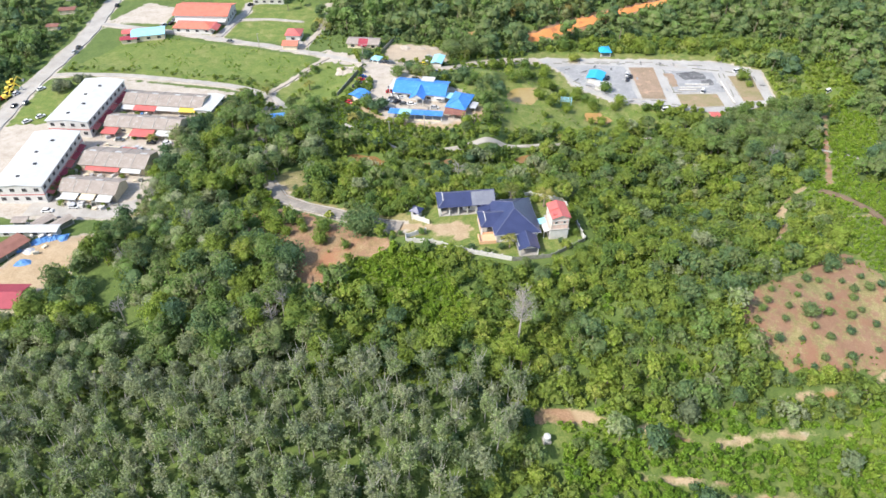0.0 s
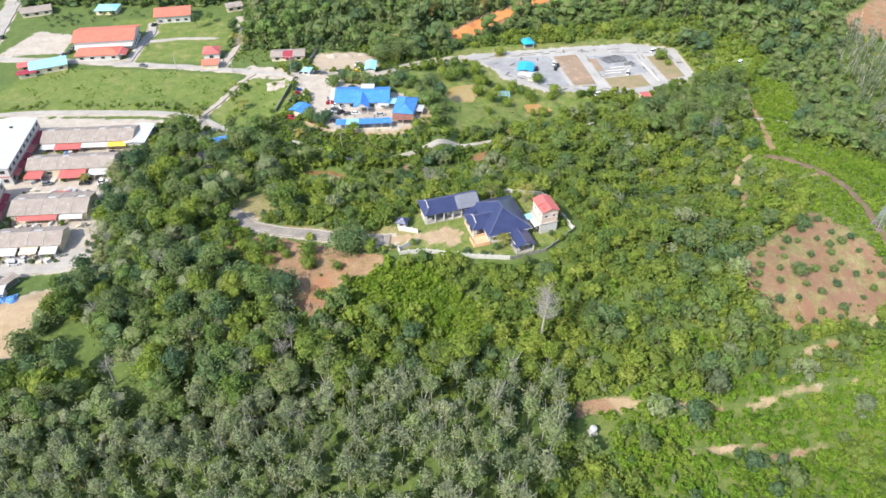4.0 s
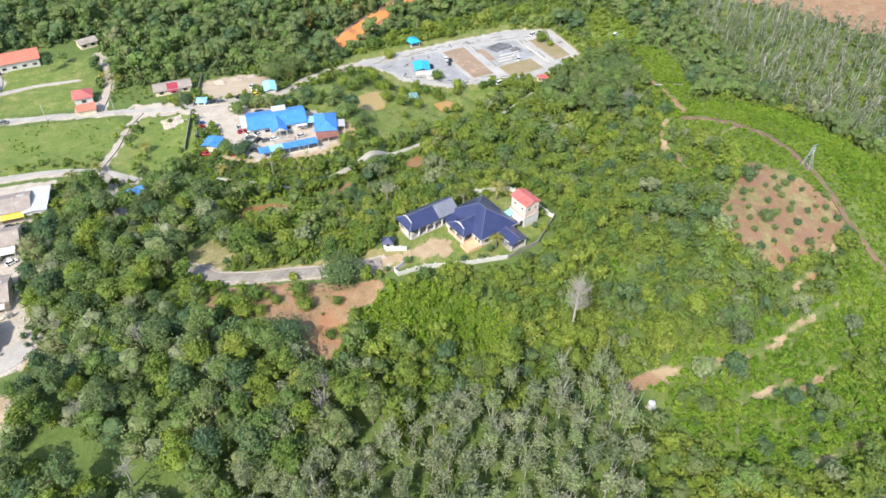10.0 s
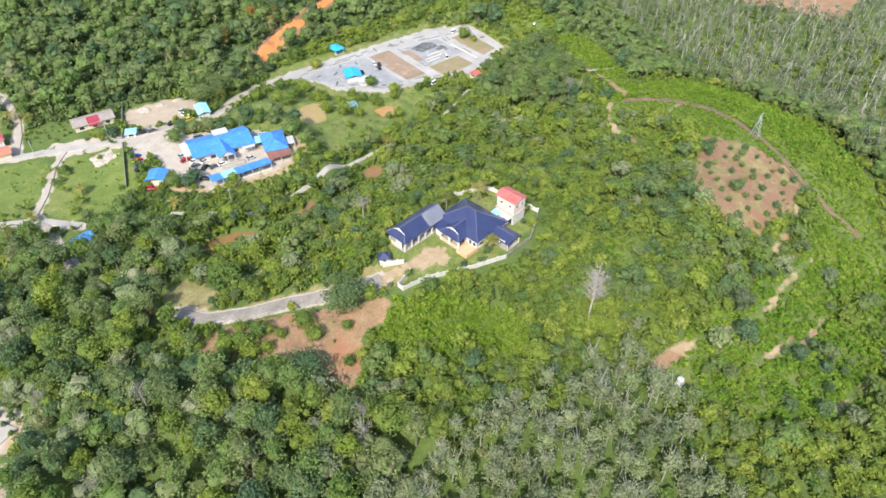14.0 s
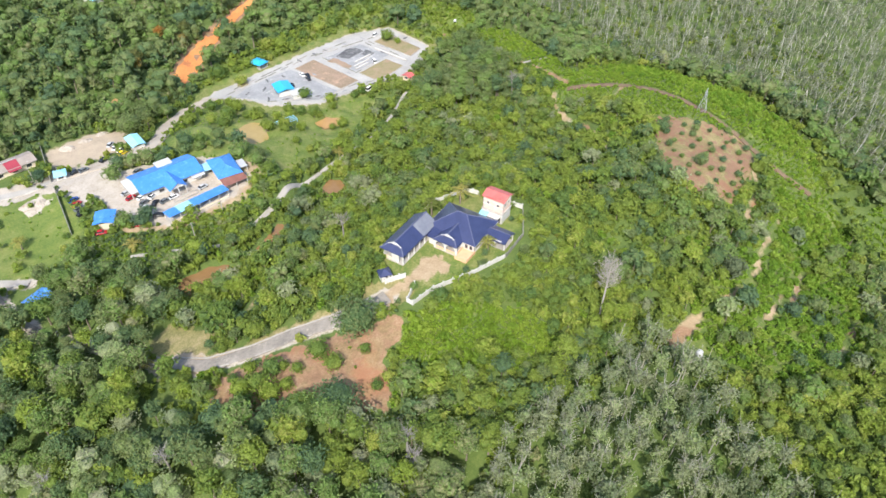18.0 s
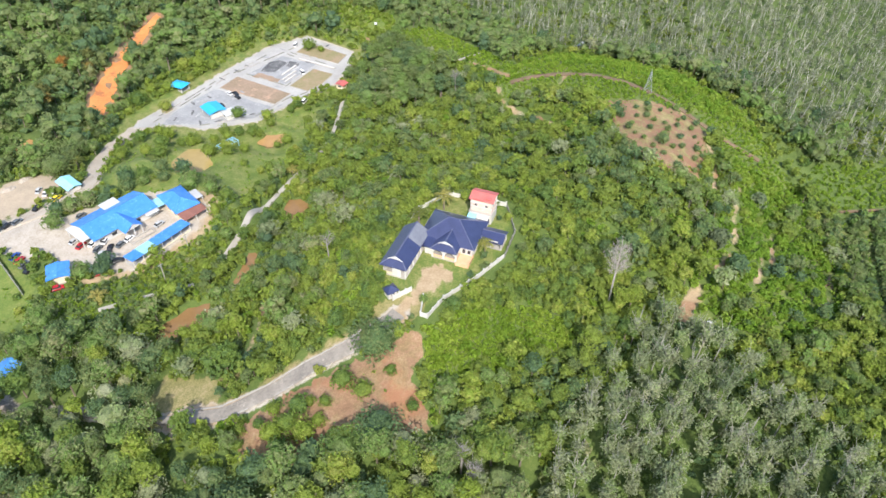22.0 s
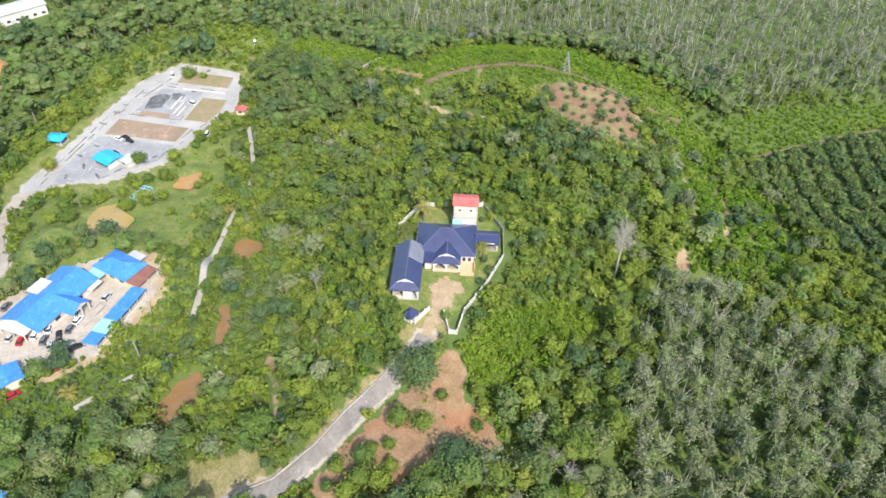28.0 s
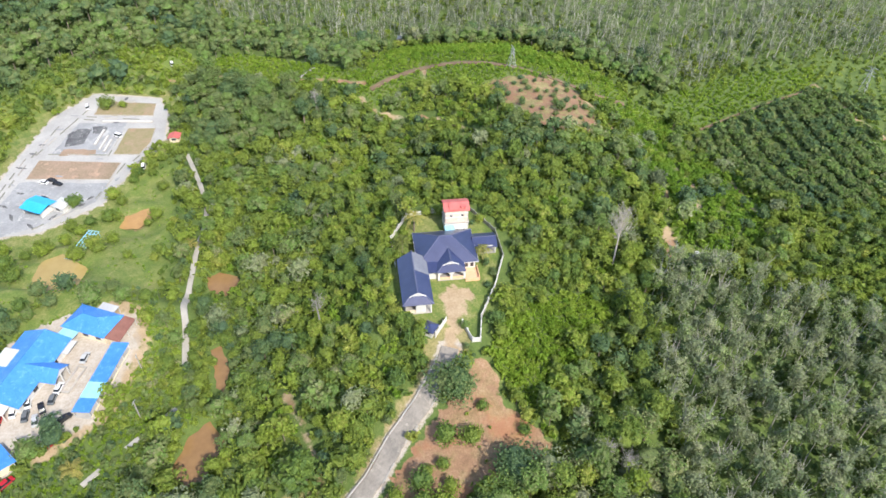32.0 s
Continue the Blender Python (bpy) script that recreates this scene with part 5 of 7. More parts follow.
# ---- vehicles ----
def car_model(paint, van=False):
    e = thing("car", 0, 0, -500, 0, "%s %s parked on pale gravel" % (paint, "van" if van else "saloon car"), "car", "parked vehicles")
    m = PAINTS[paint]
    sec = [(-2.15, 0.45, 0.74), (-2.1, 0.85, 0.82), (-1.2, 0.93, 0.85), (1.1, 0.92, 0.85), (2.0, 0.74, 0.8), (2.15, 0.45, 0.72)]
    v, f = [], []
    for x, zt, w in sec:
        v += [(x, -w, 0.28), (x, -w, zt - 0.1), (x, -w + 0.1, zt), (x, w - 0.1, zt), (x, w, zt - 0.1), (x, w, 0.28)]
    for k in range(len(sec) - 1):
        f += [(k * 6 + j, k * 6 + (j + 1) % 6, k * 6 + 6 + (j + 1) % 6, k * 6 + 6 + j) for j in range(6)]
    f += [tuple(range(5, -1, -1)), tuple(range(30, 36))]
    body = part("body", v, f, m, e)
    top = 1.95 if van else 1.45
    lo, hi = ((-2.05, 1.3), (-2.0, 0.9)) if van else ((-1.75, 1.15), (-1.15, 0.5))
    cab = [(lo[0], -0.8, 0.9), (lo[1], -0.8, 0.9), (lo[1], 0.8, 0.9), (lo[0], 0.8, 0.9), (hi[0], -0.62, top), (hi[1], -0.62, top), (hi[1], 0.62, top), (hi[0], 0.62, top)]
    part("glasshouse", cab, [(4, 5, 6, 7), (0, 1, 5, 4), (1, 2, 6, 5), (2, 3, 7, 6), (3, 0, 4, 7)], GLASS, e)
    part("roof_panel", *slab([(hi[0] - 0.05, -0.64, top + 0.05), (hi[1] + 0.05, -0.64, top + 0.05), (hi[1] + 0.05, 0.64, top + 0.05), (hi[0] - 0.05, 0.64, top + 0.05)], 0.08), m, e)
    for x in (-1.35, 1.35):
        for s in (-1, 1):
            ring = [(x + 0.32 * math.cos(6.2832 * k / 10), s * yy, 0.32 + 0.32 * math.sin(6.2832 * k / 10)) for yy in (0.66, 0.86) for k in range(10)]
            part("wheel", ring, [(k, (k + 1) % 10, 10 + (k + 1) % 10, 10 + k) for k in range(10)] + [tuple(range(9, -1, -1)), tuple(range(10, 20))], TYRE, e)
    return e


CAR_MODELS = {(p, v): car_model(p, v) for p, v in (("white", False), ("black", False), ("silver", False), ("red", False), ("blue", False), ("yellow", False), ("grey", False), ("white", True))}
for paint, van, x, y, yaw in (
        ("silver", False, -67, 141, 10), ("red", False, -67, 137, 15), ("white", False, -63.8, 134.6, 20), ("grey", False, -64.6, 130.6, 20), ("black", False, -61.6, 127.6, 40), ("white", False, -60.3, 132.4, 30),
        ("blue", False, -83.8, 150.5, 20), ("red", False, -84.0, 147.2, 20), ("grey", False, -84.3, 143.9, 20), ("black", False, -84.8, 140.3, 20), ("red", False, -84.2, 124.2, -25), ("black", False, -64.0, 119.6, -30), ("red", False, -72.6, 119.5, -30),
        ("silver", False, -65.6, 127.2, 30), ("grey", False, -58.2, 126.2, 10), ("white", False, -54.5, 126.4, 5), ("silver", False, -43.0, 124.6, 5), ("grey", False, -57, 152, 10), ("blue", False, -47, 160, 30),
        ("yellow", False, -55.5, 170.7, 10), ("white", False, -54.2, 176, 40), ("white", False, -54.8, 180.5, 40), ("silver", False, -55.3, 185, 40), ("black", False, -63.2, 171.6, 20), ("grey", False, -72.5, 168.8, 10), ("black", False, -75.5, 170.2, 10),
        ("black", False, 55.0, 195.0, 80), ("black", False, 53.0, 191.3, 80), ("white", False, 53.2, 197.6, 80), ("black", False, 42.6, 191.6, 80), ("white", True, 70.5, 161.5, 20), ("white", True, 91.8, 183.6, 70), ("white", True, 113.8, 209.5, 30), ("white", True, 153.0, 182.0, 40),
        ("black", False, -243, 101, 95), ("grey", False, -239, 104, 95), ("silver", False, -247.3, 161.8, 97), ("black", False, -248.2, 167.5, 97), ("white", False, -239.5, 118.3, 60), ("black", False, -256.9, 227.8, 100), ("white", False, -224.4, 93.1, 60), ("silver", False, -213.6, 76.5, 30), ("white", False, -228, 88, 60), ("silver", False, -172, 30.5, 5), ("white", False, -181, 26.8, 10),
        ("grey", False, -178, 79, 5), ("black", False, -163, 78.5, 5), ("white", False, -156, 79, 30), ("black", False, -158, 100.5, 5), ("silver", False, -215, 203, 80), ("black", False, -212, 206, 80), ("grey", False, -212, 211, 80), ("grey", False, -168, 186.7, -12), ("black", False, -175.5, 240, 70), ("white", False, -250, 113, 80), ("red", False, -254, 107, 80)):
    t = copy_thing(CAR_MODELS[paint, van], pose(x, y, gz(x, y) + 0.12, 0, 0, yaw))
for e in CAR_MODELS.values():
    for o in (*e.children_recursive, e):
        bpy.data.objects.remove(o)

# the scrap and clay yard below the terraces
simple_house("maroon_workshop", -165, -25, 8, 17, 10, 5, 2.0, "gable", MAROON, CREAM_WALL, "workshop with a maroon metal roof at the wood's edge", "workshop", windows="n")
simple_house("long_shed", -178.5, 12.2, 9, 21, 3.2, 2.8, 0.3, "gable", WHITE_ROOF, WHITE_WALL, "long narrow white-roofed shed", "shed", windows="s")
for x, y, yaw, l, w in ((-177.3, 18.8, 60, 7, 3.5), (-170, 19.5, 60, 7, 3.0), (-186, 18, 10, 5, 3)):
    open_shelter("lean_to_shed", x, y, yaw, l, w, 2.6, 0.5, "gable", GREY_ROOF, "small grey lean-to shed beside the track", "x", MOSSY_WALL)
open_shelter("dark_net_house", -181, -1, 66, 18, 7, 2.4, 0.4, "gable", RUST, "dark netted nursery shed", "x", MOSSY_WALL)


def tarp_heap(x, y, r, seed, material, label):
    rng = np.random.default_rng(seed)
    n = 9
    v, f = [], []
    for i in range(n):
        for j in range(n):
            u, w = 2 * i / (n - 1) - 1, 2 * j / (n - 1) - 1
            d = max(0.0, 1 - (u * u + w * w) * 0.9)
            v.append((u * r * 1.4 + rng.normal(0, 0.12), w * r + rng.normal(0, 0.12), d * r * 0.45 * rng.uniform(0.6, 1.2) - 0.1))
    for i in range(n - 1):
        for j in range(n - 1):
            a = i * n + j
            f.append((a, a + n, a + n + 1, a + 1))
    h = thing("tarp_heap", x, y, gz(x, y), seed * 37, label, "heap", "heaps in the yard")
    part("sheet", v, f, material, h)


for k, (x, y, r) in enumerate(((-172, 8.2, 2.4), (-168.5, 10.2, 2.2), (-165, 10.8, 2.0), (-172.6, 2, 2.0), (-171, -4, 2.2))):
    tarp_heap(x, y, r, k + 1, TARP if k != 3 else OLD_GREY, "crumpled blue tarpaulin over stored goods" if k != 3 else "heap of grey scrap metal")


def digger(x, y, yaw):
    h = thing("excavator", x, y, gz(x, y), yaw, "orange-yellow tracked excavator parked by the road", "excavator", "road machinery")
    for sg in (-1, 1):
        part("track", *joined(box(-1.7, sg * 1.1 - 0.3, 0.15, 1.7, sg * 1.1 + 0.3, 0.8), box(-1.3, sg * 1.1 - 0.3, 0, 1.3, sg * 1.1 + 0.3, 0.95)), TYRE, h)
    part("deck", *joined(box(-2.0, -1.3, 0.95, 1.4, 1.3, 1.3), box(-2.1, -1.2, 1.3, -0.4, 1.2, 2.3)), YELLOW, h)
    cab = part("cab", *box(-0.2, 0.2, 1.3, 1.3, 1.3, 2.9), GLASS, h)
    part("cab_roof", *box(-0.3, 0.1, 2.9, 1.4, 1.4, 3.05), YELLOW, cab)
    part("boom", *bar((1.0, -0.3, 1.4), (3.4, -0.3, 4.2), 0.45), YELLOW, h)
    part("arm", *bar((3.4, -0.3, 4.2), (5.2, -0.3, 2.0), 0.35), YELLOW, h)
    part("bucket", *joined(box(4.7, -0.9, 1.0, 5.7, 0.3, 2.0)), OLD_GREY, h)


for x, y, yaw in ((-255, 116, 20), (-252, 109, 70), (-258, 122, 40)):
    digger(x, y, yaw)

# stored goods and potted plants in front of the terrace rows
rng = np.random.default_rng(77)


def crate(x, y, yaw, l, w, h0, m, label):
    h = thing("storage_crate", x, y, gz(x, y), yaw, label, "crate", "goods before the houses")
    part("body", *box(-l / 2, -w / 2, -0.2, l / 2, w / 2, h0), m, h)
    part("lid", *box(-l / 2 - 0.06, -w / 2 - 0.06, h0, l / 2 + 0.06, w / 2 + 0.06, h0 + 0.08), m, h)


for (xa, xb, ya, yb, n) in ((-181, -156, 30.5, 35.5, 26), (-183, -155, 71.5, 74, 10), (-186, -154, 50.5, 53.5, 10), (-188, -153, 98, 101.5, 12), (-186, -155, 80, 82.5, 8), (-178, -168, 0, 18, 12)):
    for k in range(n):
        m, lab = ((WHITE_WALL, "white plastic crate of goods outside a house"), (OLD_GREY, "grey metal bin outside a house"), (CREAM_WALL, "pale wooden crate outside a house"), (MOSSY_WALL, "dark weathered box outside a house"), (TARP, "blue plastic drum box outside a house"))[int(rng.choice(5, p=(0.4, 0.2, 0.15, 0.15, 0.1)))]
        crate(rng.uniform(xa, xb), rng.uniform(ya, yb), rng.uniform(0, 90), rng.uniform(0.8, 2.2), rng.uniform(0.7, 1.5), rng.uniform(0.5, 1.6), m, lab)
# rubble heaps on the bare plots
for k, (x, y, r) in enumerate(((-97, 163, 2.6), (-93, 160, 2.2), (-98, 158, 2.0), (-70, 196, 2.6), (-62, 197, 2.4), (-54, 199, 2.0))):
    tarp_heap(x, y, r, k + 20, SAND, "heap of pale sand on a bare plot")


# ---- poles and pylons ----
STEEL = surface("galvanised_steel", (0.42, 0.43, 0.44), (0.56, 0.57, 0.58), 1.0, 0.5, metal=0.6)


def pylon(x, y, height, yaw):
    h = thing("power_pylon", x, y, gz(x, y), yaw, "grey steel lattice power pylon on the ridge", "pylon", "power pylons")

    def at(z):
        return 1.5 * (1 - z / height) ** 1.2 + 0.3

    levels = [0, height * 0.22, height * 0.42, height * 0.58, height * 0.72, height * 0.86, height]
    for sx, sy in ((-1, -1), (1, -1), (1, 1), (-1, 1)):
        for a, b in zip(levels, levels[1:]):
            part("leg", *bar((sx * at(a), sy * at(a), a), (sx * at(b), sy * at(b), b), 0.12), STEEL, h)
    for a, b in zip(levels, levels[1:]):
        for (p, q) in (((-1, -1), (1, -1)), ((1, -1), (1, 1)), ((1, 1), (-1, 1)), ((-1, 1), (-1, -1))):
            part("brace", *bar((p[0] * at(a), p[1] * at(a), a), (q[0] * at(b), q[1] * at(b), b), 0.05), STEEL, h)
            part("brace", *bar((q[0] * at(a), q[1] * at(a), a), (p[0] * at(b), p[1] * at(b), b), 0.05), STEEL, h)
    for z in (height * 0.72, height * 0.86, height):
        part("cross_arm", *joined(bar((-2.6, 0, z), (2.6, 0, z), 0.16), bar((-2.6, 0, z), (0, 0, z + 0.8), 0.1), bar((2.6, 0, z), (0, 0, z + 0.8), 0.1)), STEEL, h)


pylon(120, 5.5, 9.5, 20)
pylon(155, -162, 13, 50)


def utility_pole(x, y, yaw):
    h = thing("utility_pole", x, y, gz(x, y), yaw, "grey concrete utility pole beside the road", "pole", "utility poles")
    part("shaft", *bar((0, 0, -0.5), (0, 0, 8.0), 0.24), CONCRETE, h)
    part("cross_arm", *bar((-0.9, 0, 7.6), (0.9, 0, 7.6), 0.12), STEEL, h)


for x, y, yaw in ((-60, 100, 0), (-45, 106, 20), (-90, 177.5, 80), (-120, 178, 80), (-150, 183, 80)):
    utility_pole(x, y, yaw)
tank = thing("water_tank", 12.6, -60.0, gz(12.6, -60.0), 15, "small white water tank on a low stand", "tank")
part("stand", *box(-1.0, -1.0, -0.5, 1.0, 1.0, 0.8), CONCRETE, tank)
ring = [(0.95 * math.cos(6.2832 * k / 14), 0.95 * math.sin(6.2832 * k / 14), z) for z in (0.8, 2.3) for k in range(14)]
part("drum", ring + [(0, 0, 2.6)], [(k, (k + 1) % 14, 14 + (k + 1) % 14, 14 + k) for k in range(14)] + [(14 + k, 14 + (k + 1) % 14, 28) for k in range(14)], WHITE_ROOF, tank)
# low kerbs of the driveway
for side in (-1, 1):
    line = ROADS["driveway"][1]
    kb = thing("driveway_kerb", *line[0], gz(*line[0]), 0, "pale concrete kerb along the driveway", "kerb")
    for (x0, y0), (x1, y1) in zip(line[:-1], line[1:-1]):
        n = 6
        d = Vector((y0 - y1, x1 - x0)).normalized() * 2.55 * side
        for k in range(n):
            if side > 0 or k % 6 < 3:
                a, b = Vector((x0, y0)).lerp((x1, y1), k / n) + d, Vector((x0, y0)).lerp((x1, y1), (k + 1) / n) + d
                part("kerb_stone", *bar((a.x - line[0][0], a.y - line[0][1], gz(a.x, a.y) + 0.16 - gz(*line[0])), (b.x - line[0][0], b.y - line[0][1], gz(b.x, b.y) + 0.16 - gz(*line[0])), 0.34), CONCRETE, kb)
# ---- plants ----
SOUTH_YARD = [(-95, 128), (-78, 118), (-62, 109), (-36, 109), (-24, 116), (-16, 128), (-8, 120), (-40, 98), (-62, 92), (-85, 92), (-100, 112)]
OPEN_WEST = [(-112, 119), (-98, 122), (-88, 132), (-86, 150), (-88, 168), (-97, 173), (-108, 174), (-114, 160), (-120, 146), (-124, 133)]
def cube_ball(n, seed, rough=0.18):
    """A lumpy ball of quads, the shaded heart of a crown."""
    rng = np.random.default_rng(seed)
    v, q = [], []
    for axis in range(3):
        for sign in (-1, 1):
            base = len(v)
            for i in range(n + 1):
                for j in range(n + 1):
                    p = [0, 0, 0]
                    p[axis] = sign
                    p[(axis + 1) % 3], p[(axis + 2) % 3] = (2 * i / n - 1) * sign, 2 * j / n - 1
                    v.append(p)
            for i in range(n):
                for j in range(n):
                    a = base + i * (n + 1) + j
                    q.append((a, a + n + 1, a + n + 2, a + 1))
    v = np.array(v, float)
    v /= np.linalg.norm(v, axis=1)[:, None]
    lump = 1 + rough * (np.sin(3.1 * v[:, 0] + rng.uniform(0, 6)) + np.sin(3.7 * v[:, 1] + rng.uniform(0, 6)) + np.sin(2.9 * v[:, 2] + rng.uniform(0, 6))) * 0.6
    return v * lump[:, None], np.array(q)


def leaf_quads(centres, outward, size, rng, fold=0.25, jitter=0.75):
    n = len(centres)
    nrm = outward + rng.normal(0, jitter, (n, 3))
    nrm /= np.linalg.norm(nrm, axis=1)[:, None]
    u = np.cross(nrm, rng.normal(0, 1, (n, 3)))
    u /= np.linalg.norm(u, axis=1)[:, None] + 1e-9
    w = np.cross(nrm, u)
    s = size * rng.uniform(0.6, 1.35, (n, 1))
    a, b = u * s * 0.62, w * s * 0.42
    dip = nrm * s * fold
    v = np.stack([centres - a - dip, centres - b, centres + a - dip, centres + b], 1).reshape(-1, 3)
    return v, np.arange(4 * n).reshape(n, 4)


def tube(points, radii, sides=5):
    v, q = [], []
    for k, (p, r) in enumerate(zip(points, radii)):
        for s in range(sides):
            t = 6.2832 * s / sides
            v.append((p[0] + r * math.cos(t), p[1] + r * math.sin(t), p[2]))
        if k:
            b = (k - 1) * sides
            q += [(b + s, b + (s + 1) % sides, b + sides + (s + 1) % sides, b + sides + s) for s in range(sides)]
    return np.array(v), np.array(q)


def stack(shapes):
    v, q, at = [], [], 0
    for a, b in shapes:
        v.append(a)
        q.append(np.asarray(b) + at)
        at += len(a)
    return np.concatenate(v), np.concatenate(q)


def tree_shape(kind, seed):
    """Unit-free plan of one tree: (wood verts, wood quads, leaf verts, leaf quads), in metres."""
    rng = np.random.default_rng(seed)
    wood, leaves = [], []
    size_of = {"rubber": ((9, 13), (2.3, 3.2), 1.5, 20, 380, 0.5), "forest": ((6.5, 11), (3.1, 4.4), 0.95, 22, 620, 0.52), "scrub": ((2.8, 5.2), (2.0, 3.2), 0.7, 11, 170, 0.58),
               "bush": ((1.8, 3.0), (1.4, 2.0), 0.85, 6, 46, 0.95), "fern": ((0.9, 1.6), (1.1, 1.6), 0.6, 4, 24, 0.82), "crop": ((2.0, 2.8), (1.2, 1.6), 0.85, 5, 80, 0.55), "far": ((10, 15), (2.6, 3.5), 1.5, 12, 70, 0.85), "north": ((6.5, 11), (3.8, 5.4), 1.0, 14, 125, 0.95)}
    (h0, h1), (r0, r1), tall, lobes, count, leaf = size_of[kind]
    height, rad = rng.uniform(h0, h1), rng.uniform(r0, r1)
    top = height - rad * tall
    lean = rng.normal(0, 0.25, 2)
    if kind not in ("fern", "bush"):
        r0 = {"scrub": 0.1, "far": 0.14, "rubber": 0.2, "crop": 0.07}.get(kind, 0.026 * height)
        wood.append(tube([(0, 0, -0.5), (lean[0] * 0.4, lean[1] * 0.4, top * 0.5), (lean[0], lean[1], top)], [r0, r0 * 0.7, r0 * 0.45]))
        for k in range({"forest": 3, "rubber": 3, "scrub": 2, "far": 2}.get(kind, 0)):
            t = rng.uniform(0, 6.28)
            e = rad * 0.6
            wood.append(tube([(lean[0] * 0.7, lean[1] * 0.7, top * 0.72), (lean[0] + math.cos(t) * e * 0.5, lean[1] + math.sin(t) * e * 0.5, top * 0.95), (lean[0] + math.cos(t) * e, lean[1] + math.sin(t) * e, top + rad * 0.3)], [r0 * 0.45, r0 * 0.3, r0 * 0.12], 4))
    sparse = kind in ("rubber", "far") and seed % 3 == 0
    if sparse:
        count = int(count * 0.55)
    if kind == "rubber":
        for k in range(11 if sparse else 3):
            t, e = rng.uniform(0, 6.28), rad * rng.uniform(0.4, 1.05)
            wood.append(tube([(lean[0], lean[1], top), (lean[0] + math.cos(t) * e * 0.5, lean[1] + math.sin(t) * e * 0.5, top + rad * 0.9), (lean[0] + math.cos(t) * e, lean[1] + math.sin(t) * e, top + rad * rng.uniform(1.0, 2.2))], [0.08, 0.05, 0.02], 3))
    cent = rng.normal(0, 1, (lobes, 3))
    cent /= np.linalg.norm(cent, axis=1)[:, None]
    cent *= rng.uniform(0.22, 0.7, (lobes, 1)) * np.array([1, 1, tall]) * rad
    cent[0] = (0, 0, rad * tall * 0.45)
    size = rng.uniform(0.32, 0.58, lobes) * rad
    which = rng.integers(0, lobes, count)
    d = rng.normal(0, 1, (count, 3)) + np.array([0, 0, 0.45])
    d /= np.linalg.norm(d, axis=1)[:, None]
    c = cent[which] + d * size[which][:, None] * rng.uniform(0.75, 1.1, (count, 1)) * np.array([1, 1, 0.8])
    c += np.array([lean[0], lean[1], max(top, rad * tall * 0.75)])
    leaves.append(leaf_quads(c, d + np.array([0, 0, 0.35]), leaf, rng, 0.2, 0.75 if kind in ("rubber", "far") else 0.6))
    if kind == "far":
        for k in range(2):
            t, e = rng.uniform(0, 6.28), rad * rng.uniform(0.3, 0.9)
            wood.append(tube([(lean[0], lean[1], top * 0.9), (lean[0] + math.cos(t) * e * 0.6, lean[1] + math.sin(t) * e * 0.6, top + rad * 1.0), (lean[0] + math.cos(t) * e, lean[1] + math.sin(t) * e, top + rad * rng.uniform(1.4, 2.2))], [0.1, 0.07, 0.03], 3))
    if kind in ("forest", "scrub", "crop", "north", "rubber"):
        for k in range({"forest": 5, "north": 5, "scrub": 2}.get(kind, 1)):
            cv, cq = cube_ball(2 if kind != "forest" else 3, seed + k)
            leaves.append((cv * size[k] * (0.6 if kind == "rubber" else 0.82) * np.array([1, 1, 0.75]) + cent[k] + np.array([lean[0], lean[1], max(top, rad * tall * 0.75) - 0.22 * size[k]]), cq))
    wv, wq = stack(wood) if wood else (np.zeros((0, 3)), np.zeros((0, 4), int))
    lv, lq = stack(leaves)
    return wv, wq, lv, lq


KINDS = {k: [tree_shape(k, 17 * i + 101 + n * 1000) for i in range(6)] for n, k in enumerate(("rubber", "forest", "scrub", "fern", "crop", "far", "north", "bush"))}


def dome_shape(seed, rad=2.0, height=3.6, count=300, leaf=0.42):
    """A round, dense crown close to the ground."""
    rng = np.random.default_rng(seed)
    wood = tube([(0, 0, -0.4), (0.05, 0, height * 0.3), (0, 0.05, height * 0.55)], [0.07 * rad, 0.055 * rad, 0.03 * rad], 6)
    d = rng.normal(0, 1, (count, 3)) + np.array([0, 0, 0.3])
    d /= np.linalg.norm(d, axis=1)[:, None]
    a, b, c = rng.uniform(0, 6.28, 3)
    lump = 0.95 + 0.17 * np.sin(6 * d[:, 0] + a) * np.cos(3 * d[:, 2] + c) + 0.17 * np.sin(5.5 * d[:, 1] + b) + 0.1 * np.sin(9 * d[:, 2] + 5 * d[:, 0] + c)
    half = height * 0.5
    p = d * (lump * rng.uniform(0.68, 1.1, count))[:, None] * np.array([rad, rad, half * 0.95]) + np.array([0, 0, half * 1.05])
    lv = leaf_quads(p, d + np.array([0, 0, 0.2]), leaf, rng, 0.2, 0.8)
    cv, cq = cube_ball(4, seed, 0.16)
    lv, lq = stack([lv, (cv * np.array([rad, rad, half]) * 0.66 + np.array([0, 0, half * 1.05]), cq)])
    return (*wood, lv, lq)


KINDS["round"] = [dome_shape(900 + i, height=3.2 + 0.2 * i) for i in range(6)]
KINDS["shade"] = [dome_shape(950 + i, 6.2, 9.0, 1500, 0.62) for i in range(3)]


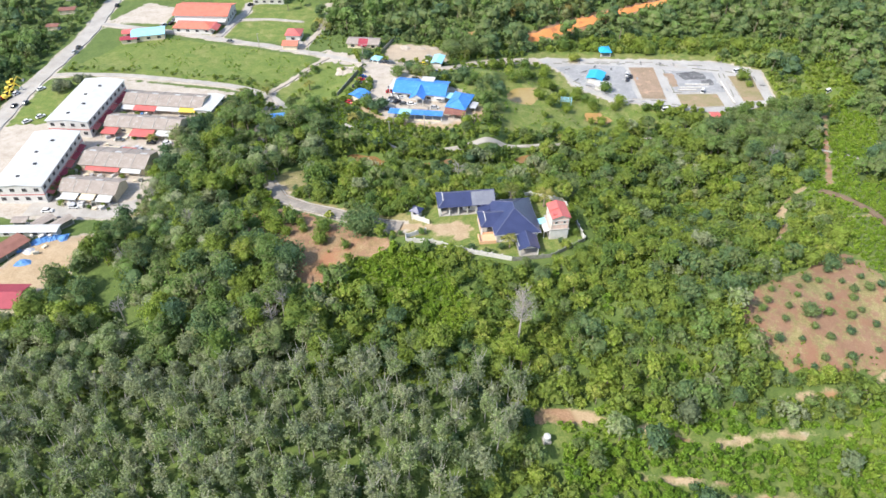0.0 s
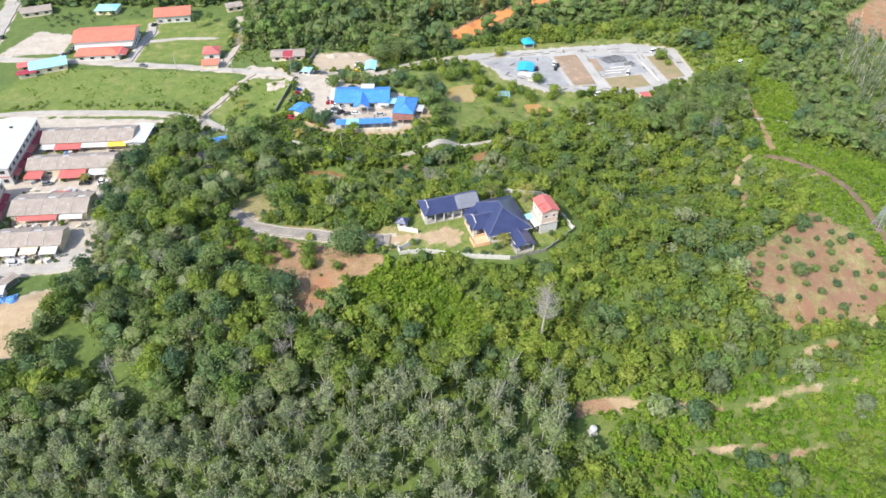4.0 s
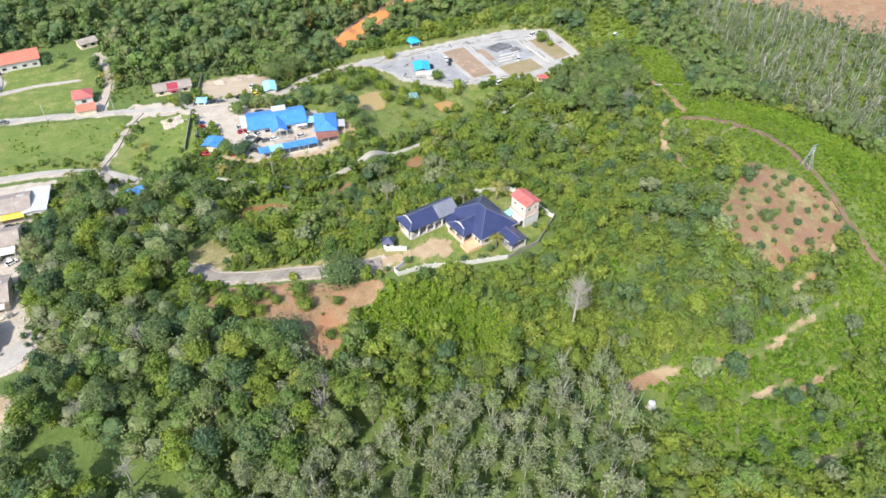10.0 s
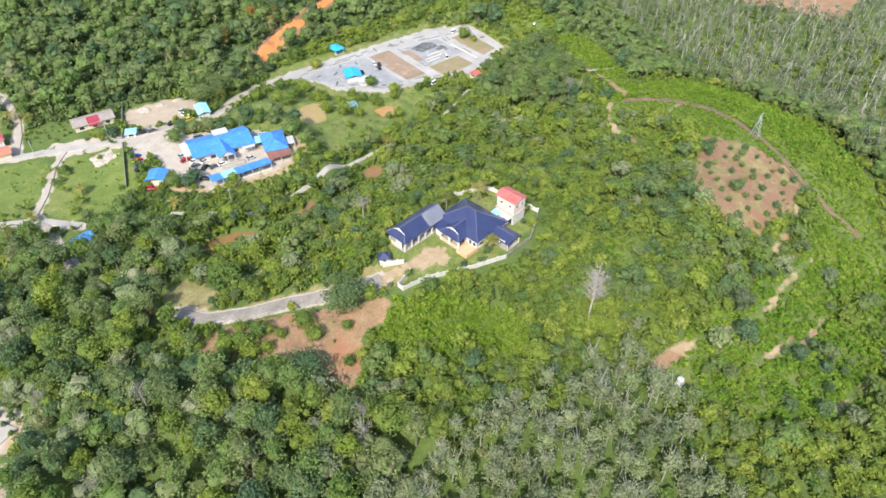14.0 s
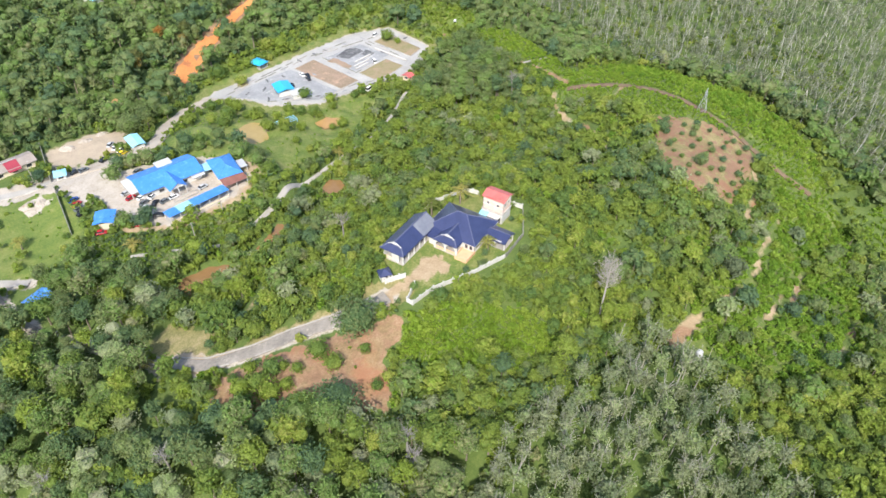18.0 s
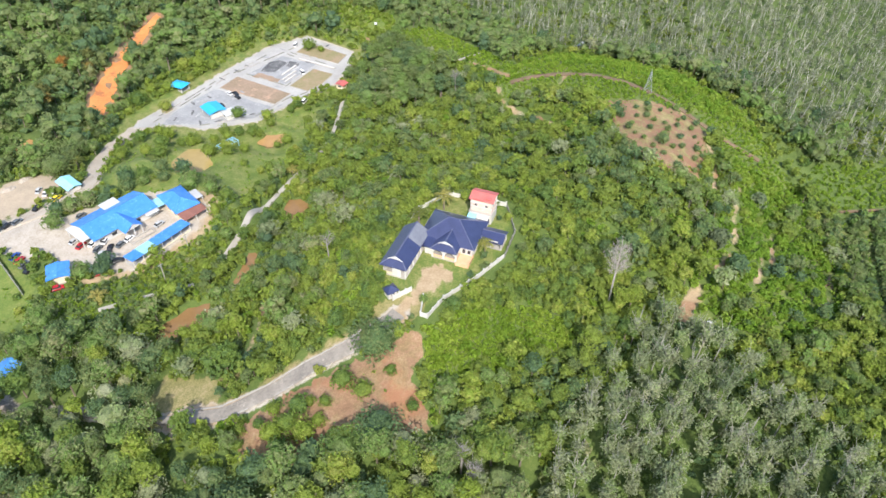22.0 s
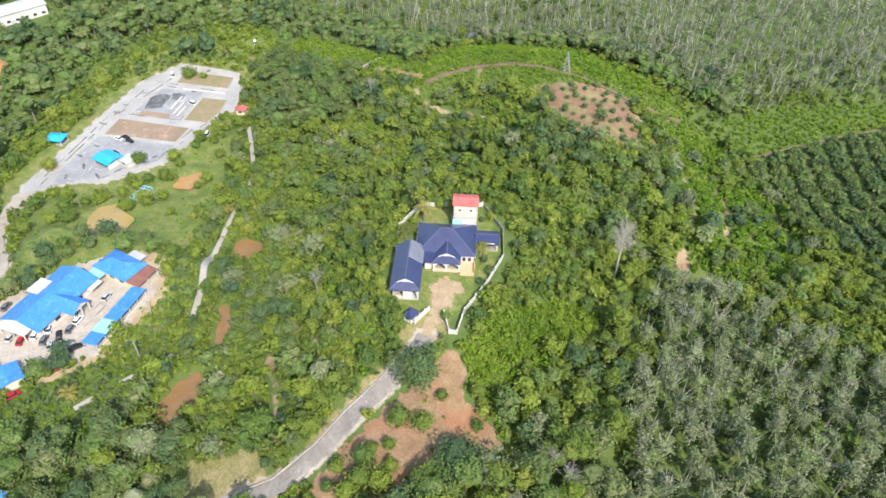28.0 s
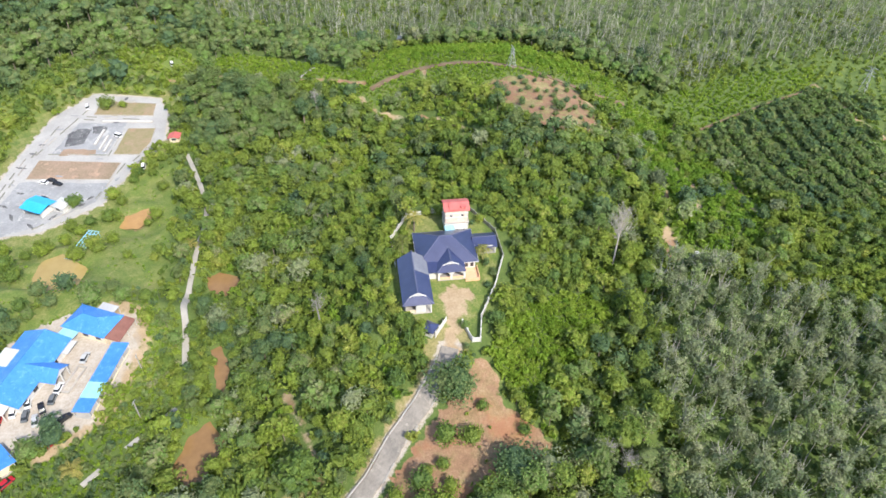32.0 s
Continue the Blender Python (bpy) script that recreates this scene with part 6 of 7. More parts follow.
def palm_shape(seed, trunk=3.0, reach=4.2, fronds=17):
    """A palm: ringed trunk and arching fronds, each with two rows of leaflets."""
    rng = np.random.default_rng(seed)
    wood = [tube([(0, 0, -0.5), (0.1, 0, trunk * 0.5), (0.15, 0.1, trunk)], [0.34, 0.3, 0.32], 7)]
    V, Q, n = [], [], 0
    for k in range(fronds):
        t, lift = 6.2832 * (k * 0.382), rng.uniform(0.25, 1.25)
        L = reach * rng.uniform(0.8, 1.1)
        steps = 7
        d, side = np.array([math.cos(t), math.sin(t), 0]), np.array([-math.sin(t), math.cos(t), 0])
        line = [np.array([0.15, 0.1, trunk]) + d * L * s * math.cos(lift * 0.75) + np.array([0, 0, L * (s * math.sin(lift) - 0.75 * s * s)]) for s in np.linspace(0.05, 1, steps)]
        for j in range(steps - 1):
            wdt = 0.62 * math.sin(math.pi * (j + 0.9) / (steps + 0.3)) * reach / 4.2
            for sg in (-1, 1):
                for half in (0, 1):
                    a = line[j] * (1 - half * 0.5) + line[j + 1] * half * 0.5
                    b = a * 0.35 + (line[j + 1] if half else line[j] * 0.5 + line[j + 1] * 0.5) * 0.65
                    tip = side * sg * wdt + d * 0.3 + np.array([0, 0, -0.28 * wdt])
                    V += [a, b, b + tip, a + tip * 0.95]
                    Q.append((n, n + 1, n + 2, n + 3))
                    n += 4
    return (*wood[0], np.array(V), np.array(Q))


def bare_shape(seed, height, spread, twigs):
    """A leafless tree: a tall pale bole and a fan of fine branches."""
    rng = np.random.default_rng(seed)
    wood = [tube([(0, 0, -1), (0.25, 0.1, height * 0.4), (0.5, 0.15, height * 0.75), (0.6, 0.2, height)], [0.34, 0.26, 0.16, 0.05], 7)]
    for k in range(twigs):
        z = height * rng.uniform(0.5, 0.96)
        t, l = rng.uniform(0, 6.28), spread * rng.uniform(0.4, 1.0) * (1.25 - z / height)* 1.6
        p = np.array([0.45 * z / height, 0.15, z])
        d = np.array([math.cos(t), math.sin(t), rng.uniform(0.5, 1.3)])
        mid, end = p + d * l * 0.5, p + d * l * np.array([1, 1, 1.1])
        wood.append(tube([p, mid, end], [0.06, 0.035, 0.012], 4))
        for j in range(13):
            q = p + (end - p) * rng.uniform(0.35, 0.95)
            e = q + rng.normal(0, 0.5, 3) * l * 0.35 + np.array([0, 0, l * 0.2])
            wood.append(tube([q, (q + e) / 2 + rng.normal(0, 0.1, 3), e], [0.024, 0.017, 0.008], 3))
    wv, wq = stack(wood)
    return wv, wq, np.zeros((0, 3)), np.zeros((0, 4), int)


def scatter(poly, cell, seed, jitter=0.42):
    rng = np.random.default_rng(seed)
    xs, ys = [p[0] for p in poly], [p[1] for p in poly]
    X, Y = np.meshgrid(np.arange(min(xs), max(xs), cell), np.arange(min(ys), max(ys), cell))
    X[1::2] += cell / 2
    X, Y = (X + rng.uniform(-jitter, jitter, X.shape) * cell).ravel(), (Y + rng.uniform(-jitter, jitter, Y.shape) * cell).ravel()
    k = inside(X, Y, poly)
    return X[k], Y[k]


def free(x, y, gap, areas=True):
    """Where plants may stand: clear of roads, buildings' yards, ponds, bare soil."""
    ok = np.ones(x.shape, bool)
    for key, (w, line) in ROADS.items():
        ok &= line_distance(x, y, line) > w * 0.5 + gap * {"wood_lane": 0.3, "footpath": 0.85}.get(key, 1)
    for w, line in TRAILS:
        ok &= line_distance(x, y, line) > w * 0.5 + gap * 0.5
    ok &= line_distance(x, y, HOUSE_WALL) > 1.5 + gap * 1.9
    for poly in DRY:
        ok &= edge_distance(x, y, poly) < -gap * 0.7
    ok &= ~inside(x, y, ROAD_VERGE) & ~inside(x, y, GRAVEL_PARK)
    for hx, hy, hr in ((-113.5, 104, 4), (188, 65, 7), (-165, -25, 11), (-93, 194, 9), (128, 322, 22), (5, 344, 9), (41.5, 221, 6), (9, 159, 5), (20, 159, 5), (153, 182, 5), (-281, 214, 9), (-290, 236, 9), (-276, 190, 7), (12.6, -60, 4), (93.5, 156.8, 4), (-133, 262, 8)):
        ok &= np.hypot(x - hx, y - hy) > hr + gap
    for poly in [LOT, YARD, YARD_NORTH, LAWN, RED_DIRT, ORCHARD, TOWN, STREAM, CLAY_YARD, *PONDS.values()]:
        ok &= edge_distance(x, y, poly) + (1.3 * wobble(x, y, 7.0, 3.0) if poly in (RED_DIRT, ORCHARD) else 0) < -gap * 0.8
    ok &= ~((edge_distance(x, y, LOT) > -7.5) & ((y > 203) & (x < 105) | (x < 62)))
    ok &= line_distance(x, y, RAVINE) > gap * 1.7
    ok &= ~inside(x, y, OPEN_WEST) | (gap < 0.5)
    if areas:
        for poly in (FIELD, GARDENS):
            ok &= ~inside(x, y, poly)
    return ok


def plant_stuff(name, kind, x, y, green, label, seed, bark=None, scale=(0.8, 1.2)):
    """One mesh of many plants."""
    rng = np.random.default_rng(seed)
    V, Q, M, T = [], [], [], []
    at = 0
    z = ground_z(x, y)
    pick = rng.integers(0, 6, len(x))
    turn = rng.uniform(0, 6.283, len(x))
    size = scale[0] + (scale[1] - scale[0]) * rng.random(len(x)) ** 1.5
    tone = np.clip(0.5 + 0.3 * wobble(x, y, 70.0, 3.0) + 0.2 * wobble(x, y, 24.0, seed) + rng.normal(0, 0.2, len(x)), 0, 1)
    for k in range(6):
        sel = np.where(pick == k)[0]
        if not len(sel):
            continue
        wv, wq, lv, lq = KINDS[kind][k]
        for v, q, mi in ((wv, wq, 1), (lv, lq, 0)):
            if not len(q):
                continue
            c, s = np.cos(turn[sel])[:, None], np.sin(turn[sel])[:, None]
            f = size[sel][:, None]
            P = np.stack([(v[:, 0] * c - v[:, 1] * s) * f + x[sel][:, None], (v[:, 0] * s + v[:, 1] * c) * f + y[sel][:, None], v[:, 2] * f + z[sel][:, None]], -1)
            V.append(P.reshape(-1, 3))
            Q.append((q[None] + (np.arange(len(sel)) * len(v))[:, None, None] + at).reshape(-1, 4))
            at += len(v) * len(sel)
            M.append(np.full(len(q) * len(sel), mi))
            T.append(np.repeat(tone[sel], len(q)))
    if not V:
        return None
    me = quick_mesh(name, np.concatenate(V), np.concatenate(Q), [LEAF_JOINED[green], bark or BARK], np.concatenate(M), np.concatenate(T))
    return tagged(new(name, me), label, "trees", kind="stuff")


def tree_thing(name, kind, green, k, label, group, bark=None):
    """One tree with trunk and crown, to be copied."""
    wv, wq, lv, lq = KINDS[kind][k]
    e = thing(name, 0, 0, -500, 0, label, "bush" if kind == "crop" or "bush" in name else "tree", group)
    for n, v, q, m in (("trunk", wv, wq, bark or BARK), ("crown", lv, lq, LEAF[green])):
        o = new(n, quick_mesh(n, v, q, [m]))
        o.parent = e
    return e


def plant_things(models, x, y, seed, scale=(0.85, 1.2), flat=1.0):
    rng = np.random.default_rng(seed)
    z = ground_z(x, y)
    for k in range(len(x)):
        src = models[k % len(models)]
        f = rng.uniform(*scale)
        t = copy_thing(src, Matrix.Identity(4))
        t.matrix_basis = pose(x[k], y[k], z[k], 0, 0, rng.uniform(0, 360)) @ Matrix.Diagonal((f, f, f * flat * rng.uniform(0.9, 1.1), 1))


def drop_models(models):
    for m in models:
        for o in (*m.children_recursive, m):
            bpy.data.objects.remove(o)


def split_near(x, y, cx, cy, count):
    d = np.hypot(x - cx, y - cy)
    k = np.argsort(d)
    return k[:count], k[count:]


# rubber plantation on the southern slope
x, y = scatter(RUBBER, 4.9, 1)
k = free(x, y, 1.5) & (y > -140)
rim = edge_distance(x, y, RUBBER)
k &= rim + 3.0 * wobble(x, y, 23.0, 1.0) + np.random.default_rng(201).normal(0, 2.5, x.shape) > 2.5
x, y = x[k], y[k]
near, rest = split_near(x, y, -20, -62, 240)
models = [tree_thing("rubber_tree", "rubber", "rubber", i, "slender rubber tree with pale trunk and sparse grey-green crown", "rubber plantation", TWIG_BARK) for i in range(6)]
plant_things(models, x[near], y[near], 2)
drop_models(models)
plant_stuff("rubber_wood", "rubber", x[rest], y[rest], "rubber", "plantation of slender grey-green rubber trees", 3, TWIG_BARK)

x, y = scatter([(-330, -70), (-200, -44), (-190, -142), (-30, -142), (60, -150), (60, -240), (-280, -240)], 10.0, 204)
plant_stuff("south_wood", "far", x, y, "rubber", "rubber plantation reaching down the southern valley", 205, PALE_BARK)
x, y = scatter(RUBBER, 4.2, 202)
k = free(x, y, 1.0) & (y > -135)
plant_stuff("understorey", "bush", x[k], y[k], "forest", "low green undergrowth below the rubber trees", 203, scale=(0.7, 1.6))

# tall wood west of the hill
x, y = scatter(WEST_WOOD, 5.6, 4)
k = free(x, y, 2.5)
x, y = x[k], y[k]
near, rest = split_near(x, y, -90, 10, 260)
models = [tree_thing("forest_tree", "forest", "forest", i, "broad dark green forest tree with a dense rounded crown", "wood beside the hill") for i in range(6)]
models += [tree_thing("forest_tree", "forest", "rubber", i, "broad forest tree with a dull grey-green crown", "wood beside the hill") for i in (1, 4)]
models += [tree_thing("forest_tree", "forest", "scrub", i, "broad forest tree with a bright yellow-green crown", "wood beside the hill") for i in (2, 5)]
models += [tree_thing("forest_tree", "forest", "forest", 0, "broad dark green forest tree with a dense rounded crown", "wood beside the hill")]
plant_things(models, x[near], y[near], 5, (0.75, 1.45))
drop_models(models)
extra = np.random.default_rng(61).random(len(x)) < 0.3
plant_stuff("wood_fill", "scrub", x[extra] + 2.2, y[extra] + 1.8, "scrub", "brighter small trees between the dark crowns", 62, scale=(1.1, 1.7))
plant_stuff("west_wood", "forest", x[rest], y[rest], "forest", "dense dark green wood beside the terrace houses", 6, scale=(0.75, 1.45))

x, y = scatter([(-168, -34), (-110, -40), (-62, -32), (-58, -50), (-110, -60), (-168, -56)], 5.2, 182)
k = free(x, y, 2.5)
plant_stuff("wood_rim", "forest", x[k], y[k], "rubber", "mixed trees where the wood meets the plantation", 183, scale=(0.6, 1.1))

# scrub over the hill: small trees, larger ones in groups, low growth between
HILL = [(-62, 112), (-100, 60), (-100, 30), (-60, -44), (0, -48), (4, -64), (14, -92), (60, -100), (110, -66), (130, -40), (120, 90), (150, 150), (140, 175), (90, 158), (60, 138), (20, 122), (-35, 104)]
x, y = scatter(HILL, 3.75, 7)
k = free(x, y, 1.3) & ~inside(x, y, RIDGE) & ~inside(x, y, FERN_TOP) & ~inside(x, y, WEST_WOOD) & ~inside(x, y, RUBBER) & ~inside(x, y, POWER_CUT) & ~inside(x, y, SOUTH_YARD) & ~inside(x, y, KNOLL)
k &= ~inside(x, y, SLOPE_GRASS) | (np.random.default_rng(180).random(x.shape) < np.where(y < -9, 0.3, 0.12))
k &= ~inside(x, y, TERRACES) | (np.random.default_rng(8).random(x.shape) < 0.3)
x, y = x[k], y[k]
lush = wobble(x, y, 46.0, 2.0) + 0.5 * wobble(x, y, 17.0, 5.0)
low, tall = lush < -0.6, lush > 0.3
plant_stuff("low_scrub", "bush", x[low], y[low], "fern", "low bright green bushes in the gaps of the scrub", 11, scale=(0.7, 1.2))
pick = np.random.default_rng(12).random(x.shape) < 0.34
plant_stuff("tall_scrub", "forest", x[tall & pick], y[tall & pick], "forest", "groups of taller broadleaf trees on the hillside", 13, scale=(0.45, 0.95))
x, y = x[~low & ~(tall & pick)], y[~low & ~(tall & pick)]
near, rest = split_near(x, y, -5, 18, 300)
models = [tree_thing("scrub_tree", "scrub", "scrub", i, "small bright green scrub tree on the hillside", "scrub round the house") for i in range(6)]
plant_things(models, x[near], y[near], 9, (0.55, 1.5))
drop_models(models)
tone = np.random.default_rng(181).random(len(rest)) + 0.25 * wobble(x[rest], y[rest], 31.0, 4.0)
for k, (lo, hi, green, label) in enumerate(((-9, 0.56, "scrub", "dense bright green scrub covering the hillside"), (0.56, 0.95, "forest", "darker small trees among the hillside scrub"), (0.95, 9, "rubber", "dull grey-green small trees among the hillside scrub"))):
    sel = rest[(tone >= lo) & (tone < hi)]
    plant_stuff("hill_scrub", "scrub", x[sel], y[sel], green, label, 10 + 50 * k, scale=(0.6, 2.0))

# taller trees on the north-eastern knoll and down the southern foot of the hill
for n, (poly, cell) in enumerate(((KNOLL, 5.0), ([(-60, -40), (0, -44), (8, -36), (-4, -31), (-30, -32), (-62, -24)], 6.0))):
    x, y = scatter(poly, cell, 65 + n)
    k = free(x, y, 2.0) & ~inside(x, y, POWER_CUT) & (edge_distance(x, y, LOT) < -9) & (np.hypot(x - 91, y - 157) > 10)
    plant_stuff("broadleaf_grove", "forest", x[k], y[k], "forest" if n == 0 else "scrub", "grove of full broadleaf trees on the hill", 67 + n, scale=(0.7, 1.35))
x, y = scatter([(2, -64), (20, -80), (36, -90), (48, -98), (58, -138), (20, -150), (-18, -150), (-12, -112), (-8, -86)], 3.9, 69)
k = free(x, y, 0.6)
x, y = x[k], y[k]
odd = np.random.default_rng(170).random(x.shape) < 0.25
plant_stuff("gully_trees", "forest", x[odd], y[odd], "forest", "darker broadleaf trees in the gully", 171, scale=(0.45, 0.8))
x, y = x[~odd], y[~odd]
plant_stuff("gully_scrub", "scrub", x, y, "scrub", "scrub in the gully beside the plantation", 69)

# low fern and creeper
FERN_EAST = [(112, -66), (132, -64), (160, -103), (178, -148), (156, -142), (130, -106), (112, -84)]
COVER = ((RIDGE, 1.8, 0.2), (FERN_TOP, 1.5, 0.3), (SLOPE_GRASS, 1.05, 0.2), (TERRACES, 2.6, 0.2), (POWER_CUT, 2.0, 0.2), (CLEARING, 2.6, 0.3), (MEADOW, 2.6, 0.3), (FERN_EAST, 2.3, 0.2), (OPEN_WEST, 2.4, 0.4), (SOUTH_YARD, 1.6, 0.3), (HILL, 2.7, 0.95), (FIELD, 2.1, 0.6))
for n, (poly, cell, gap) in enumerate(COVER):
    x, y = scatter(poly, cell, 20 + n)
    k = free(x, y, gap, False)
    if poly in (RIDGE, TERRACES, POWER_CUT, FERN_EAST):
        k &= ~inside(x, y, FERN_TOP)
    if poly is FIELD:
        k &= wobble(x, y, 27.0) + 0.7 * wobble(x, y, 11.0, 2.0) > 0.35
    if poly in (MEADOW, OPEN_WEST):
        k &= wobble(x, y, 17.0, 1.0) + 0.5 * wobble(x, y, 6.0, 2.0) > 0.2
    if poly is HILL:
        k &= ~inside(x, y, RIDGE) & ~inside(x, y, WEST_WOOD) & ~inside(x, y, TERRACES) & ~inside(x, y, FERN_TOP) & ~inside(x, y, SLOPE_GRASS)
    if poly is SLOPE_GRASS:
        tuft = np.random.default_rng(33).random(x.shape) < 0.16
        plant_stuff("slope_bushes", "bush", x[k & tuft], y[k & tuft], "bright", "bright bushes overgrown with creepers on the slope", 34, scale=(0.5, 1.3))
    plant_stuff("fern_cover", "fern", x[k], y[k], "scrub" if poly is HILL else "bright" if poly in (RIDGE, FERN_TOP, SLOPE_GRASS, FERN_EAST, POWER_CUT, CLEARING, SOUTH_YARD) else "fern", "low bright green ferns and creepers on open ground", 30 + n, scale=(0.2, 0.6) if poly is FIELD else (0.25, 0.6) if poly in (MEADOW, OPEN_WEST) else (0.5, 0.85) if poly in (SLOPE_GRASS, SOUTH_YARD) else (0.5, 0.9) if poly is FERN_TOP else (0.55, 1.0) if poly is RIDGE else (1.0, 2.0) if poly is HILL else (0.7, 1.2))
x, y = scatter([(134, 10), (172, 14), (172, 62), (120, 80), (138, 40)], 3.3, 44)
plant_stuff("ridge_bushes", "bush", x, y, "fern", "bushes on the far side of the ridge", 45, scale=(0.5, 0.9))
x, y = scatter([(134, 12), (172, 14), (155, -25), (134, -44), (128, -10)], 3.3, 46)
plant_stuff("ridge_bushes", "bush", x, y, "fern", "bushes on the far side of the ridge", 47, scale=(0.7, 1.2))
x, y = scatter(SOUTH_YARD, 2.5, 148)
k = free(x, y, 0.8) & ~inside(x, y, EARTH_RIM)
plant_stuff("bank_growth", "bush", x[k], y[k], "forest", "dense dark green growth on the bank below the yard", 149, scale=(0.5, 1.1))
x, y = scatter(TERRACES, 2.3, 48)
k = free(x, y, 0.5) & (wobble(x, y, 26.0, 1.0) + 0.6 * wobble(x, y, 9.0) > -0.75)
plant_stuff("terrace_bushes", "bush", x[k], y[k], "fern", "rows of young bushes on earth terraces", 49, scale=(0.5, 1.25))

# crop rows on the south-eastern slope
x, y = scatter(ROWS_FIELD, 1.9, 40, 0.35)
row = np.mod(y - 0.2 * x + 1.2 * np.sin(x * 0.05), 8.6)
k = (row < 5.0) & free(x, y, 0.5)
plant_stuff("crop_rows", "bush", x[k], y[k], "forest", "terraced rows of dark green crop bushes", 41, scale=(0.9, 1.6))
k = (row >= 5.6) & (row < 7.4) & free(x, y, 0.5) & (wobble(x, y, 15.0, 2.0) > -0.3)
plant_stuff("row_weeds", "fern", x[k], y[k], "fern", "weeds between the crop rows", 42, scale=(0.35, 0.7))

SE_FILL = [(56, -132), (172, -148), (175, -110), (260, -180), (240, -240), (40, -190)]
x, y = scatter(SE_FILL, 4.0, 43)
plant_stuff("valley_scrub", "fern", x, y, "scrub", "low scrub on the far slope", 143, scale=(0.8, 1.5))
# woods farther off
x, y = scatter(FAR_RUBBER, 6.3, 50)
k = (np.hypot(x, y) < 420) & ~inside(x, y, BARE_LAND) & ~inside(x, y, FERN_EAST)
plant_stuff("far_rubber_wood", "far", x[k], y[k], "greyish", "far rubber plantation with pale trunks", 51, PALE_BARK)
x, y = scatter([(172, 66), (194, 60), (200, 12), (180, -34), (152, -74), (132, -62), (158, -26), (176, 14)], 5.0, 63)
plant_stuff("wood_edge", "north", x, y, "forest", "dark green wood edge below the plantation", 64, scale=(0.75, 1.25))
EAST = [(120, 84), (172, 66), (204, 182), (165, 190), (150, 150)]
x, y = scatter(EAST, 5.0, 59)
k = free(x, y, 2.0) & ~inside(x, y, POWER_CUT) & ~inside(x, y, CLEARING)
plant_stuff("east_wood", "north", x[k], y[k], "forest", "dense wood beyond the ridge", 60, scale=(0.65, 1.0))
NORTH = [(-120, 205), (-95, 203), (-82, 206), (-58, 206), (-40, 196), (-24, 200), (0, 215), (70, 224), (130, 216), (140, 175), (165, 178), (204, 180), (400, 400), (330, 500), (-330, 500), (-280, 300), (-270, 268), (-130, 268)]
x, y = scatter(NORTH, 7.2, 52, 0.62)
k = free(x, y, 2.5) & (np.hypot(x, y) < 415) & ~inside(x, y, LOT_BANK) & ~inside(x, y, CLEARING) & ~inside(x, y, POWER_CUT) & ~inside(x, y, BARE_LAND)
x2, y2 = scatter(NORTH, 6.0, 154)
k2 = free(x2, y2, 2.0) & (np.hypot(x2, y2) < 400) & ~inside(x2, y2, LOT_BANK) & ~inside(x2, y2, CLEARING) & ~inside(x2, y2, POWER_CUT) & ~inside(x2, y2, BARE_LAND)
plant_stuff("forest_floor", "fern", x2[k2], y2[k2], "forest", "undergrowth filling the gaps of the forest", 155, scale=(1.8, 3.2))
plant_stuff("north_wood", "north", x[k], y[k], "forest", "dense forest beyond the practice lot", 53, scale=(0.6, 1.5))
WEST = [(-262, 120), (-266, 190), (-285, 300), (-420, 420), (-430, 300), (-380, 40), (-262, 40)]
x, y = scatter(WEST, 7.4, 54)
k = free(x, y, 6)
plant_stuff("roadside_wood", "north", x[k], y[k], "forest", "wood beyond the main road", 55)
x, y = scatter(MEADOW, 7.5, 56)
k = free(x, y, 1.6) & (wobble(x, y, 30.0, 4.0) + np.random.default_rng(57).normal(0, 0.4, x.shape) > 0.25)
plant_stuff("meadow_trees", "round", x[k], y[k], "scrub", "scattered round bushes on the valley meadow", 58, scale=(0.6, 1.6))


for n, (poly, cell, dens) in enumerate((([(-240, 136), (-194, 137), (-130, 133), (-126, 141), (-190, 146), (-238, 142)], 3.0, 0.55), ([(-112, 160), (-124, 140), (-130, 133), (-124, 131), (-108, 158)], 3.0, 0.7), (OPEN_WEST, 6.0, 0.12), ([(-145, 30), (-150, 36), (-155, 100), (-144, 128), (-140, 120), (-147, 90), (-142, 40)], 3.2, 0.9),
                                     ([(-180, -40), (-150, -40), (-140, 30), (-147, 34), (-150, -16), (-176, -36)], 4.0, 0.9), ([(-240, 238), (-212, 240), (-185, 245), (-185, 262), (-245, 262)], 5.0, 0.5))):
    x, y = scatter(poly, cell, 80 + n)
    k = (np.random.default_rng(90 + n).random(x.shape) < dens) & (line_distance(x, y, ROADS["back_road"][1]) > 4) & (line_distance(x, y, ROADS["lane"][1]) > 2)
    plant_stuff("hedge", "scrub", x[k], y[k], "forest" if n % 2 else "scrub", "bushes along the village fields", 100 + n, scale=(0.4, 0.9))


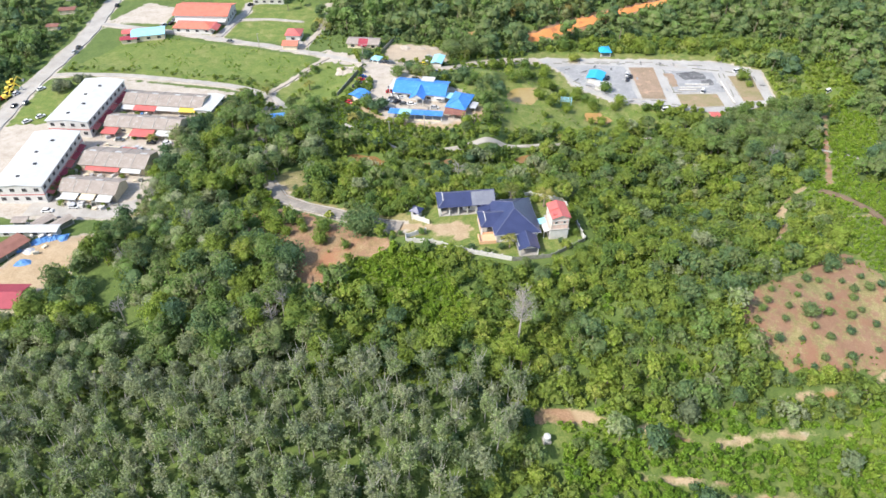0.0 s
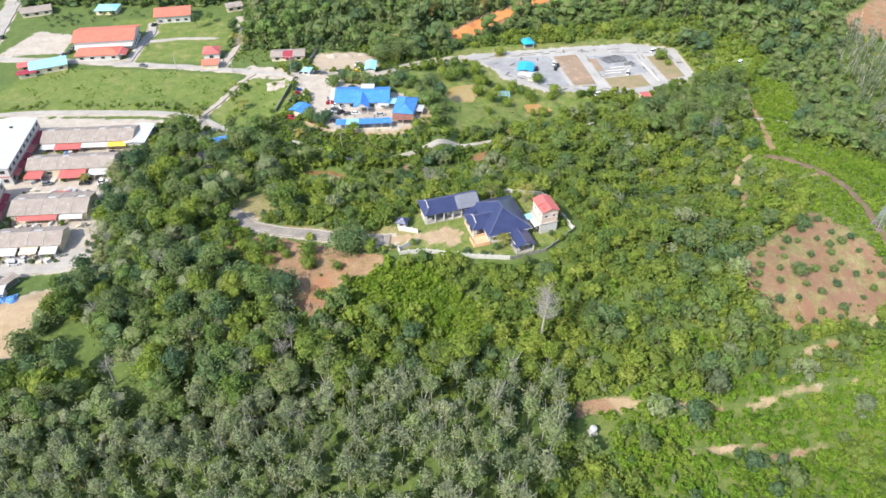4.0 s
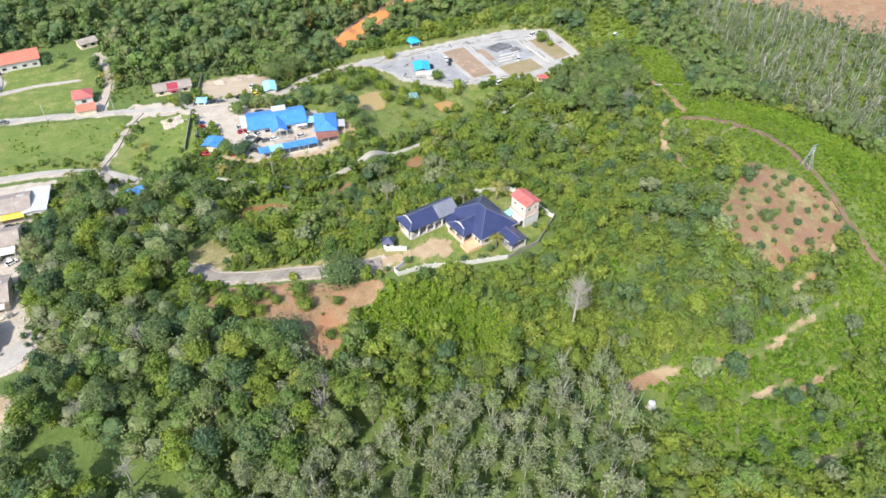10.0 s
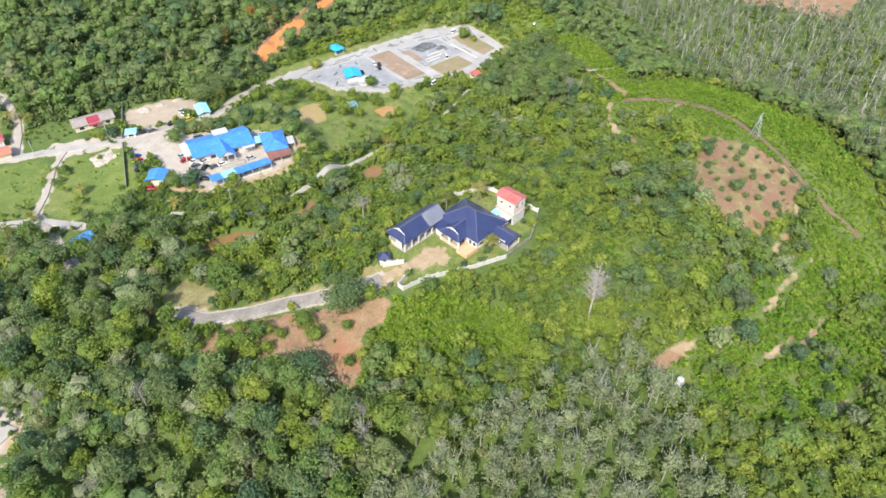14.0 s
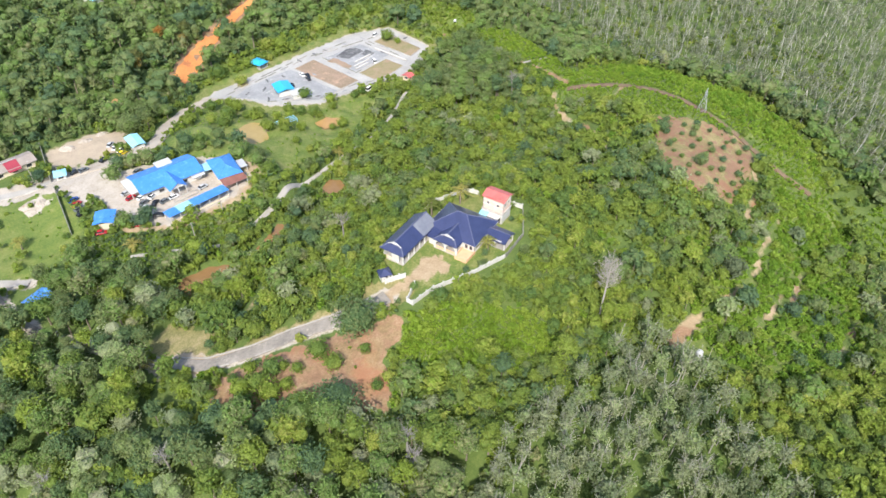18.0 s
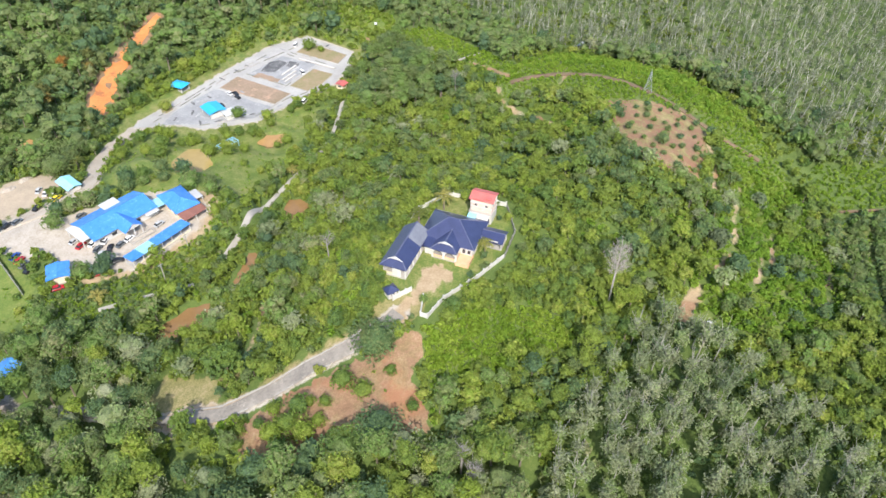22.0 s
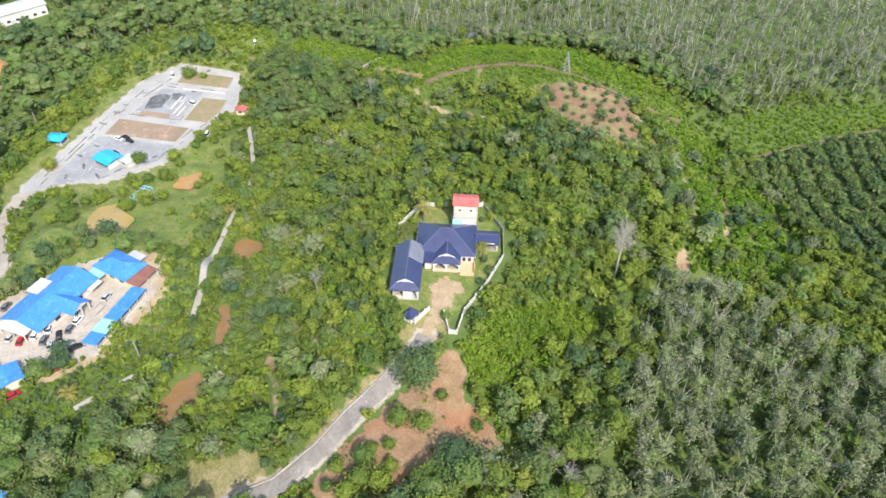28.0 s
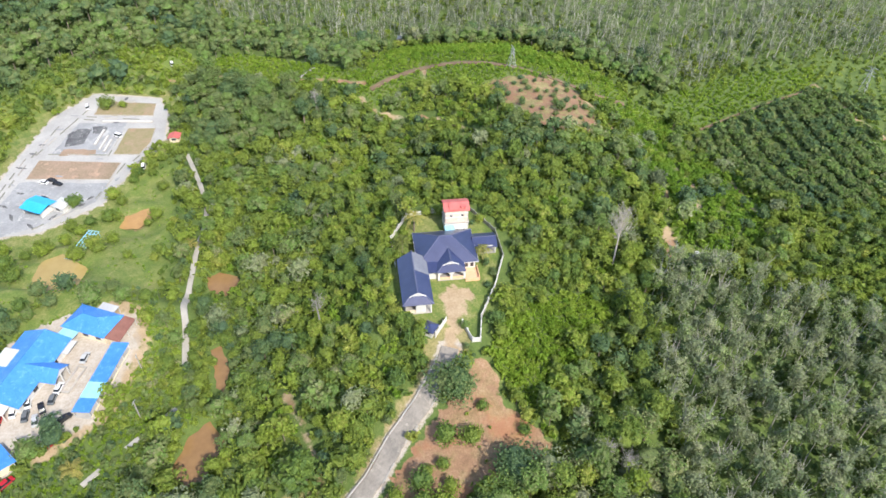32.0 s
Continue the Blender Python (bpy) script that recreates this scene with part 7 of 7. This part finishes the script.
# undergrowth at the feet of the woods
VERGE = [(-258, 40), (-250, 80), (-256, 124), (-260, 183), (-270, 230), (-284, 300), (-310, 300), (-292, 220), (-282, 120), (-286, 40)]
HOMESTEAD = [(-124, 189), (-104, 186), (-86, 183), (-80, 199), (-84, 205), (-122, 208)]
FOREST_FOOT = [(-128, 206), (-95, 200), (-60, 203), (-40, 194), (-24, 198), (0, 214), (12, 228), (-6, 236), (-30, 214), (-60, 222), (-128, 232)]
for n, (poly, cell, scale) in enumerate(((LOT_BANK, 2.7, (0.5, 1.5)), (VERGE, 3.6, (0.7, 1.7)), (FOREST_FOOT, 3.4, (0.7, 1.6)), (HOMESTEAD, 3.4, (0.3, 0.8)))):
    x, y = scatter(poly, cell, 190 + n)
    k = free(x, y, 1.0) & (wobble(x, y, 15.0, n) > -0.75)
    plant_stuff("undergrowth", "bush", x[k], y[k], ("scrub", "forest", "forest", "scrub")[n], ("lush bushes on the bank behind the practice lot", "bushes under the roadside trees", "bushes at the foot of the forest", "low bushes round the timber house")[n], 195 + n, scale=scale)


# low growth wherever nothing else stands
x, y = scatter(ORCHARD, 1.7, 160)
k = (wobble(x, y, 19.0, 2.0) + 0.8 * wobble(x, y, 7.0, 1.0) - 0.12 * edge_distance(x, y, ORCHARD) > 0.05)
plant_stuff("orchard_weeds", "fern", x[k], y[k], "scrub", "patches of weeds on the orchard soil", 161, scale=(0.25, 0.6))
WILD = [(-150, -60), (-150, 130), (-110, 176), (-60, 206), (0, 222), (70, 228), (135, 222), (240, 230), (330, 90), (200, -60), (260, -180), (60, -200), (-40, -110)]
x, y = scatter(WILD, 3.7, 150)
k = free(x, y, 0.8)
k &= (edge_distance(x, y, RUBBER) < 7) & (edge_distance(x, y, WEST_WOOD) < 2)
for poly in (HILL, RIDGE, FERN_TOP, TERRACES, POWER_CUT, MEADOW, SOUTH_YARD, BARE_LAND, ROWS_FIELD, FERN_EAST, SE_FILL):
    k &= ~inside(x, y, poly)
k &= ~inside(x, y, [(128, 92), (168, 74), (196, 172), (166, 184), (152, 150)])
k &= (x < 180) | (np.random.default_rng(151).random(x.shape) < 0.35)
plant_stuff("wild_growth", "bush", x[k], y[k], "scrub", "bushes and young trees on open ground", 152, scale=(0.6, 1.7))


# ---- single trees and bushes ----
def row_of(name, kind, green, label, group, spots, seed, scale, flat=1.0):
    models = [tree_thing(name, kind, green, i, label, group) for i in range(3)]
    plant_things(models, np.array([p[0] for p in spots], float), np.array([p[1] for p in spots], float), seed, scale, flat)
    drop_models(models)


row_of("orchard_bush", "round", "forest", "small dark green fruit bush on bare red soil", "orchard bushes",
       [(104, 3.8), (104.9, -0.9), (108.8, -4.9), (100.2, -10), (97.7, 0.8), (90.6, -0.1), (83.9, -4.1), (75.2, -7.3), (82.4, -8.3), (73, -12.6), (78.8, -13.5), (70.9, -16.1), (76.8, -18.4), (68.9, -20.2), (66.8, -13.5),
        (88.9, -21.5), (95.2, -18.4), (80.7, -23.7), (94.2, -26), (102.4, -22.2), (103.4, -14.2), (108.5, -12.8), (86.3, -27.9), (78.2, -30.6), (71.5, -31.1), (100.2, -2.3), (91.5, -7.2), (68.2, -24.9), (113, -19), (116, -9), (95, 6), (87, 0), (78, -2), (109, 1), (96.5, -13), (90, -13.5), (85, -19), (74, -25), (83, -31), (92, -29), (107, -19), (112, -14), (99, -6), (103, 11)], 70, (0.45, 0.78))
row_of("orchard_tree", "round", "forest", "single larger fruit tree in the orchard", "orchard bushes", [(84.3, -15.1), (97, 9)], 71, (1.3, 1.5))
row_of("terrace_tree", "round", "greyish", "lone dark grey-green tree beside the terrace path", "terrace trees", [(47.6, -49.9)], 171, (1.9, 2.0), 1.25)
row_of("fruit_tree", "round", "scrub", "rounded fruit tree on bare red soil", "fruit trees by the driveway",
       [(-65.5, 13.6), (-64.9, 7.1), (-78, 18), (-83.6, 16.7), (-82.9, 11.9), (-87.5, 18.4), (-90, 13)], 72, (1.45, 1.75))
row_of("fruit_tree", "round", "scrub", "small rounded fruit tree on bare red soil", "fruit trees by the driveway",
       [(-55.5, 5.2), (-60.5, -6), (-72.7, 13.5), (-78.1, 10.9), (-81.5, 23.8), (-86.9, 24), (-90.9, 27.2), (-96.1, 35.5), (-74.8, 17), (-94, 24.5), (-98, 40)], 172, (0.85, 1.15))
row_of("seedling", "crop", "scrub", "tiny seedling on bare red soil", "fruit trees by the driveway", [(-60.5, 2.8), (-58, 9), (-70, 3)], 73, (0.4, 0.5))
row_of("shade_tree", "shade", "forest", "broad dark shade tree with a dense round crown", "shade trees", [(-52, 13.0), (-72.7, -4.6), (-82, -1), (-35, 196.5), (-43, 190.5)], 74, (0.95, 1.1))
row_of("garden_shrub", "round", "forest", "clipped green garden shrub on the lawn", "garden shrubs", [(-6.5, 5.6), (-13.7, 6.8), (-4, 8), (-40.5, 9), (-24, 30), (-31, 12), (-38, 11), (-8.5, 5.2), (15, 14), (17, 18)], 75, (0.4, 0.7))
row_of("garden_tree", "round", "scrub", "rounded garden tree behind the house", "garden trees", [(12.5, 33.5), (6.5, 35.5), (0.5, 35.6), (-6, 35.2), (19, 25.5), (19.5, 19), (17, 11.5), (18, 30), (-31, 28.5), (-33, 24), (-29.5, 32.5), (3, 32.8)], 173, (0.65, 1.15))
row_of("potted_shrub", "round", "scrub", "small green shrub in front of a terrace house", "terrace shrubs",
       [(-178, 31.5), (-174, 32), (-166, 31), (-161, 33), (-158, 31), (-185, 73), (-176, 72.5), (-160, 73), (-182, 52), (-163, 52), (-186, 99), (-180, 100), (-171, 99.5), (-158, 99), (-172, 81), (-162, 81.5), (-186.5, 34), (-187, 46), (-187, 50), (-186, 42), (-191, 93), (-190, 100)], 79, (0.3, 0.75))
row_of("yard_tree", "round", "forest", "rounded green tree in the training yard", "yard trees",
       [(-66.3, 154.1), (-75.5, 123), (-67.6, 121.3), (-42.3, 154.4), (-36, 152), (-30, 150), (-51, 156), (-21.4, 133.8), (-18.1, 124.2), (-88, 178), (-24, 146), (-47, 150.5), (-16, 138), (-13, 131), (-20, 152), (-14, 147), (-33, 158), (-57, 157), (-61, 160), (-71, 118.5)], 76, (1.2, 2.0))
row_of("lot_tree", "round", "scrub", "rounded green tree beside the practice lot", "trees round the lot",
       [(24.2, 210.5), (8.3, 194.8), (7.7, 187), (-3, 193), (7, 177.4), (5.9, 155.7), (13.1, 153), (20.2, 150.2), (13.4, 174.9), (29.5, 164.2), (59.8, 160.5), (44.4, 158.5), (40.4, 176.5), (115, 200), (117, 193), (36, 224), (50, 224), (66, 225), (24, 165), (10, 171), (-2, 178), (2, 183), (26, 170), (33, 158), (47, 163), (-8, 171), (18, 168)], 77, (1.0, 1.9))
row_of("hedge_tree", "round", "forest", "bushy green tree in the shade of a shop block", "shop block hedge", [(-184.6, 37), (-184.4, 41), (-184, 45.5), (-183.8, 50), (-183.4, 55), (-182, 60), (-188.5, 84), (-188, 90)], 176, (0.7, 1.25))
row_of("verge_tree", "round", "greyish", "dusty grey-green bush beside the main road", "roadside bushes", [(-229, 116), (-226.5, 121), (-223, 126), (-231, 121), (-219, 128)], 177, (1.1, 1.8))
row_of("bank_tree", "round", "scrub", "rounded tree on the bank behind the lot", "trees behind the lot", [(62, 231), (70, 233), (80, 234), (92, 236), (102, 235), (56, 236), (118, 233), (30, 229), (18, 224), (128, 231)], 179, (1.3, 2.3))
row_of("flame_tree", "forest", "blossom", "tall tree with orange blossom beside the clay stream", "blossom trees", [(11.6, 273), (19.5, 266), (-10, 256), (-14, 246), (4, 262), (27, 274)], 178, (0.9, 1.25))
row_of("big_tree", "forest", "forest", "large dark green tree beside the lot road", "big trees", [(-30, 200), (-37, 203), (-24, 195), (-150, 236), (-128, 231), (-144, 243), (-118, 214), (-117, 226)], 78, (0.7, 1.0))


def single_tree(name, shape, spot, yaw, label, wood, leaf=None, scale=1.0):
    wv, wq, lv, lq = shape
    e = thing(name, spot[0], spot[1], gz(*spot), yaw, label, "tree")
    e.scale = (scale, scale, scale)
    for n, v, q, m in (("trunk", wv, wq, wood), ("crown", lv, lq, leaf)):
        if len(q):
            o = new(n, quick_mesh(n, v, q, [m]))
            o.parent = e


for k, (x, y, h, r) in enumerate(((9.0, 32.6, 6.0, 4.4), (-2.6, 34.6, 5.2, 4.0), (-1.4, 9.2, 4.0, 3.4), (-103, 51, 3.5, 5.0), (-136.3, 123.4, 4.5, 4.6), (-78.8, 109.4, 2.2, 4.0), (-163, 80, 3.0, 3.4), (-118, 209, 4, 4.2), (-120, 218, 4, 4.2), (18, 118, 2.5, 4.0), (-36, 188, 4.5, 4.4), (-124.5, 215, 4, 4.2), (-108, 138, 3.5, 3.8), (-127, 129, 3.2, 3.6))):
    single_tree("palm_tree", palm_shape(400 + k, h, r), (x, y), k * 40, "palm tree with arching green fronds", BARK, LEAF["palm"])
single_tree("bare_tree", bare_shape(7, 24.5, 5.0, 95), (3.4, -32), 0, "tall dead tree with a pale bole and bare fan of twigs", DEAD_BARK)
for k, (x, y) in enumerate(((-67.2, -26), (-69, -31), (-128, -8), (-112, 12), (-136, 30), (-118, -30), (-95, -22), (-24, 57), (101, 90))):
    single_tree("bare_tree", bare_shape(20 + k, 11 if k else 12, 4.0, 26), (x, y), 60 * k, "grey leafless tree among the green crowns", GREY_BARK)
